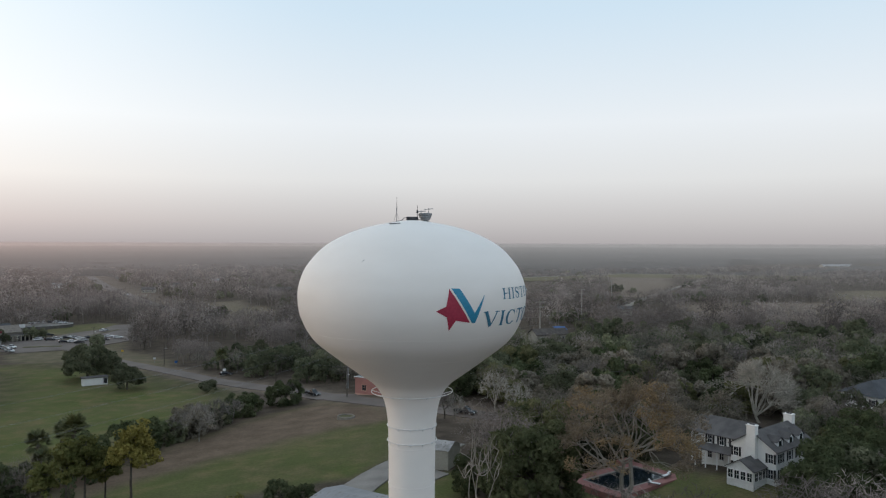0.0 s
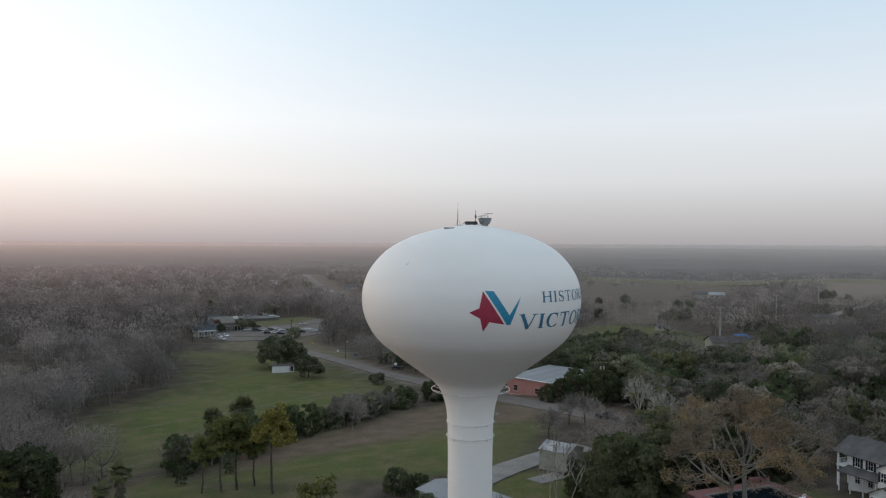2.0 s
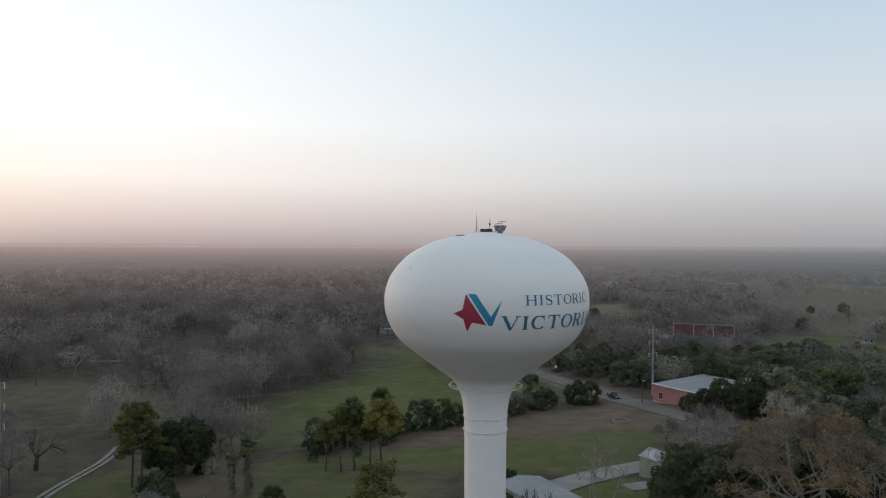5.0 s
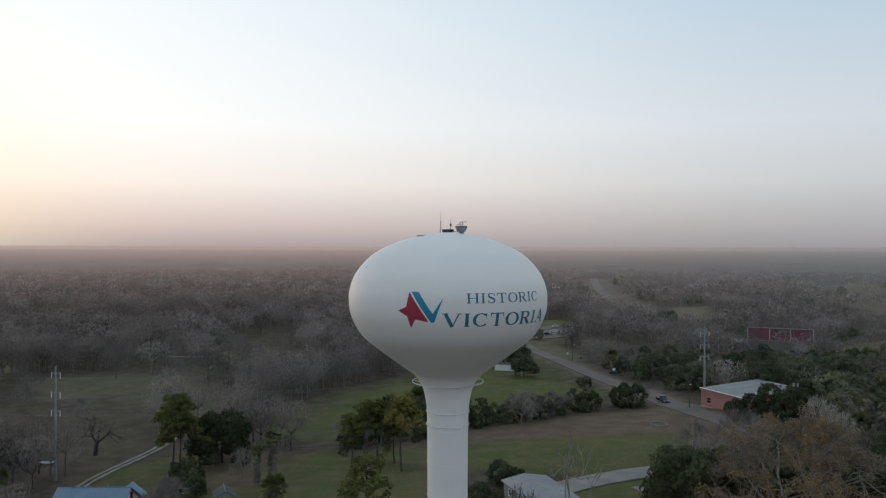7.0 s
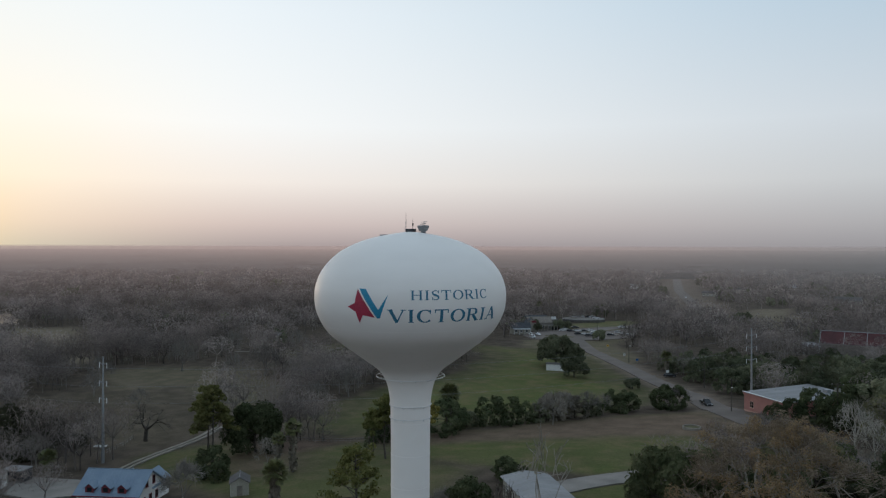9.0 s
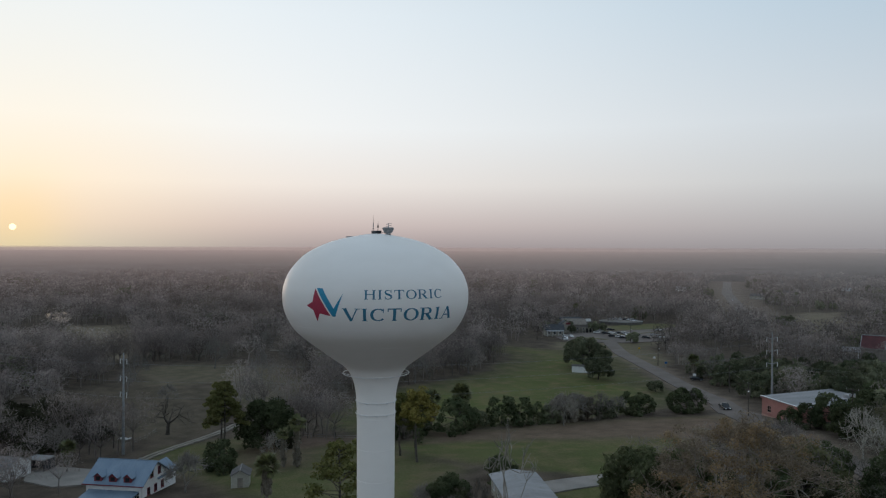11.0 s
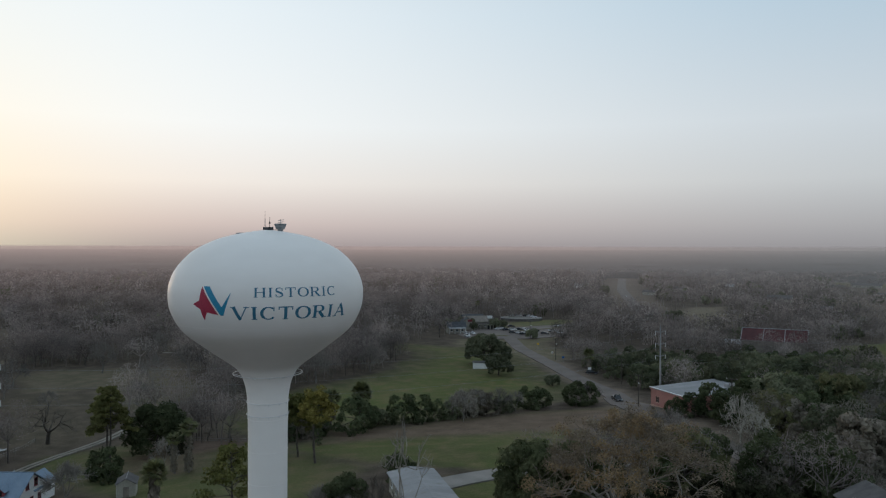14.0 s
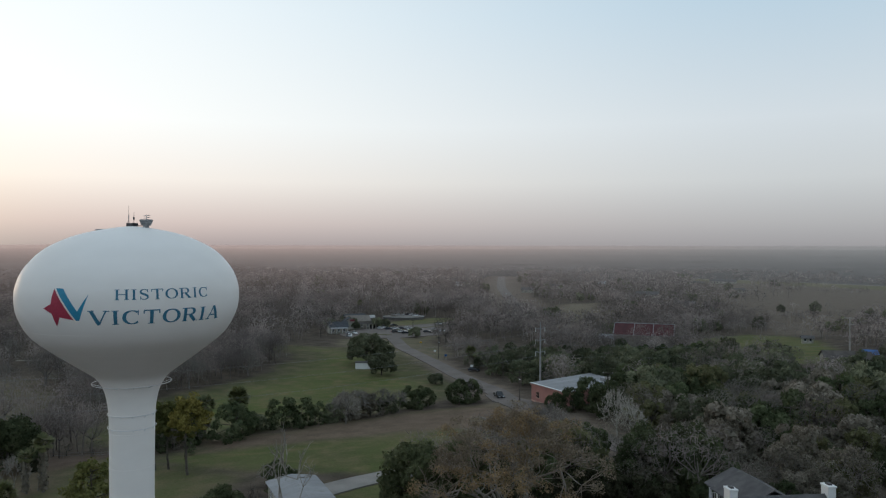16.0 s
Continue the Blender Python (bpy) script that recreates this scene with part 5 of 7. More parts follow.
# broad dark crowns that stand out of the western bare woods
WEST = []
while len(WEST) < 28:
    wx, wy = R.uniform(-360, -130), R.uniform(110, 400)
    if max(float(inside(p, np.array([wx]), np.array([wy]))[0]) for p in OPEN) < -6 and all(math.hypot(wx - q[0], wy - q[1]) > 14 for q in WEST):
        WEST.append((wx, wy, R.uniform(0.8, 1.15)))
plant(spreading_tree(49, 13.0, 15, "broad dark leafless oak in the western woods", "bark_dark", None, trunk_r=0.4, mains=8, seconds=4, ends=5, twigs=2, group="western oaks", name="bare_tree", fork=0.2), WEST, R)


# ---- woods ----
def variant_bare(seed, bits, h=11.0, w=10.0, wide=0.09, long=0.9, limbs_n=6, shell=0.8):
    """A leafless tree for the woods: trunk, a few rising limbs and a rounded haze of twig sprays lying along its crown."""
    rng = np.random.default_rng(seed)
    rows = [(0, 0, -0.5, rng.normal() * 0.2, rng.normal() * 0.2, h * 0.34, 0.17, 0.13, 0)]
    foot = np.array(rows[0][3:6])
    for k in range(limbs_n):
        a, lean = k * 2.4 + rng.normal() * 0.3, rng.uniform(0.25, 0.95)
        e = np.array([math.cos(a) * w * 0.40 * lean, math.sin(a) * w * 0.40 * lean, h * rng.uniform(0.62, 0.88)])
        m = foot + (e - foot) * 0.5 + np.array([math.cos(a), math.sin(a), -0.4]) * 0.06 * w
        thick = max(0.09, wide * 0.7)
        rows += [(*foot, *m, thick, thick * 0.7, 1), (*m, *e, thick * 0.7, thick * 0.3, 1)]
    lumps = rng.normal(size=(7, 3))
    lumps /= np.linalg.norm(lumps, axis=1, keepdims=True)
    q = rng.normal(size=(bits, 3))
    q /= np.linalg.norm(q, axis=1, keepdims=True)
    q[:, 2] = np.where(q[:, 2] < -0.35, -q[:, 2], q[:, 2])
    grow = 0.72 + 0.36 * np.clip((q[:, None] * lumps[None]).sum(-1), 0, 1).max(1) ** 3
    far = np.where(rng.random(bits) < shell, rng.uniform(0.78, 1.05, bits), rng.uniform(0.3, 0.8, bits)) * grow
    p = np.stack([q[:, 0] * far * w * 0.54, q[:, 1] * far * w * 0.54, h * (0.56 + 0.44 * q[:, 2] * far)], -1)
    t = np.cross(q, rng.normal(size=(bits, 3)))
    t /= np.linalg.norm(t, axis=1, keepdims=True)
    d = t + q * rng.uniform(0.0, 0.9, (bits, 1)) + np.array([0, 0, 0.25])
    d = d / np.linalg.norm(d, axis=1, keepdims=True) * long * rng.uniform(0.6, 1.3, (bits, 1))
    side = np.cross(d, q + 0.55 * rng.normal(size=(bits, 3)))
    side = side / (np.linalg.norm(side, axis=1, keepdims=True) + 1e-9) * wide * rng.uniform(0.6, 1.2, (bits, 1))
    return np.concatenate([tubes(rows, 3), np.stack([p - d * 0.5 - side, p - d * 0.5 + side, p + d * 0.5], 1)])


def variant_leafy(seed, n, h=9.0, w=9.0, each=60, low=0.14):
    """A dense low-branched evergreen: leafy masses over a lumpy dome down to the brush."""
    rng = np.random.default_rng(seed)
    c = dome(rng, n, h * 0.88, w * 0.8, low, 0.1)
    rad = w * (0.52 / math.sqrt(n)) * rng.uniform(0.7, 1.3, n)
    rows = [(0, 0, -0.5, 0, 0, h * 0.5, 0.3, 0.2, 0)]
    return np.concatenate([tubes(rows, 3), foliage(rng, c, rad, each, (0, 0, h * 0.4), 1.45, 0.55)])


def spread_trees(name, variants, xs, ys, scales, material, label, rng, category="woods"):
    tri, tone = [], []
    for k, base in enumerate(variants):
        pick = np.arange(k, len(xs), len(variants))
        if not len(pick):
            continue
        a = rng.uniform(0, 6.28, len(pick))
        c, s = np.cos(a), np.sin(a)
        sc = scales[pick]
        b = base.reshape(-1, 3)
        px = (b[None, :, 0] * c[:, None] - b[None, :, 1] * s[:, None]) * sc[:, None] + xs[pick][:, None]
        py = (b[None, :, 0] * s[:, None] + b[None, :, 1] * c[:, None]) * sc[:, None] + ys[pick][:, None]
        pz = b[None, :, 2] * (sc * rng.uniform(0.85, 1.15, len(pick)))[:, None] + ground_z(xs[pick], ys[pick])[:, None]
        tri.append(np.stack([px, py, pz], -1).reshape(-1, 3, 3))
        tone.append(np.repeat(rng.random(len(pick)), len(b)))
    if not tri:
        return
    me = tris_of(name, np.concatenate(tri), material)
    at = me.attributes.new("tint", "FLOAT", "POINT")
    at.data.foreach_set("value", np.concatenate(tone).astype(np.float32))
    ob = new(name, me)
    tagged(ob, label, category, kind="stuff")


CLEAR = [(AX, AY, 14)] + [(-66, 60, 13), (-90, 50, 12), (-58, 76, 6), (-14, 102, 13), (-4, 129, 8), (-20, 206, 17), (48, 122, 17), (94, 167, 14), (86, 151, 9), (64.8, 162, 7), (61, 150, 7), (58, 142, 6), (-58, 371, 20), (-52, 350, 13), (-64, 350, 11), (-50, 335, 9), (-60, 335, 8), (34, 287, 8), (39, 293, 7), (-6, 183, 13), (-12, 193, 12), (5, 170, 10), (0, 158, 11), (-28, 196, 13), (-20, 193, 9), (32, 330, 10), (-123, 243, 9), (-214, 347, 11), (-209, 322, 9), (-202, 316, 8), (-196, 308, 8), (42, 320, 14), (36, 302, 9), (46, 306, 9), (-170, 420, 10), (-138, 60, 20), (-155, 62, 12), (9.5, 97, 8), (-2, 90, 11), (6, 88, 8), (12, 91, 9), (0, 99, 9), (-8, 84, 7), (3, 78, 8), (20, 96, 8), (38, 100, 12), (30, 94, 10), (44, 91, 8), (36, 88, 7), (26, 108, 11), (34, 112, 9), (18, 106, 8), (-74, 74, 9), (-62, 72, 8), (-54, 70, 7), (-47, 66, 8), (-86, 60, 9)]


def free_of(x, y, margin=2.5):
    ok = np.ones(len(x), bool)
    for poly in OPEN:
        ok &= inside(poly, x, y) < -margin
    for pts, w, m in ROADS + DRIVES:
        ok &= near_line(pts, x, y) > w / 2 + margin + 1.0
    for cx0, cy0, r in CLEAR:
        ok &= np.hypot(x - cx0, y - cy0) > r
    return ok


EVERGREEN = [(-60, 226), (-104, 262), (-92, 310), (-30, 318), (60, 300), (150, 290), (210, 200), (160, 100), (62, 84), (40, 138), (10, 130), (0, 150), (2, 176), (-10, 186), (-8, 214), (-30, 226)]


def make_woods():
    rng = np.random.default_rng(77)
    # candidate places on a jittered grid, coarser with distance, over the sector that the flight looks at
    xs, ys, far = [], [], []
    for r0, r1, step in ((40, 330, 5.2), (330, 620, 6.6), (620, 1280, 9.8)):
        g = np.arange(-r1, r1, step)
        gx, gy = np.meshgrid(g, g)
        gx, gy = gx.ravel() + rng.uniform(-0.5, 0.5, gx.size) * step, gy.ravel() + rng.uniform(-0.5, 0.5, gx.size) * step
        d = np.hypot(gx - 20, gy - 10)
        az = np.degrees(np.arctan2(-(gx - 20), gy - 10))
        k = (d >= r0) & (d < r1) & (az > -38) & (az < 92)
        xs.append(gx[k])
        ys.append(gy[k])
        far.append(d[k])
    x, y, d = np.concatenate(xs), np.concatenate(ys), np.concatenate(far)
    keep = free_of(x, y)
    x, y, d = x[keep], y[keep], d[keep]
    # thin places and glades
    glade = vnoise(x / 55, y / 55, 41) * 0.6 + vnoise(x / 21, y / 21, 42) * 0.4
    glade = glade + 0.22 * ((x > -14) & (x < 62) & (y > 84) & (y < 166))
    open_west = (x < -110) & (y < 130) & (x > -170)
    keep = glade < np.where(open_west, 0.50, np.where(inside(EVERGREEN, x, y) > 0, 0.78, 0.66))
    far_plain = inside(FAR_FIELD, x, y) > 0
    keep &= ~(far_plain & (vnoise(x / 34, y / 20, 44) < np.where(x > -70, 0.72, 0.55)))
    west = (x > -255) & (x < -128) & (y > 58) & (y < 218) & (inside(UPPER_FIELD, x, y) < -20)
    keep &= ~(west & (vnoise(x / 24, y / 24, 46) < 0.44))
    keep &= near_line(ROADS[1][0], x, y) > 24
    keep &= near_line(ROADS[0][0], x, y) > 11
    x, y, d, glade = x[keep], y[keep], d[keep], glade[keep]
    ever = smooth01(inside(EVERGREEN, x, y) / 12 + 0.5)
    patch = vnoise(x / 26, y / 26, 51) * 0.5 + vnoise(x / 9, y / 9, 52) * 0.5
    pe = 0.005 + (0.60 + 0.35 * ((x < -4) & (y > 216))) * ever + 0.03 * (vnoise(x / 40, y / 40, 53) > 0.76)
    roll = rng.random(len(x))
    green = roll < pe * (0.55 + 0.9 * patch)
    scale = (0.62 + 0.8 * rng.random(len(x)) ** 1.3) * np.where(ever > 0.5, 0.88, 1.0) * np.where(inside(FAR_FIELD, x, y) > -25, 0.8, 1.0) * np.where((y > 425) & (x > -60), 0.72, 1.0) * np.where((y > 265) & (x < 0) & (ever > 0.4), 0.66, 1.0)
    close, near = d < 185, (d >= 185) & (d < 330)
    mid, fr = (d >= 330) & (d < 620), d >= 620
    bare_c = [variant_bare(100 + i, 620, 10.5, 10.0, 0.045, 1.0, 8, 0.7) for i in range(5)]
    bare_n = [variant_bare(105 + i, 340, 10.5, 10.8, 0.085, 0.95, 6) for i in range(6)]
    bare_m = [variant_bare(110 + i, 74, 10.5, 10.8, 0.23, 1.2, 3) for i in range(6)]
    bare_f = [variant_bare(120 + i, 14, 10.5, 11.5, 0.62, 1.9, 1, 1.0) for i in range(5)]
    dull_c = [variant_bare(170 + i, 760, 9.0, 9.5, 0.07, 0.6, 6, 0.85) for i in range(5)]
    dull_n = [variant_bare(175 + i, 330, 9.0, 9.8, 0.12, 0.8, 5, 0.9) for i in range(5)]
    leaf_n = [variant_leafy(130 + i, 15, 8.8, 9.2, 92) for i in range(6)]
    leaf_m = [variant_leafy(140 + i, 6, 8.5, 9.0, 26) for i in range(4)]
    leaf_f = [variant_leafy(150 + i, 3, 8.5, 9.5, 14) for i in range(3)]
    # the nearest evergreens stand singly
    k = np.flatnonzero(green & (d < 215))
    spots = [(float(x[i]), float(y[i]), float(scale[i]) * (0.92 + 0.2 * rng.random())) for i in k]
    singles = random.Random(31)
    kinds = ((60, 9.4, 10.5, "leaf_oak", "dull green evergreen oak in the dense woods"), (61, 8.2, 9.0, "leaf_dark", "dark evergreen oak in the dense woods"), (62, 9.8, 9.6, "leaf_olivedark", "olive-green evergreen oak in the dense woods"),
             (63, 8.8, 11.0, "leaf_grey", "grey-brown thin-leaved oak in the dense woods"), (64, 9.2, 8.6, "leaf_grey", "grey-brown twiggy oak in the dense woods"))
    for n, (seed, h, w, leaf, words) in enumerate(kinds):
        for off, grain, here in ((0, 0.27, [p for p in spots[n::5] if math.hypot(p[0] - 45, p[1] - 10) < 150]), (10, 0.42, [p for p in spots[n::5] if math.hypot(p[0] - 45, p[1] - 10) >= 150])):
            if here:
                plant(dense_tree(seed + off, h, w, leaf, words, n=26, grain=grain, low=0.12, group="evergreen oaks", lump=0.14), here, singles)
    for nm, zone, bare, dulls, leafy in (("close_woods", close, bare_c, dull_c, leaf_n), ("near_woods", near, bare_n, dull_n, leaf_n), ("middle_woods", mid, bare_m, bare_m, leaf_m), ("distant_woods", fr, bare_f, bare_f, leaf_f)):
        k = zone & ~green
        # a share of the evergreen country's bare trees keeps dull grey-brown leaves
        dull = k & (ever > 0.4) & (rng.random(len(x)) < 0.7)
        spread_trees(nm + "_bare", bare, x[k & ~dull], y[k & ~dull], scale[k & ~dull], M["wood_bare"], "leafless grey-brown bottomland woods", rng)
        spread_trees(nm + "_dull", dulls, x[dull], y[dull], scale[dull] * 0.9, M["wood_dull"], "dull grey-brown half-leafless scrub trees", rng)
        k = zone & green & (d >= 215)
        spread_trees(nm + "_evergreen", leafy, x[k], y[k], scale[k], M["wood_green"], "dark green evergreen oaks among the woods", rng)
    # brush under the trees
    k = (d > 150) & (d < 330) & (rng.random(len(x)) < 0.6)
    low = [variant_bare(160 + i, 40, 2.6, 5.0, 0.06, 1.1, 2) for i in range(3)]
    bx, by, bs = x[k] + 2.5, y[k] + 1.5, scale[k]
    ok = free_of(bx, by)
    spread_trees("underbrush", low, bx[ok], by[ok], bs[ok], M["wood_dull"], "low grey-brown brush under the trees", rng, "brush")


def make_canopy():
    """The far forest, too distant for single trees: one rough canopy with glades."""
    az = np.concatenate([np.arange(-50, 104, 0.30), np.arange(104, 310, 4.0)])
    rad = [1000.0]
    while rad[-1] < 4850:
        rad.append(rad[-1] * 1.013 + 2)
    rad = np.array(rad)
    aa, rr = np.meshgrid(np.radians(az), rad)
    x, y = 20 - rr * np.sin(aa), 10 + rr * np.cos(aa)
    n = vnoise(x / 13, y / 13, 61) * 0.55 + vnoise(x / 6, y / 6, 62) * 0.45
    gl = vnoise(x / 210, y / 130, 63) * 0.6 + vnoise(x / 70, y / 60, 64) * 0.4
    h = 8.0 + 7.0 * n + 1.2 * (vnoise(x / 160, y / 160, 65) - 0.5)
    bare = smooth01((gl - 0.76) / 0.08) * (rr < 3600)
    h = h * (1 - bare) - 1.5 * bare
    h = h * smooth01((rr - 980) / 300) - 1.0
    h = np.where(inside([(600, 1640), (1050, 1830), (1200, 1700), (680, 1140), (370, 1040)], x, y) > 0, -2.0, h)
    h = np.where(inside(FAR_FIELD, x, y) > -10, -2.0, h)
    h = np.where(near_line(ROADS[1][0], x, y) < 26, -2.0, h)
    z = ground_z(x, y) + h
    na, nr = len(az), len(rad)
    verts = np.stack([x, y, z], -1).reshape(-1, 3)
    i = np.arange((nr - 1) * na)
    r, c = i // na, i % na
    q = np.stack([r * na + c, r * na + (c + 1) % na, (r + 1) * na + (c + 1) % na, (r + 1) * na + c], -1)
    me = bpy.data.meshes.new("far_forest")
    me.vertices.add(len(verts))
    me.vertices.foreach_set("co", verts.ravel())
    me.loops.add(4 * len(q))
    me.loops.foreach_set("vertex_index", q.ravel().astype(np.int32))
    me.polygons.add(len(q))
    me.polygons.foreach_set("loop_start", np.arange(0, 4 * len(q), 4, dtype=np.int32))
    me.update(calc_edges=True)
    me.materials.append(M["forest_far"])
    tagged(new("far_forest", me), "grey leafless forest stretching to the horizon", "woods", kind="stuff")


M["wood_bare"] = surf("wood_bare", (0.192, 0.162, 0.148), (0.290, 0.256, 0.240), 0.03, 0.25, 0.95, 0, island=0.08, tint=0.5, thin=0.45)
M["wood_dull"] = surf("wood_dull", (0.150, 0.140, 0.115), (0.244, 0.226, 0.190), 0.09, 0.3, 0.9, 0, island=0.14, tint=0.4, thin=0.42)
M["wood_green"] = surf("wood_green", (0.085, 0.099, 0.061), (0.194, 0.200, 0.128), 0.09, 0.3, 0.8, 0, island=0.16, tint=0.38, thin=0.35)
M["forest_far"] = surf("forest_far", (0.055, 0.049, 0.045), (0.10, 0.09, 0.083), 0.006, 0.07, 0.95, 0, c3=(0.04, 0.039, 0.034))
make_woods()
make_canopy()


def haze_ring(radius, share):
    """Winter haze in the distance, painted as a glowing see-through ring, warmer sunward."""
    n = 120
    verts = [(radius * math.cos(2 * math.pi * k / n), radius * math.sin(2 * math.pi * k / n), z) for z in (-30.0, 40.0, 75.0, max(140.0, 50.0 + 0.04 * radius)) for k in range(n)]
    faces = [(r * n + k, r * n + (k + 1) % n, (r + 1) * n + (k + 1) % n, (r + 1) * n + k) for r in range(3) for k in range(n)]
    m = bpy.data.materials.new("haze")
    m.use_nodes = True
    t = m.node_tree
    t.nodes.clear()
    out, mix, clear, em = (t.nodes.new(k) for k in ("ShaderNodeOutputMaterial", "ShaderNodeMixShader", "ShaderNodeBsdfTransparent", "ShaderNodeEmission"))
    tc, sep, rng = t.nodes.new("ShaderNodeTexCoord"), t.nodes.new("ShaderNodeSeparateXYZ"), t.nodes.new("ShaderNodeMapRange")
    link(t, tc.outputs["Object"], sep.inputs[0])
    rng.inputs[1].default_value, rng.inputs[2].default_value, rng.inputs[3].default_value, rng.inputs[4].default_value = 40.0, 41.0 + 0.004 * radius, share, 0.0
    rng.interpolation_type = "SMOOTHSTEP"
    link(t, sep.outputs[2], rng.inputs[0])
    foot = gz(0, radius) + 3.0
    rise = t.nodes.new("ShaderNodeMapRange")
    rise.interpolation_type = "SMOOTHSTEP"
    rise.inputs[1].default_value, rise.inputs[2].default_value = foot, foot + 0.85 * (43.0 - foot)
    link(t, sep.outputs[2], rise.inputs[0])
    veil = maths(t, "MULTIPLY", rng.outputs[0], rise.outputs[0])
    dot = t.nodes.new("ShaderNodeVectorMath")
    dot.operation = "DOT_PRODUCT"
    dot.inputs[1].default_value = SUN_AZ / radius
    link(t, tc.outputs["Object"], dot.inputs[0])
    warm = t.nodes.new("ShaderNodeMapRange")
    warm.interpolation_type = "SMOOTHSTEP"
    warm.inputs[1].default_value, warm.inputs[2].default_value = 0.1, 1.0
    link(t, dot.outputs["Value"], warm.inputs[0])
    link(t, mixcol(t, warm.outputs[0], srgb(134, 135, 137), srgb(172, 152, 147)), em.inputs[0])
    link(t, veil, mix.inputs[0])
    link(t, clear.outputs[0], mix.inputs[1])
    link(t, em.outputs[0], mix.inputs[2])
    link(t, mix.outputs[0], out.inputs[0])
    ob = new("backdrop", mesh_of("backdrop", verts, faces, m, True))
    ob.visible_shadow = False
    tagged(ob, "glowing see-through ring that paints thin grey winter haze over the distance", "haze", kind="structure")


# glowing haze rings, from among the woods out to the horizon
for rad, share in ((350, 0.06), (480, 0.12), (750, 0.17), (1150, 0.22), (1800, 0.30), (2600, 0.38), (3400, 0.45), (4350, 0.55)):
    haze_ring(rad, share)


# ---- buildings ----
def gable_body(x0, x1, y0, y1, z0, eave, ridge, bm=None):
    """A solid house body with gable ends at x0 and x1."""
    bm = bm or bmesh.new()
    ym = (y0 + y1) / 2
    sect = [(y0, z0), (y1, z0), (y1, eave), (ym, ridge), (y0, eave)]
    a, b = [bm.verts.new((x0, *p)) for p in sect], [bm.verts.new((x1, *p)) for p in sect]
    bm.faces.new(a)
    bm.faces.new(b[::-1])
    for i in range(5):
        j = (i + 1) % 5
        bm.faces.new((a[i], b[i], b[j], a[j]))
    bmesh.ops.recalc_face_normals(bm, faces=bm.faces)
    return bm


def gable_roof(x0, x1, y0, y1, eave, ridge, over=0.45, thick=0.16, bm=None):
    """Two thick roof slopes with a ridge along x."""
    bm = bm or bmesh.new()
    ym = (y0 + y1) / 2
    k = (ridge - eave) / (ym - y0)
    for s, ye in ((1, y0 - over), (-1, y1 + over)):
        low = eave - k * over
        pts = [(x0 - over, ye, low), (x1 + over, ye, low), (x1 + over, ym, ridge), (x0 - over, ym, ridge)]
        lo = [bm.verts.new((x, y, z + 0.02)) for x, y, z in pts]
        hi = [bm.verts.new((x, y, z + thick)) for x, y, z in pts]
        bm.faces.new(hi)
        bm.faces.new(lo[::-1])
        for i in range(4):
            j = (i + 1) % 4
            bm.faces.new((lo[i], lo[j], hi[j], hi[i]))
    bmesh.ops.recalc_face_normals(bm, faces=bm.faces)
    return bm


def slope_roof(p, thick=0.14):
    """A single sloping slab over four corner points."""
    bm = bmesh.new()
    lo = [bm.verts.new(q) for q in p]
    hi = [bm.verts.new((q[0], q[1], q[2] + thick)) for q in p]
    bm.faces.new(hi)
    bm.faces.new(lo[::-1])
    for i in range(4):
        j = (i + 1) % 4
        bm.faces.new((lo[i], lo[j], hi[j], hi[i]))
    bmesh.ops.recalc_face_normals(bm, faces=bm.faces)
    return bm


def window(parent, at, face, w=0.95, h=1.5, shutters=False, trim="trim_white", bars=True):
    """A sash window set in a wall. face: the wall's outward heading in degrees, in the house's own axes."""
    x, y, z = at
    fr = bmesh.new()
    loops = []
    for dy in (-0.05, 0.05):
        for k in (0.5, -0.5):
            loops.append([fr.verts.new((sx * (w / 2 + 0.09 * k), dy, sz * (h / 2 + 0.09 * k))) for sx, sz in ((-1, -1), (1, -1), (1, 1), (-1, 1))])
    for p, q in ((0, 1), (1, 3), (3, 2), (2, 0)):
        for i in range(4):
            j = (i + 1) % 4
            fr.faces.new((loops[p][i], loops[p][j], loops[q][j], loops[q][i]))
    bmesh.ops.recalc_face_normals(fr, faces=fr.faces)
    f = part("window", fr, M[trim], parent, at=(x, y, z), rz=face + 90)
    part("sill", box((w + 0.2, 0.16, 0.07), (0, -0.03, -h / 2 - 0.08)), M[trim], f)
    if bars:
        part("glazing_bar", box((w, 0.07, 0.05)), M[trim], f)
        part("glazing_bar", box((0.05, 0.064, h)), M[trim], f)
    part("pane", box((w, 0.04, h), (0, 0.0, 0)), M["glass_dark"], f)
    if shutters:
        for s in (-1, 1):
            sh = box((0.42, 0.06, h + 0.08), (s * (w / 2 + 0.27), -0.02, 0), 0.01)
            for k in range(6):
                box((0.32, 0.03, 0.06), (s * (w / 2 + 0.27), -0.055, -h / 2 + 0.15 + k * (h - 0.3) / 5), 0, sh)
            part("shutter", sh, M["shutter_shade_black"], f, "black louvred shutter")
    return f


def ribs(parent, x0, x1, ya, za, yb, zb, step, mat, name="seam"):
    """Standing seams up a metal roof slope."""
    n = int((x1 - x0) / step)
    for k in range(n + 1):
        x = x0 + (x1 - x0) * k / n
        part(name, cyl(0.035, 0.035, (x, ya, za + 0.03), (x, yb, zb + 0.03), 4), M[mat], parent)


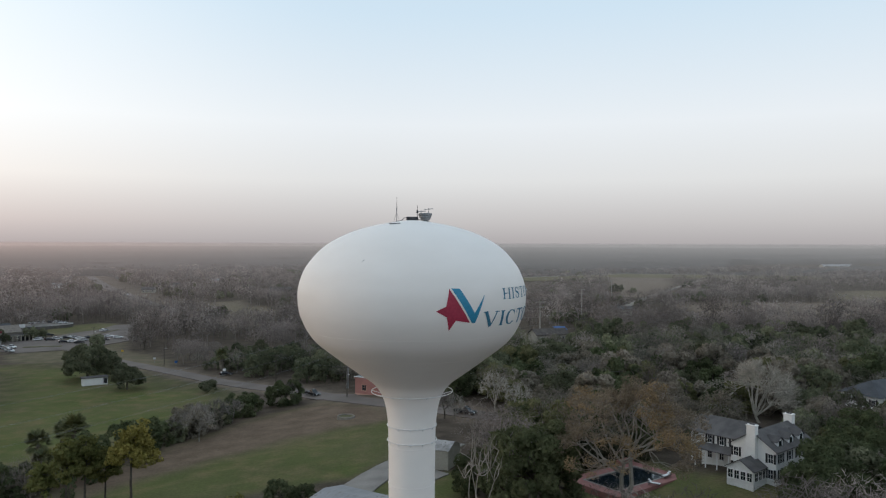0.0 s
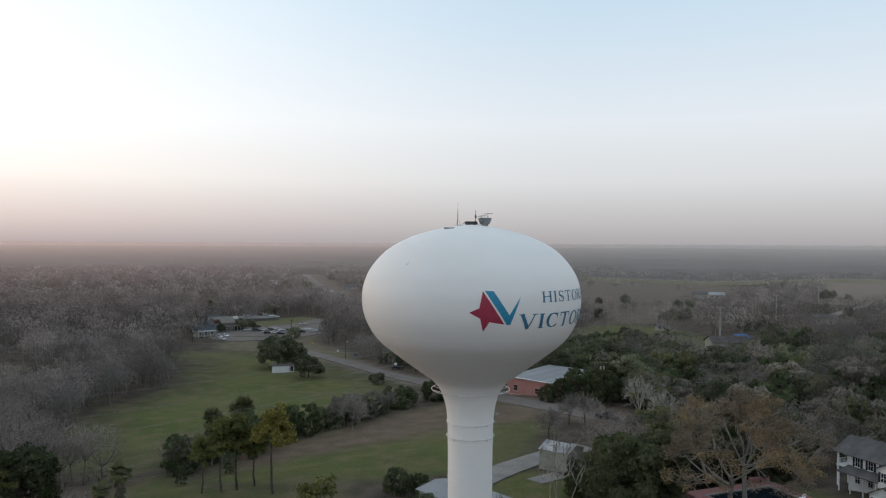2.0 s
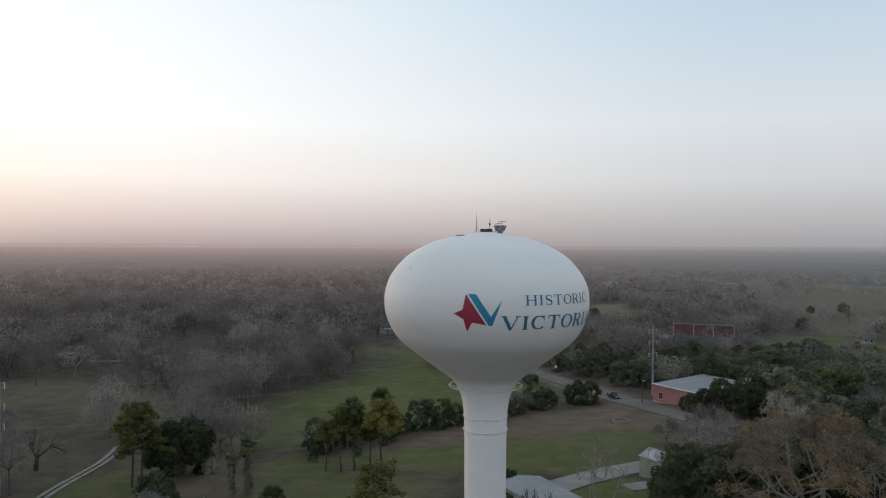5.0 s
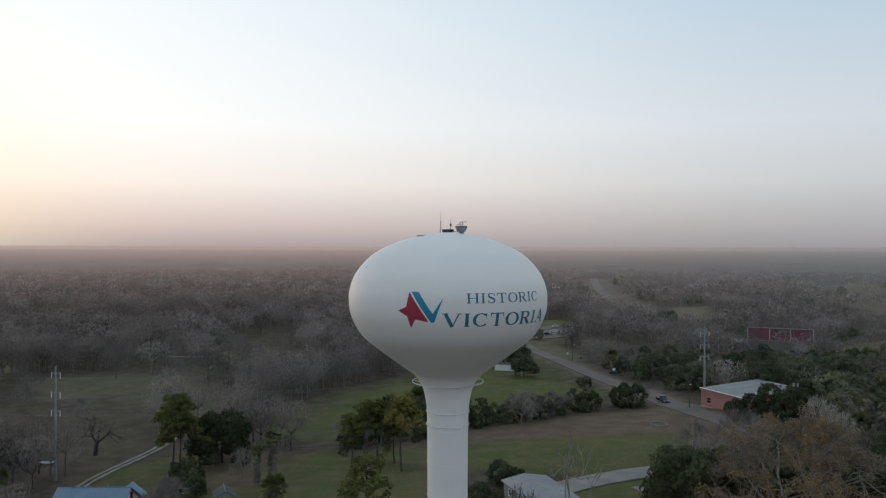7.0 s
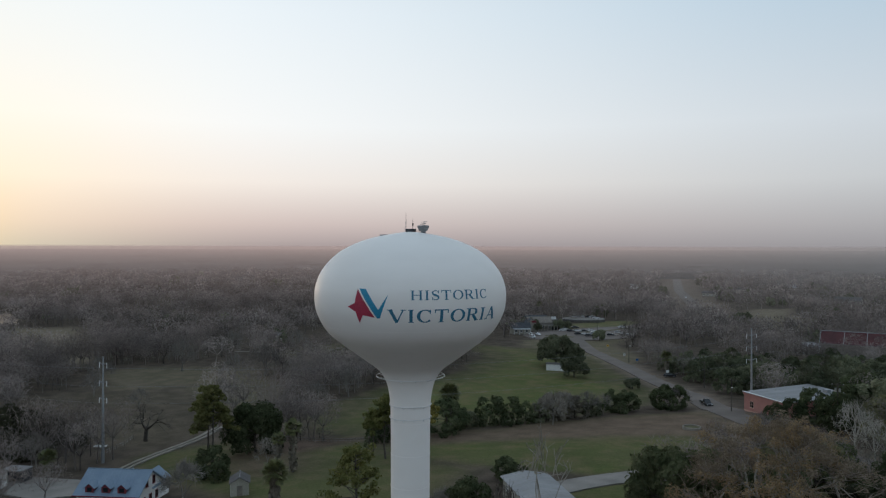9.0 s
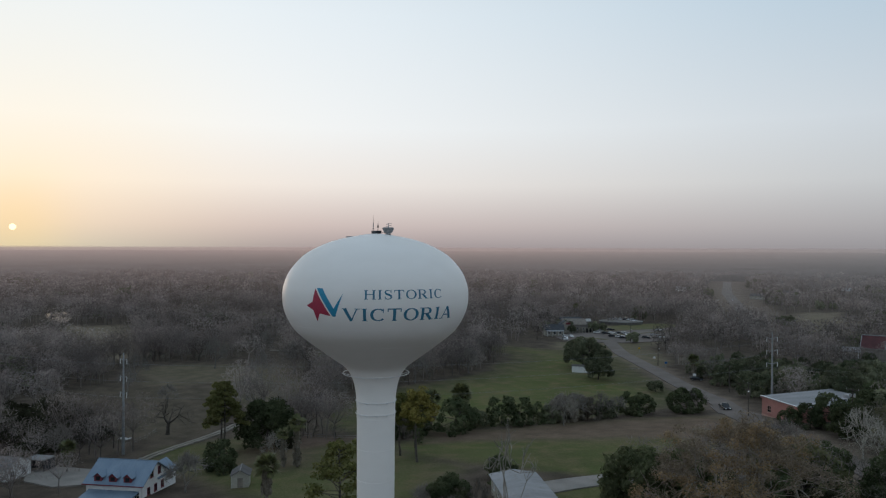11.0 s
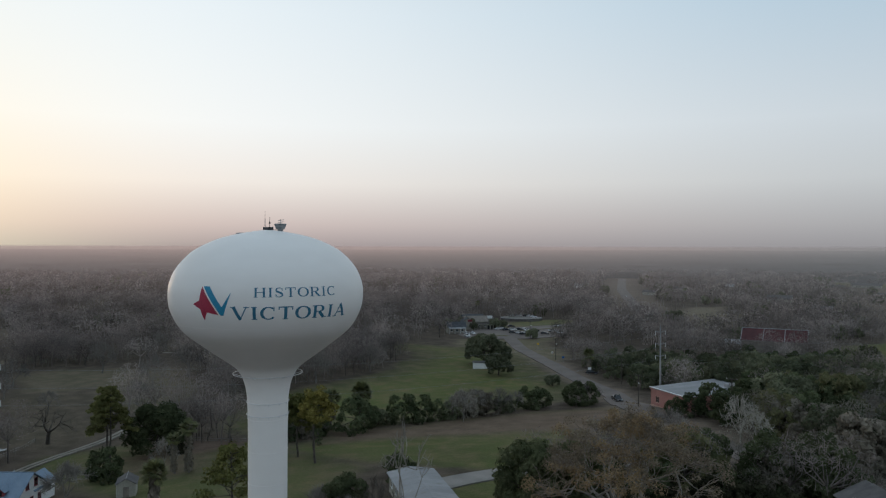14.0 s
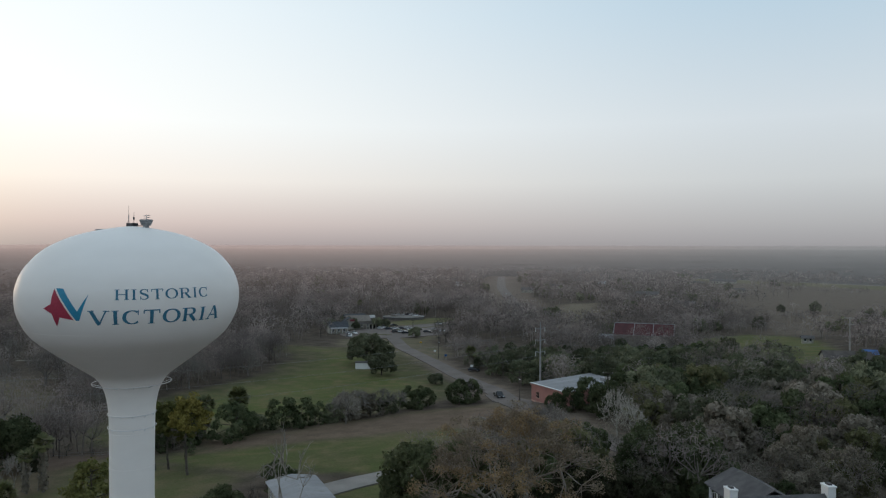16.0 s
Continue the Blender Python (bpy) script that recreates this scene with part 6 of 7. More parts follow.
def white_house():
    hx, hy = 44.3, 113.7
    h = thing("white_house", "white two-storey house with grey shingle roof and chimneys", "house", (hx, hy, gz(hx, hy)), 40.8)
    h.scale = (1.0, 0.84, 0.86)
    part("wall", gable_body(0, 11.2, -4.3, 4.3, -1, 5.7, 8.4), M["white_wall"], h, "white painted brick wall")
    roof = part("roof", gable_roof(0, 11.2, -4.3, 4.3, 5.7, 8.4, 0.4), M["roof_grey"], h, "dark grey shingle roof")
    for x in (-0.35, 11.55):
        ch = part("chimney", box((0.95, 1.7, 11.0), (x, 0, 4.2), 0.03), M["white_wall"], h, "white brick chimney")
        part("chimney_cap", box((1.1, 1.9, 0.25), (x, 0, 9.65), 0.04), M["white_wall"], ch)
        part("flue", box((0.4, 0.9, 0.3), (x, 0, 9.85)), M["roof_grey"], ch)
    for x in (2.2, 5.6, 9.0):
        d = part("dormer", gable_body(0, 2.2, -0.75, 0.75, 0, 1.15, 1.9), M["trim_white"], h, "white gabled dormer", at=(x, -3.7, 5.9), rz=90)
        part("dormer_roof", gable_roof(0.0, 2.2, -0.75, 0.75, 1.15, 1.9, 0.18, 0.1), M["roof_grey"], d)
        part("dormer_window", box((0.06, 0.8, 0.95), (-0.01, 0, 0.75)), M["glass_dark"], d)
    for y in (-3.3, 3.3):
        for z in (1.6, 4.3):
            window(h, (-0.03, y, z), 180, 0.95, 1.6, True)
    for x in (1.4, 4.2, 7.0, 9.8):
        for z in (1.6, 4.3):
            window(h, (x, -4.33, z), 270, 0.95, 1.6, True)
    # side wing and its two-storey porch
    wx, far_y = 6.6, 12.6
    part("wing_wall", box((7.0, far_y - 4.1, 6.6), (wx, (far_y + 4.1) / 2, 2.3)), M["white_wall"], h)
    part("wing_roof", gable_roof(-0.2, far_y - 3.8, -3.7, 3.7, 5.6, 7.9, 0.4), M["roof_grey"], h, "dark grey shingle roof", at=(wx, 4.0, 0), rz=90)
    part("porch_gable", gable_body(0, 0.3, -3.7, 3.7, 5.5, 5.6, 7.7), M["trim_white"], h, at=(wx, far_y + 0.2, 0), rz=90)
    part("porch_floor", box((7.2, 2.4, 0.25), (wx, far_y + 1.2, 3.1)), M["trim_white"], h)
    part("porch_roof", gable_roof(0, 2.6, -3.7, 3.7, 5.6, 7.7, 0.3), M["roof_grey"], h, at=(wx, far_y, 0), rz=90)
    for x in (-3.4, -1.1, 1.1, 3.4):
        part("column", cyl(0.2, 0.17, (wx + x, far_y + 2.2, -0.5), (wx + x, far_y + 2.2, 5.6), 10), M["trim_white"], h)
    rail = box((7.0, 0.08, 0.08), (wx, far_y + 2.25, 4.15))
    for k in range(24):
        box((0.05, 0.05, 0.85), (wx - 3.4 + k * 0.295, far_y + 2.25, 3.7), 0, rail)
    part("railing", rail, M["trim_white"], h)
    for y in (5.8, 8.3, 10.8):
        for z in (1.6, 4.5):
            window(h, (wx - 3.53, y, z), 180, 0.95, 1.6, z > 3)
    for x in (-1.8, 1.8):
        for z in (1.6, 4.5):
            window(h, (wx + x, far_y + 0.03, z), 90, 1.0, 1.9)
    # one-storey gallery along the wing
    part("gallery_roof", slope_roof([(wx - 6.2, 4.4, 2.9), (wx - 3.5, 4.4, 3.5), (wx - 3.5, far_y, 3.5), (wx - 6.2, far_y, 2.9)], 0.16), M["roof_grey"], h, "low dark shingle gallery roof")
    for y in (5.2, 7.6, 10.0, 12.2):
        part("gallery_post", box((0.16, 0.16, 3.4), (wx - 6.0, y, 1.3)), M["trim_white"], h)
    # sunroom in front of the gable
    sun_room = part("sunroom", gable_body(-3.9, -0.02, -2.5, 2.5, -1, 2.7, 4.2), M["trim_white"], h, "white glazed sunroom")
    part("sunroom_roof", gable_roof(-3.9, 0.2, -2.5, 2.5, 2.7, 4.2, 0.3), M["roof_grey"], sun_room)
    for y in (-1.8, -0.6, 0.6, 1.8):
        window(h, (-3.92, y, 1.55), 180, 0.95, 1.5)
    for x in (-3.1, -1.95, -0.8):
        window(h, (x, -2.52, 1.55), 270, 0.95, 1.5)
    return h


def pool():
    p = thing("swimming_pool", "rectangular pool with dark water and red brick surround", "pool", (25.9, 118.0, gz(25.9, 118.0) + 0.45), 38)
    deck = bmesh.new()
    for cx0, cy0, sx, sy in ((0, -4.3, 16.4, 1.8), (0, 4.5, 16.4, 2.2), (-7.2, 0, 2.0, 6.8), (7.2, 0, 2.0, 6.8)):
        box((sx, sy, 1.35), (cx0, cy0, -0.5), 0.02, deck)
    part("deck", deck, M["pool_tile"], p, "weathered red brick paving")
    cop = bmesh.new()
    for cx0, cy0, sx, sy in ((0, -3.35, 12.6, 0.3), (0, 3.35, 12.6, 0.3), (-6.15, 0, 0.3, 6.4), (6.15, 0, 0.3, 6.4)):
        box((sx, sy, 0.2), (cx0, cy0, 0.12), 0.02, cop)
    part("coping", cop, M["concrete"], p, "pale stone coping")
    part("water", box((12.2, 6.6, 0.1), (0, 0, 0.0)), M["water_dark"], p, "still dark pool water")
    part("basin", box((12.2, 6.6, 1.2), (0, 0, -0.7)), M["concrete"], p)
    part("raised_wall", box((4.0, 0.5, 1.1), (6.0, 5.2, 0.5), 0.03), M["pool_tile"], p, "raised red brick wall")
    # loungers
    proto = thing("sun_lounger", "reclining sun lounger with pale cushion on the pool deck", "lounger", group="pool loungers")
    part("frame", box((1.9, 0.62, 0.06), (0, 0, 0.32), 0.01), M["steel_dark"], proto)
    part("cushion", box((1.3, 0.56, 0.1), (-0.3, 0, 0.40), 0.03), M["trim_white"], proto)
    part("backrest", box((0.75, 0.56, 0.1), (0.62, 0, 0.62), 0.03, rot=Euler((0, -0.8, 0)).to_matrix()), M["trim_white"], proto)
    for x in (-0.8, 0.8):
        for y in (-0.26, 0.26):
            part("leg", cyl(0.03, 0.03, (x, y, -0.02), (x, y, 0.32), 5), M["steel_dark"], proto)
    spots = [(32.4, 118.4, 40), (29.4, 114.4, 150)]
    for k, (x, y, a) in enumerate(spots):
        m = pose(x, y, p.location.z + 0.20, 0, 0, a)
        if k == 0:
            proto.matrix_basis = m
        else:
            copy_thing(proto, m)


def second_house():
    x, y = 94, 167
    h = thing("grey_roofed_house", "white two-storey house with blue-grey hip roof among trees", "house", (x, y, gz(x, y)), 28)
    part("wall", box((16, 9, 7.4), (0, 0, 2.7)), M["white_wall"], h)
    bm = bmesh.new()
    lo = [bm.verts.new(p) for p in ((-8.6, -5.1, 6.2), (8.6, -5.1, 6.2), (8.6, 5.1, 6.2), (-8.6, 5.1, 6.2))]
    hi = [bm.verts.new(p) for p in ((-4.2, 0, 9.0), (4.2, 0, 9.0))]
    for f in ((lo[0], lo[1], hi[1], hi[0]), (lo[1], lo[2], hi[1]), (lo[2], lo[3], hi[0], hi[1]), (lo[3], lo[0], hi[0]), tuple(lo[::-1])):
        bm.faces.new(f)
    part("roof", bm, M["roof_slate"], h, "blue-grey hip roof")
    for z in (1.6, 4.7):
        for yy in (-3.0, -0.4):
            window(h, (-8.03, yy, z), 180, 0.95, 1.6, True)
        for xx in (-6.0, -3.0, 0, 3.0, 6.0):
            window(h, (xx, -4.53, z), 270, 0.95, 1.6, True)


def blue_roof_house():
    x, y = -67.4, 59.2
    h = thing("blue_roofed_house", "white house with blue metal roof and red-trimmed dormers", "house", (x, y, gz(x, y) - 0.45), 42.8)
    L = 5.1
    part("wall", gable_body(-L, L, -4.2, 4.2, -1, 3.2, 5.9), M["white_wall"], h)
    roof = part("roof", gable_roof(-L, L, -4.2, 4.2, 3.2, 5.9, 0.5, 0.12), M["roof_blue"], h, "blue standing seam metal roof")
    k = (5.9 - 3.2) / 4.2
    ribs(roof, -L - 0.3, L + 0.3, -4.6, 3.0, 0, 5.98, 0.62, "roof_blue")
    part("ridge_cap", cyl(0.09, 0.09, (-L - 0.5, 0, 6.02), (L + 0.5, 0, 6.02), 6), M["roof_blue"], roof)
    for xx in (-3.0, -0.3, 2.4):
        d = part("dormer", gable_body(0, 2.0, -0.7, 0.7, 0, 0.85, 1.45), M["trim_red"], h, "small gabled dormer with dark red trim", at=(xx, -4.1, 3.35), rz=90)
        part("dormer_roof", gable_roof(0, 2.0, -0.7, 0.7, 0.85, 1.45, 0.22, 0.08), M["roof_blue"], d)
        part("dormer_window", box((0.06, 0.75, 0.65), (-0.01, 0, 0.5)), M["glass_dark"], d)
    part("fascia", box((2 * L + 1.0, 0.08, 0.18), (0, -4.72, 2.93)), M["trim_red"], h, "dark red fascia board")
    # lower porch roof along the front
    part("porch_roof", slope_roof([(-L + 0.5, -7.6, 1.2), (L - 0.5, -7.6, 1.2), (L - 0.5, -4.2, 1.9), (-L + 0.5, -4.2, 1.9)]), M["roof_blue"], h, "lower blue metal porch roof")
    for xx in (-4.4, -2.2, 0, 2.2, 4.4):
        part("post", box((0.14, 0.14, 2.2), (xx, -7.4, 0.15)), M["trim_white"], h)
    for yy, z in ((-1.2, 4.2), (1.2, 4.2), (-2.2, 1.5), (2.2, 1.5), (0, 1.5)):
        window(h, (L + 0.03, yy, z), 0, 0.8, 1.2, False, "trim_red")
    for xx in (-4.2, -1.6, 1.6, 4.2):
        window(h, (xx, -4.23, 1.4), 270, 0.9, 1.4)
    part("rear_wing", gable_body(0, 4.6, -2.0, 2.0, -1, 2.9, 4.5), M["white_wall"], h, at=(3.0, 2.4, 0), rz=90)
    part("rear_roof", gable_roof(-1.5, 4.6, -2.0, 2.0, 2.9, 4.5, 0.35, 0.12), M["roof_blue"], h, "blue metal rear gable roof", at=(3.0, 2.4, 0), rz=90)
    part("vent_pipe", cyl(0.08, 0.08, (1.6, 1.0, 5.0), (1.6, 1.0, 6.1), 6), M["galvanized"], h)


def yard_buildings():
    # carport with a flat white roof
    x, y = -102, 51.5
    c = thing("carport", "dark open carport with flat white roof", "carport", (x, y, gz(x, y)), 40)
    part("roof", box((4.6, 3.4, 0.2), (0, 0, 2.5), 0.03), M["roof_white"], c)
    part("back_wall", box((4.4, 0.12, 2.5), (0, 1.5, 1.2)), M["steel_dark"], c)
    for s in (-1, 1):
        part("side_wall", box((0.12, 3.0, 2.5), (s * 2.1, 0, 1.2)), M["steel_dark"], c)
    # neighbour's low house
    x, y = -100.5, 43.5
    n = thing("low_house", "low white house with pale metal roof", "house", (x, y, gz(x, y)), 42)
    part("wall", gable_body(-5, 5, -3.4, 3.4, -1, 2.8, 4.2), M["white_wall"], n)
    part("roof", gable_roof(-5, 5, -3.4, 3.4, 2.8, 4.2, 0.4, 0.12), M["roof_pale"], n)
    for yy in (-1.6, 1.4):
        window(n, (5.03, yy, 1.4), 0, 0.9, 1.1)
    for xx in (-2.5, 0.6, 3.2):
        window(n, (xx, -3.43, 1.4), 270, 0.9, 1.1)
    # small garden shed
    x, y = -57.6, 75.6
    s = thing("garden_shed", "small weathered pale shed with a grey gabled roof", "shed", (x, y, gz(x, y)), -28)
    part("wall", gable_body(-1.9, 1.9, -1.5, 1.5, -0.5, 2.1, 3.0), M["metal_wall"], s, "pale weathered board wall")
    roof = part("roof", gable_roof(-1.9, 1.9, -1.5, 1.5, 2.1, 3.0, 0.25, 0.09), M["roof_grey"], s, "grey shingle roof")
    part("ridge_cap", cyl(0.06, 0.06, (-2.15, 0, 3.1), (2.15, 0, 3.1), 6), M["roof_white"], roof)
    part("door", box((0.06, 0.9, 1.8), (1.93, 0, 0.75), 0.01), M["wood_grey"], s)
    for k in range(9):
        part("batten", box((0.05, 0.04, 2.3), (-1.75 + 0.44 * k, -1.52, 0.9)), M["trim_white"], s)


def white_roof_building():
    # long low building beside the driveway
    x, y = -13.6, 102.2
    b = thing("metal_roofed_building", "low building with streaked pale metal roof", "building", (x, y, gz(x, y)), 49)
    b.matrix_basis = pose(x, y, gz(x, y), 0, 0, -31)
    part("wall", gable_body(-7.5, 7.5, -3.6, 3.6, -1, 2.7, 3.3), M["metal_wall"], b)
    roof = part("roof", gable_roof(-7.5, 7.5, -3.6, 3.6, 2.7, 3.3, 0.4, 0.1), M["roof_white"], b, "streaked white metal roof")
    ribs(roof, -7.7, 7.7, 3.9, 2.68, 0, 3.34, 0.9, "roof_white")
    ribs(roof, -7.7, 7.7, -3.9, 2.68, 0, 3.34, 0.9, "roof_white")
    for xx in (-5, -1.5, 2, 5.5):
        window(b, (xx, 3.63, 1.6), 90, 1.0, 1.0)
        window(b, (xx, -3.63, 1.6), 270, 1.0, 1.0)
    # metal garage
    x, y = -4.4, 129.3
    g = thing("metal_garage", "grey corrugated metal garage with white roof", "garage", (x, y, gz(x, y)), -22)
    part("wall", gable_body(-2.9, 2.9, -2.7, 2.7, -0.6, 3.3, 4.3), M["metal_wall"], g, "grey corrugated metal wall")
    roof = part("roof", gable_roof(-2.9, 2.9, -2.7, 2.7, 3.3, 4.3, 0.15, 0.08), M["roof_litter"], g, "pale metal roof with dark leaf litter")
    ribs(roof, -3.0, 3.0, -2.8, 3.28, 0, 4.34, 0.75, "roof_litter")
    for k in range(16):
        part("wall_rib", box((0.05, 0.05, 3.6), (-2.8 + k * 0.37, -2.72, 1.4)), M["metal_wall"], g)
    for k in range(14):
        part("wall_rib", box((0.05, 0.05, 3.7), (2.92, -2.5 + k * 0.38, 1.4)), M["metal_wall"], g)
    part("roller_door", box((0.06, 3.0, 2.6), (-2.92, 0, 1.0)), M["trim_white"], g)
    # concrete pad and rubble by the garage
    slab("pad", [(-9, 121), (-5, 126), (-2.5, 123.5), (-6, 119)], "concrete", "cracked concrete pad by the garage", "pad", 0.08)


def pink_building():
    x, y = -19.8, 209.6
    b = thing("pink_building", "low salmon-pink brick building with white flat roof", "building", (x, y, gz(x, y) - 0.8), -27)
    part("wall", box((14.5, 20, 6.0), (1.0, 0, 1.7)), M["brick_pink"], b, "salmon-pink painted brick wall")
    part("roof", slope_roof([(-6.5, -10.3, 4.7), (8.5, -10.3, 4.7), (8.5, 10.3, 5.7), (-6.5, 10.3, 5.7)], 0.3), M["roof_white"], b, "white low-slope roof")
    part("parapet", box((14.8, 0.3, 0.5), (1.0, -10.15, 4.75)), M["brick_pink"], b)
    part("coping", box((15.0, 0.42, 0.12), (1.0, -10.15, 5.06)), M["trim_white"], b)
    part("coping", box((0.4, 20.4, 0.12), (8.45, 0.05, 5.42), rot=Matrix.Rotation(math.atan2(1.0, 20.6), 4, "X")), M["trim_white"], b)
    part("base_band", box((14.6, 20.1, 1.4), (1.0, 0, -0.2)), M["brick_pale"], b, "paler brick base band")
    for xx in (-3.2, 4.2):
        window(b, (xx, -10.03, 2.2), 270, 1.4, 1.6, trim="brick_pale")
    for yy in (-6, -1, 4):
        window(b, (-6.28, yy, 2.2), 180, 1.3, 1.4, trim="brick_pale")
    part("rooftop_unit", box((1.6, 1.2, 1.1), (4.0, 6.5, 6.1), 0.04), M["galvanized"], b)
    part("rooftop_unit", box((1.2, 1.2, 0.9), (6.6, 3.0, 5.9), 0.04), M["galvanized"], b)


def little_shed():
    x, y = -122.0, 241.0
    s = thing("field_shed", "little white shed with flat roof under live oaks", "shed", (x, y, gz(x, y)), 35)
    part("wall", box((7.6, 3.0, 2.9), (0, 0, 0.85)), M["white_wall"], s)
    part("roof", box((8.2, 3.6, 0.22), (0, 0, 2.4), 0.03), M["roof_grey"], s)
    part("door", box((0.9, 0.06, 2.0), (2.2, -1.52, 1.0)), M["trim_white"], s)
    # solid black panel, painted for the dark inside of an open bay
    part("opening", box((1.3, 0.06, 1.8), (3.0, -1.52, 1.1)), M["shutter_shade_black"], s)


def red_roof_building():
    x, y = -58.5, 371
    b = thing("red_roofed_hall", "long hall with dark red roof and white trim", "hall", (x, y, gz(x, y)), 16)
    b.scale = (0.96, 0.92, 1.02)
    part("wall", gable_body(-14, 14, -8, 8, -1, 5.2, 9.6), M["wood_grey"], b)
    roof = part("roof", gable_roof(-14, 14, -8, 8, 5.2, 9.6, 0.5, 0.25), M["roof_red"], b, "dark red metal roof")
    for xx in (-14.4, -4.6, 4.6, 14.4):
        part("roof_batten", slope_roof([(xx - 0.14, -8.6, 5.15), (xx + 0.14, -8.6, 5.15), (xx + 0.14, 0, 9.9), (xx - 0.14, 0, 9.9)], 0.12), M["roof_pale"], roof)
    part("eave_trim", box((29.2, 0.3, 0.3), (0, -8.6, 4.95)), M["concrete"], roof)
    part("ridge_trim", box((29.2, 0.5, 0.3), (0, 0, 9.95)), M["roof_pale"], roof)
    part("lean_to", slope_roof([(-22, -9, 3.2), (-14, -9, 3.2), (-14, -1, 4.2), (-22, -1, 4.2)], 0.25), M["roof_white"], b, "pale lean-to roof")
    for xx in (-21, -15):
        for yy in (-8.6, -1.6):
            part("post", box((0.2, 0.2, 4.4), (xx, yy, 1.2)), M["trim_white"], b)


def restaurant():
    x, y = -212.7, 345.3
    b = thing("roadside_building", "low grey roadside building with a pillared walk", "building", (x, y, gz(x, y)), 53.3)
    part("wall", box((12, 8, 5.5), (-4, 4, 1.8)), M["concrete"], b)
    part("roof", gable_roof(-10.5, 2.5, 0, 8, 4.5, 7.2, 0.6, 0.2), M["wood_grey"], b)
    part("rear_block", box((9.0, 5.0, 7.0), (3.0, 7.6, 2.6)), M["concrete"], b)
    for k in range(9):
        part("pillar", box((0.4, 0.4, 2.9), (-7.4 + 1.85 * k, -2.0, 1.1)), M["metal_wall"], b)
    part("beam", box((15.6, 0.5, 0.4), (0, -2.0, 2.75)), M["metal_wall"], b)
    part("walk_roof", box((15.6, 2.6, 0.2), (0, -0.9, 3.05)), M["roof_grey"], b)
    # black sheet behind the pillars, put in for the shade of the walk
    part("shaded_front", box((15.2, 0.15, 2.8), (0, 0.2, 1.0)), M["shutter_shade_black"], b, "black panel that paints the shade along the shopfront")
    part("gable_block", gable_body(-3.2, 3.2, -3.0, 3.0, -1, 4.6, 6.6), M["metal_wall"], b, "pale gabled end block", at=(-9.6, 1.0, 0), rz=90)
    part("gable_roof", gable_roof(-3.2, 3.2, -3.0, 3.0, 4.6, 6.6, 0.5, 0.2), M["roof_slate"], b, "dark shingle roof", at=(-9.6, 1.0, 0), rz=90)
    part("sign_board", box((2.6, 0.25, 1.1), (-8.4, -3.4, 5.2), 0.03), M["trim_red"], b, "dark red sign board")
    part("rear_roof", gable_roof(-6.0, 6.0, -3.2, 3.2, 5.4, 7.4, 0.5, 0.2), M["roof_slate"], b, "dark shingle roof", at=(-4.0, 12.0, 0))
    part("rear_wall", gable_body(-6.0, 6.0, -3.2, 3.2, -1, 5.4, 7.4), M["wood_grey"], b, at=(-4.0, 12.0, 0))
    part("parapet", box((7.0, 0.4, 1.6), (3.0, 5.0, 6.4)), M["trim_white"], b, "pale stepped parapet")
    for xx in (-8, -5, -2, 1):
        window(b, (xx, -0.03, 2.0), 270, 1.3, 1.4)
    # gabled house beside it
    x, y = -212.5, 322.0
    h = thing("gabled_house", "dark-roofed pale gabled house beside the car park", "house", (x, y, gz(x, y)), 53)
    part("wall", gable_body(-5.0, 5.0, -3.6, 3.6, -1, 3.4, 5.8), M["metal_wall"], h)
    part("roof", gable_roof(-5.0, 5.0, -3.6, 3.6, 3.4, 5.8, 0.5, 0.2), M["roof_slate"], h, "dark shingle roof")
    part("porch_roof", slope_roof([(-4.6, -6.0, 2.6), (4.6, -6.0, 2.6), (4.6, -3.5, 3.2), (-4.6, -3.5, 3.2)], 0.12), M["roof_pale"], h, "pale porch roof")
    for xx in (-4.4, -1.5, 1.5, 4.4):
        part("porch_post", box((0.2, 0.2, 3.4), (xx, -5.8, 0.9)), M["trim_white"], h)
    for xx in (-3.0, 0.0, 3.0):
        window(h, (xx, -3.63, 1.6), 270, 1.1, 1.4)
    # low curved retaining wall with a raised car park behind it
    x, y = -231, 404
    w = thing("retaining_wall", "low curved dark stone wall round a raised car park", "wall", (x, y, gz(x, y)), 40, kind="structure")
    poly = [(13.5 * math.cos(a), 10.5 * math.sin(a)) for a in np.linspace(0, 2 * math.pi, 40)[:-1]]
    part("stone_band", prism(poly, -0.6, 1.5), M["stone_dark"], w)
    part("coping", prism([(px * 1.01, py * 1.01) for px, py in poly], 1.5, 1.62), M["roof_pale"], w, "pale concrete coping")
    part("paving", prism([(px * 0.97, py * 0.97) for px, py in poly], 1.45, 1.66), M["concrete"], w)


M["roof_slate"] = surf("roof_slate", (0.055, 0.06, 0.068), (0.085, 0.09, 0.10), 0.5, 8, 0.85, 0.3)
M["roof_pale"] = surf("roof_pale", (0.26, 0.27, 0.28), (0.34, 0.35, 0.36), 0.4, 5, 0.6, 0.05)
M["brick_pale"] = surf("brick_pale", (0.50, 0.30, 0.24), (0.55, 0.34, 0.28), 0.5, 6, 0.85, 0.2)
M["stone_dark"] = surf("stone_dark", (0.08, 0.075, 0.07), (0.13, 0.12, 0.11), 0.6, 4, 0.9, 0.3)
M["tarp_blue"] = surf("tarp_blue", (0.03, 0.10, 0.27), (0.05, 0.13, 0.33), 0.8, 6, 0.6, 0.2)
white_house()
pool()
second_house()
blue_roof_house()
yard_buildings()
white_roof_building()
pink_building()
little_shed()
red_roof_building()
restaurant()
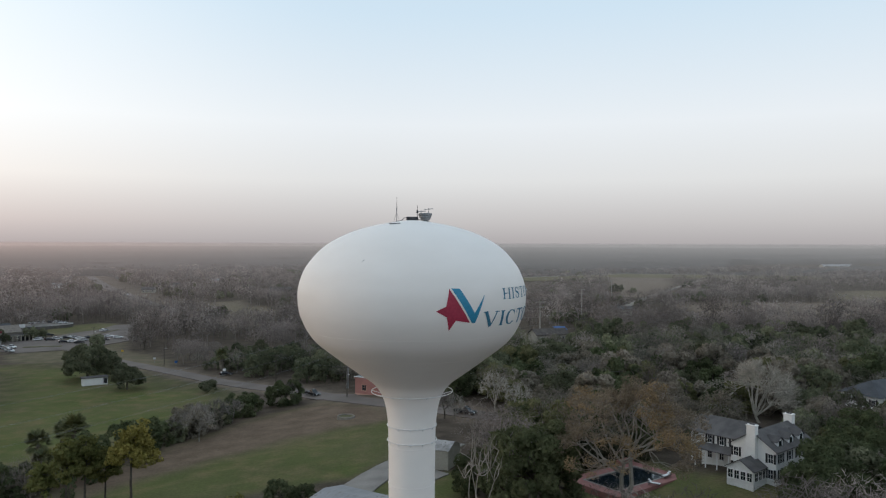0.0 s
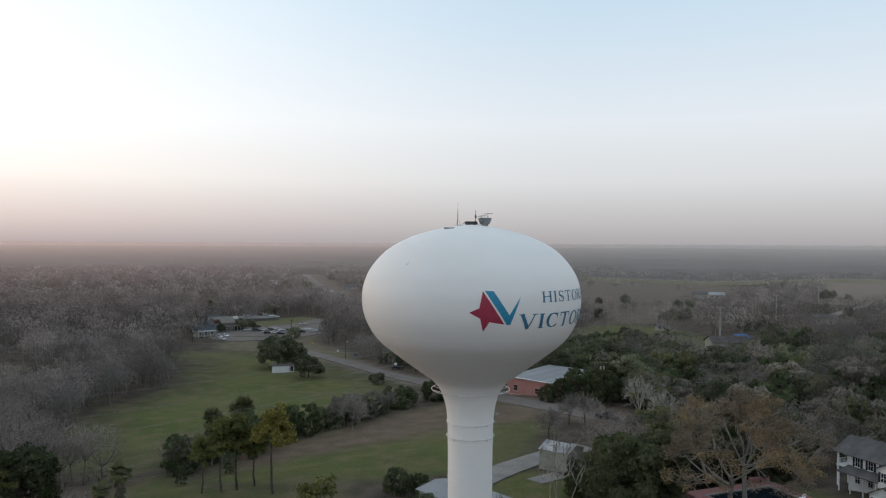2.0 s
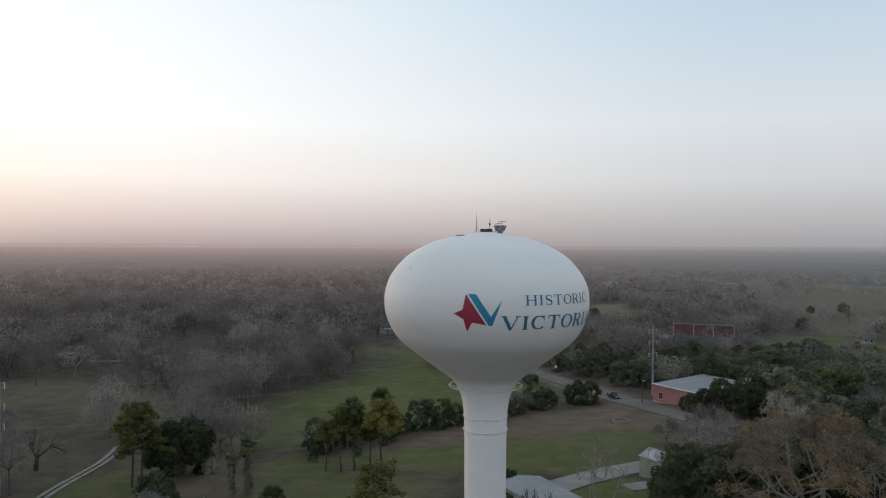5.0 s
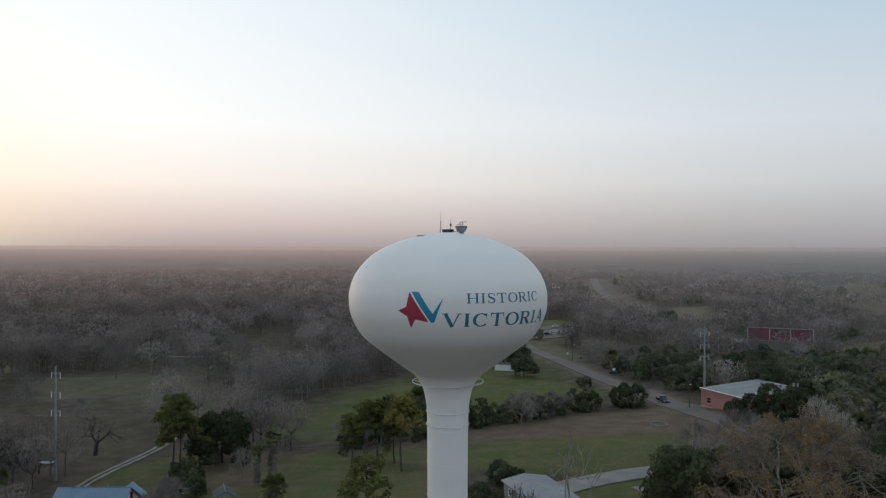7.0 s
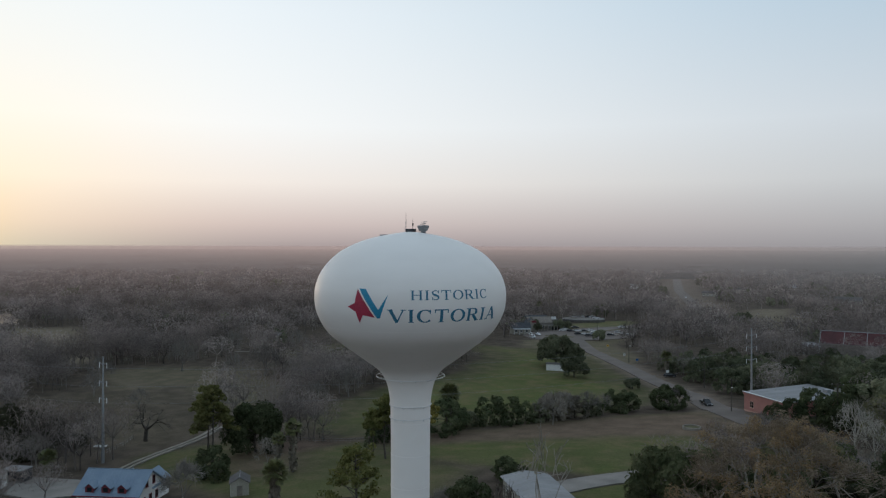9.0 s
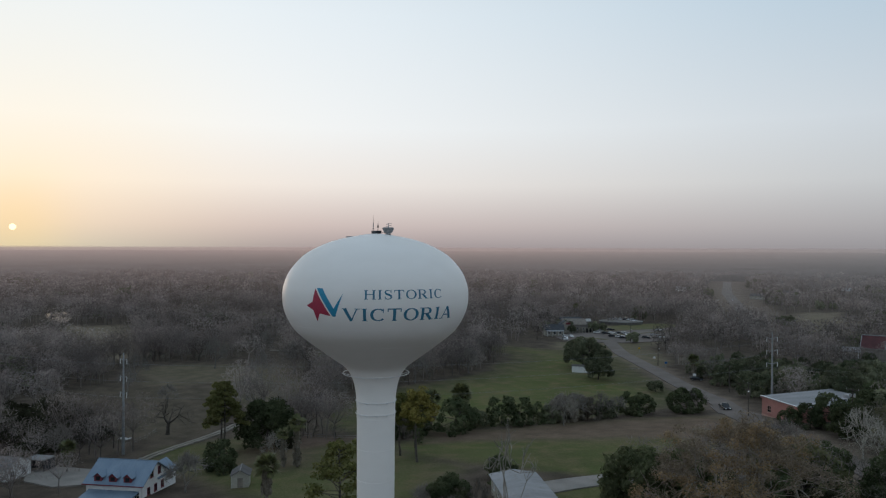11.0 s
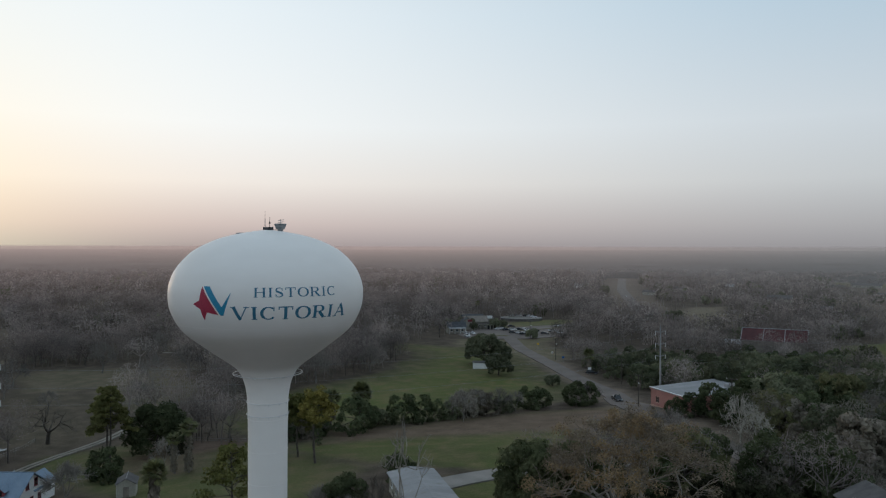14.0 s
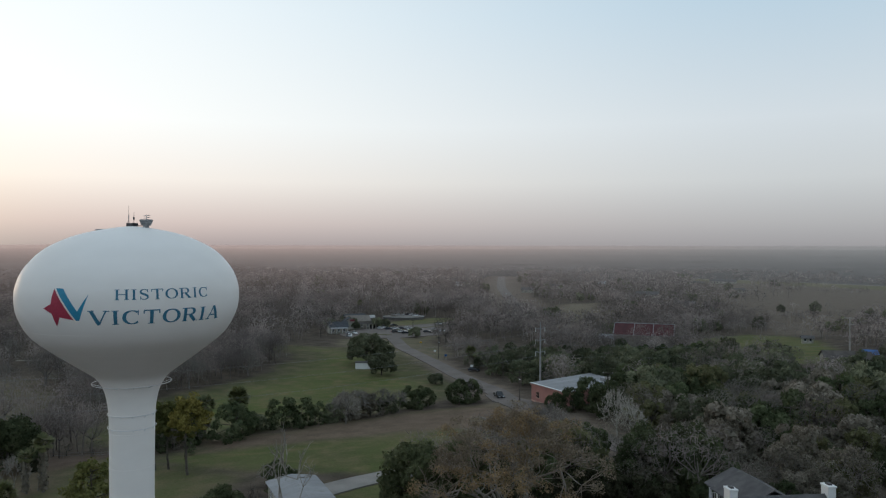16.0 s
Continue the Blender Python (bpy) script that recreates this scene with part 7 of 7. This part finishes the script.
slab("yard", [(-104, 54), (-101, 49), (-92, 47), (-82, 50), (-78, 58), (-86, 62), (-93, 60)], "concrete", "pale concrete yard before the low house", "yard", 0.10)


def far_houses():
    """Low houses glimpsed among the trees."""
    for k, (x, y, rz, L, W, wall, roof, words) in enumerate((
            (35, 300, 20, 14, 8, "metal_wall", "roof_brown", "low white house with dark shingle roof among trees"),
            (-275, 205, 30, 9, 4, "metal_wall", "roof_pale", "long pale house glimpsed through bare trees"),
            (-300, 700, 10, 12, 8, "metal_wall", "roof_grey", "white house with pale roof far off"),
            (-120, 820, 40, 11, 7, "metal_wall", "roof_grey", "white shed far off among trees"),
            (-420, 760, 25, 16, 9, "white_wall", "roof_pale", "white house beside the far road"),
            (-330, 560, 60, 14, 9, "metal_wall", "roof_grey", "grey house beyond the car park"),
            (668, 1330, 5, 55, 14, "metal_wall", "roof_pale", "long white warehouse on the plain"),
            (-185, 1014, 8, 32, 9, "metal_wall", "roof_grey", "long pale shed at the edge of a far field"),
            (42, 710, -4, 16, 9, "metal_wall", "roof_grey", "white house with grey roof on a far clearing"),
            (54, 692, 12, 13, 8, "metal_wall", "roof_pale", "white house with pale roof on a far clearing"),
            (89, 414, -6, 11, 7, "metal_wall", "roof_grey", "low white house behind bare trees"),
            (10, 388, 15, 4.5, 3.6, "metal_wall", "roof_grey", "small pale outbuilding by the northern green field"),
            (-291, 870, 25, 11, 9, "metal_wall", "roof_pale", "small white house far off among dark trees"),
            (-313, 782, 20, 22, 7, "metal_wall", "roof_grey", "long low grey-roofed shed far off"),
            (-172, 696, 10, 20, 11, "metal_wall", "roof_grey", "grey-roofed house far off among trees"),
            (-110, 605, 14, 15, 8, "wood_grey", "roof_grey", "grey-roofed house far off among grey trees"))):
        h = thing("far_house", words, "house", (x, y, gz(x, y)), rz)
        e = 2.2 if L < 6 else 3.0 if L < 50 else 4.5
        part("wall", gable_body(-L / 2, L / 2, -W / 2, W / 2, -1.5, e, e + W * 0.24), M[wall], h)
        part("roof", gable_roof(-L / 2, L / 2, -W / 2, W / 2, e, e + W * 0.24, 0.5, 0.2), M[roof], h)
        n = max(2, int(L / 4))
        for q in range(n if L < 40 else 0):
            window(h, (-L / 2 + (q + 0.5) * L / n, -W / 2 - 0.03, 1.4), 270, 1.0, 1.2, bars=False)
    x, y = 41, 309
    t = thing("tarpaulin", "bright blue tarpaulin over a lean-to", "tarpaulin", (x, y, gz(x, y)), 15)
    part("sheet", slope_roof([(-2.6, -1.8, 3.4), (2.6, -1.8, 3.4), (2.6, 1.8, 4.6), (-2.6, 1.8, 4.6)], 0.08), M["tarp_blue"], t)
    for sx in (-2.4, 2.4):
        for sy in (-1.6, 1.6):
            part("post", box((0.12, 0.12, 3.9 + 0.3 * sy), (sx, sy, 1.6 + 0.15 * sy)), M["wood_grey"], t)


far_houses()


def levee():
    """A long low grass bank with a pale track along its crest, across the far plain."""
    pts = [(-330, 1075), (-199, 1050), (-130, 1038), (-24, 993), (60, 955), (200, 915), (420, 870)]
    verts, faces = [], []
    for k, (x, y) in enumerate(pts):
        for dy, z in ((-16, -0.5), (-4, 3.4), (-3.5, 3.6), (3.5, 3.6), (4, 3.4), (16, -0.5)):
            verts.append((x, y + dy, gz(x, y + dy) + z))
        if k:
            faces += [(6 * k - 6 + i, 6 * k - 5 + i, 6 * k + 1 + i, 6 * k + i) for i in range(5)]
    me = mesh_of("levee", verts, faces, [M["bank_grass"], M["gravel"]])
    for i, p in enumerate(me.polygons):
        p.material_index = 1 if i % 5 == 2 else 0
    tagged(new("levee", me), "long low grass bank with a pale track on its crest", "bank", kind="structure")


M["bank_grass"] = surf("bank_grass", (0.13, 0.12, 0.065), (0.18, 0.155, 0.095), 0.02, 0.3, 0.95, 0)
levee()


# ---- poles, lamps, wires ----
def steel_pole(x, y, top, label, arms, arm_len, rz):
    p = thing("power_pole", label, "power pole", (x, y, gz(x, y)), rz)
    part("shaft", cyl(0.36, 0.15, (0, 0, -0.5), (0, 0, top), 12), M["galvanized"], p)
    tips_ = []
    for z in arms:
        for s in (-1, 1):
            a = part("crossarm", cyl(0.11, 0.07, (0, 0, z), (s * arm_len, 0, z + 0.45), 6), M["galvanized"], p)
            part("insulator", cyl(0.07, 0.07, (s * arm_len, 0, z + 0.45), (s * arm_len, 0, z - 0.75), 6), M["trim_white"], a)
            tips_.append(Matrix.Translation((x, y, gz(x, y))) @ Matrix.Rotation(radians(rz), 4, "Z") @ Vector((s * arm_len, 0, z - 0.75)))
    return tips_


def wire(a, b, sag, r=0.012):
    cu = bpy.data.curves.new("wire", "CURVE")
    cu.dimensions, cu.bevel_depth, cu.bevel_resolution = "3D", r, 0
    sp = cu.splines.new("POLY")
    n = 14
    sp.points.add(n)
    for k in range(n + 1):
        u = k / n
        p = Vector(a).lerp(Vector(b), u)
        p.z -= sag * 4 * u * (1 - u)
        sp.points[k].co = (*p, 1)
    cu.materials.append(M["vent_grey"])
    ob = new("power_line", cu)
    tagged(ob, "thin dark sagging power line", "power line", "power lines")


west = steel_pole(-106.2, 68.8, 22.6, "tall tapered grey steel power pole", (13.4, 17.0, 20.9), 1.05, 25)
north = steel_pole(-34.0, 216.5, 20.8, "tall tapered grey steel power pole by the pink building", (12.0, 15.4, 18.8), 1.8, 70)
far = [Vector(p) + Vector((140, 175, -1)) for p in north]
beyond = [Vector(p) + Vector((-160, -40, 1)) for p in west]
for a, b in zip(west, north):
    wire(a, b, 3.0)
for a, b in zip(north, far):
    wire(a, b, 4.0)
for a, b in zip(west, beyond):
    wire(a, b, 4.0)


def wood_pole(x, y, h, lamp, rz=0.0, label="dark wooden utility pole with a street lamp"):
    p = thing("utility_pole", label, "utility pole", (x, y, gz(x, y)), rz)
    part("shaft", cyl(0.17, 0.11, (0, 0, -0.4), (0, 0, h), 8), M["bark_dark"], p)
    part("crossarm", box((2.2, 0.12, 0.14), (0, 0, h - 0.4)), M["bark_dark"], p)
    if lamp:
        part("lamp_arm", cyl(0.04, 0.04, (0, 0, h * 0.72), (0, -1.3, h * 0.76), 6), M["galvanized"], p)
        part("lamp_head", box((0.35, 0.6, 0.16), (0, -1.5, h * 0.76), 0.04), M["lamp_glass"], p, "pale lamp head")
    return Vector((x, y, gz(x, y) + h - 0.3))


def transformer_pole(x, y, h):
    p = thing("utility_pole", "wooden utility pole with pale transformer cans among oaks", "utility pole", (x, y, gz(x, y)), 15)
    part("shaft", cyl(0.17, 0.11, (0, 0, -0.4), (0, 0, h), 8), M["bark_dark"], p)
    part("crossarm", box((2.4, 0.12, 0.14), (0, 0, h - 0.3)), M["bark_dark"], p)
    for sx in (-0.42, 0.42):
        can = part("transformer", cyl(0.2, 0.2, (sx, -0.32, h - 1.8), (sx, -0.32, h - 1.1), 12), M["pole_pale"], p, "pale grey transformer can")
        part("lid", cyl(0.25, 0.1, (sx, -0.32, h - 1.1), (sx, -0.32, h - 1.0), 12), M["vent_grey"], can)
    for sx in (-1.1, 0.0, 1.1):
        part("insulator", cyl(0.05, 0.05, (sx, 0, h - 0.23), (sx, 0, h - 0.02), 6), M["trim_white"], p)


POLES = [wood_pole(*p) for p in ((-31.6, 200.0, 8.6, True, 30), (-113.5, 277.5, 9.2, True, 50), (-62, 243, 8.8, False, 40), (38.5, 182, 8.0, False, 20), (-167, 330, 9.0, True, 50))]
transformer_pole(-2.6, 190.5, 10.0)


def distant_pole(x, y, h):
    p = thing("utility_pole", "pale weathered utility pole with a crossarm above bare woods", "utility pole", (x, y, gz(x, y)), -25, "distant poles")
    part("shaft", cyl(0.30, 0.20, (0, 0, -0.4), (0, 0, h), 8), M["pole_pale"], p)
    for z in (h - 0.5, h - 2.6):
        part("crossarm", box((3.4, 0.2, 0.24), (0, 0, z)), M["pole_pale"], p)
        for sx in (-1.5, 0.6, 1.5):
            part("insulator", cyl(0.09, 0.07, (sx, 0, z + 0.1), (sx, 0, z + 0.5), 6), M["vent_grey"], p)


for pole_at in ((33.8, 321, 14.8), (66.5, 411, 14.5), (105.5, 521, 14.0)):
    distant_pole(*pole_at)
wire(POLES[0], POLES[2], 0.8)
wire(POLES[2], POLES[1], 0.9)
wire(POLES[0], POLES[3], 1.2)


# ---- signs, posts ----
def sign(x, y, h, w, mat, label, rz=0.0):
    s = thing("road_sign", label, "sign", (x, y, gz(x, y)), rz)
    part("post", cyl(0.04, 0.04, (0, 0, -0.3), (0, 0, h), 6), M["galvanized"], s)
    part("plate", box((w, 0.05, w * 0.8), (0, -0.06, h - w * 0.35), 0.015), M[mat], s)


M["sign_amber"] = surf("sign_amber", (0.60, 0.36, 0.03), (0.66, 0.40, 0.04), 2, 10, 0.6, 0)
sign(-84.0, 257.5, 2.6, 1.1, "trim_white", "white roadside sign board on a post", 40)
sign(-120.0, 284.0, 2.2, 0.9, "trim_white", "small white road sign on a post", 40)
sign(-141.0, 302.0, 2.4, 0.9, "sign_amber", "yellow warning sign beside the road", 40)
sign(-108.0, 275.0, 2.4, 1.0, "tarp_blue", "blue road sign on a post", 40)


# ---- vehicles ----
def car(name, label, paint, x, y, rz, tall=False, group="parked cars"):
    c = thing(name, label, "car", (x, y, gz(x, y) + 0.14), rz, group)
    L, W = (5.3, 1.95) if tall else (4.6, 1.8)
    top = 1.78 if tall else 1.42
    body = [(-L / 2, 0.35), (L / 2, 0.35), (L / 2 + 0.02, 0.62), (L / 2 - 0.1, 0.80), (L * 0.22, 0.98), (-L * 0.46, 1.0), (-L / 2, 0.85)]
    bm = bmesh.new()
    a, b = [bm.verts.new((px, -W / 2, pz)) for px, pz in body], [bm.verts.new((px, W / 2, pz)) for px, pz in body]
    bm.faces.new(a)
    bm.faces.new(b[::-1])
    for i in range(len(body)):
        j = (i + 1) % len(body)
        bm.faces.new((a[i], b[i], b[j], a[j]))
    bmesh.ops.recalc_face_normals(bm, faces=bm.faces)
    bmesh.ops.bevel(bm, geom=list(bm.edges), offset=0.07, segments=2, affect="EDGES")
    part("body", bm, M[paint], c, smooth=False)
    bm = bmesh.new()
    x0, x1 = (-L * 0.44, L * 0.2) if not tall else (-L * 0.12, L * 0.24)
    lo = [bm.verts.new(p) for p in ((x0, -W / 2 + 0.1, 0.96), (x1, -W / 2 + 0.1, 0.96), (x1, W / 2 - 0.1, 0.96), (x0, W / 2 - 0.1, 0.96))]
    hi = [bm.verts.new(p) for p in ((x0 + 0.5, -W / 2 + 0.28, top - 0.05), (x1 - 0.75, -W / 2 + 0.28, top - 0.05), (x1 - 0.75, W / 2 - 0.28, top - 0.05), (x0 + 0.5, W / 2 - 0.28, top - 0.05))]
    bm.faces.new(hi)
    for i in range(4):
        j = (i + 1) % 4
        bm.faces.new((lo[i], lo[j], hi[j], hi[i]))
    bmesh.ops.recalc_face_normals(bm, faces=bm.faces)
    part("cabin_glass", bm, M["glass_dark"], c)
    part("roof_panel", box((x1 - x0 - 1.2, W - 0.5, 0.07), ((x0 + x1) / 2 - 0.12, 0, top - 0.02), 0.03), M[paint], c)
    for sx in (-L * 0.31, L * 0.31):
        for sy in (-1, 1):
            w = part("wheel", cyl(0.34, 0.34, (sx, sy * (W / 2 - 0.2), 0.34), (sx, sy * (W / 2 + 0.01), 0.34), 14), M["rubber"], c)
            part("rim", cyl(0.2, 0.2, (sx, sy * (W / 2 - 0.02), 0.34), (sx, sy * (W / 2 + 0.025), 0.34), 10), M["galvanized"], w)
    for sy in (-0.6, 0.6):
        part("headlight", box((0.08, 0.36, 0.16), (L / 2 - 0.02, sy, 0.68), 0.02), M["lamp_glass"], c)
        part("taillight", box((0.08, 0.3, 0.16), (-L / 2 + 0.0, sy, 0.78), 0.02), M["car_red"], c)


CARS = [(-197.2, 347.4, 45, "car_black"), (-195.6, 351.0, 48, "car_white"), (-193.1, 354.0, 45, "car_black"), (-191.3, 357.0, 45, "car_white"), (-188.6, 355.6, 50, "car_silver"), (-185.0, 352.6, 45, "car_white"), (-182.6, 355.2, 48, "car_black"),
        (-207.0, 364.0, 50, "car_black"), (-206.2, 354.1, 55, "car_white"), (-175.2, 361.5, 20, "car_white"), (-171.4, 348.9, 25, "car_black"), (-168.8, 357.4, 22, "car_white"), (-190.0, 386.5, 70, "car_white"),
        (-201.2, 318.4, -30, "car_white"), (-195.1, 312.2, -30, "car_white"), (-198.0, 315.4, -30, "car_silver"), (-203.0, 347.5, 55, "car_white"), (-186.2, 339.6, 40, "car_black"), (-183.0, 341.6, 40, "car_white"), (-199.5, 321.5, -30, "car_white"), (-193.0, 309.5, -30, "car_silver"), (-178.0, 338.0, 40, "car_black"), (-180.5, 346.0, 40, "car_silver")]
for x, y, rz, paint in CARS:
    word = {"car_black": "black", "car_white": "white", "car_silver": "silver"}[paint]
    car("parked_car", f"{word} car parked on the pale asphalt", paint, x, y, rz)
car("dark_pickup", "dark pickup truck on the road by the hedgerow", "car_black", -42.5, 207.5, -42, True, "road cars")
car("shade_car", "dark car parked under the palm", "car_black", -83.6, 258.4, 30)
car("street_truck", "dark truck parked beside the street", "car_black", 0.5, 168.5, -30, True)
car("far_car", "white car on the far road", "car_white", -215, 527, 120)
car("far_road_car", "white car on the far road", "car_white", -300, 655, 120)
for k in range(7):
    a = 0.5 + k * 0.42
    x, y = -231 + 8.5 * math.cos(a), 404 + 7.0 * math.sin(a)
    m = ("car_white", "car_silver", "car_white", "car_black")[k % 4]
    car("terrace_car", {"car_white": "white", "car_silver": "silver", "car_black": "black"}[m] + " car parked on the raised lot", m, x, y, 40 + 20 * k)
for ob in [o for o in scene.objects if o.name.startswith("terrace_car")]:
    ob.location.z += 1.5


# ---- fences and small things ----
def fence(pts, label, h=1.2, step=3.0):
    f = thing("wire_fence", label, "fence", (pts[0][0], pts[0][1], 0))
    ox, oy = pts[0]
    line = []
    for (x0, y0), (x1, y1) in zip(pts, pts[1:]):
        n = max(1, int(math.hypot(x1 - x0, y1 - y0) / step))
        line += [(x0 + (x1 - x0) * k / n, y0 + (y1 - y0) * k / n) for k in range(n)]
    post = None
    for x, y in line:
        if post is None:
            post = part("post", cyl(0.07, 0.06, (0, 0, -0.3), (0, 0, h), 5), M["wood_grey"], f).data
            f.children[0].location = (x - ox, y - oy, gz(x, y))
        else:
            child("post", post, f, at=(x - ox, y - oy, gz(x, y)))
    for z in (0.5, 1.0):
        rows = [(a[0] - ox, a[1] - oy, gz(*a) + z, b[0] - ox, b[1] - oy, gz(*b) + z, 0.02, 0.02, 0) for a, b in zip(line, line[1:])]
        child("strand", tris_of("strand", tubes(rows, 3), M["galvanized"]), f)


fence([(-78, 118), (-84, 112), (-92, 108), (-104, 104)], "weathered post and wire fence along the lawn")
fence([(-112, 70), (-120, 78), (-128, 84)], "weathered post and wire fence by the track")

# old round trough on the brown field
trough = thing("round_trough", "low round pale concrete trough on the brown field", "trough", (-27.6, 172.6, gz(-27.6, 172.6)))
part("wall", lathe([(-0.3, 2.1), (0.40, 2.05), (0.46, 1.98), (0.44, 1.82), (0.38, 1.78), (0.0, 1.78)], 36), M["gravel"], trough)
part("soil_bed", lathe([(0.16, 1.80), (0.2, 0.9), (0.24, 0.01)], 24), M["verge_grass"], trough, "weedy soil inside")

# pale sheet left lying by the track
bm = bmesh.new()
grid = [[bm.verts.new((0.42 * i, 0.34 * j, 0.25 + 0.35 * noise.noise((i * 0.7, j * 0.9, 2.0)))) for j in range(6)] for i in range(8)]
for i in range(7):
    for j in range(5):
        bm.faces.new((grid[i][j], grid[i + 1][j], grid[i + 1][j + 1], grid[i][j + 1]))
bmesh.ops.solidify(bm, geom=bm.faces[:], thickness=0.03)
sheet = part("pale_sheet", bm, M["trim_white"], None)
sheet.matrix_basis = pose(-123.5, 72.0, gz(-123.5, 72.0), 0, 0, 40)
tagged(sheet, "crumpled pale sheet lying on the rough grass", "sheet")
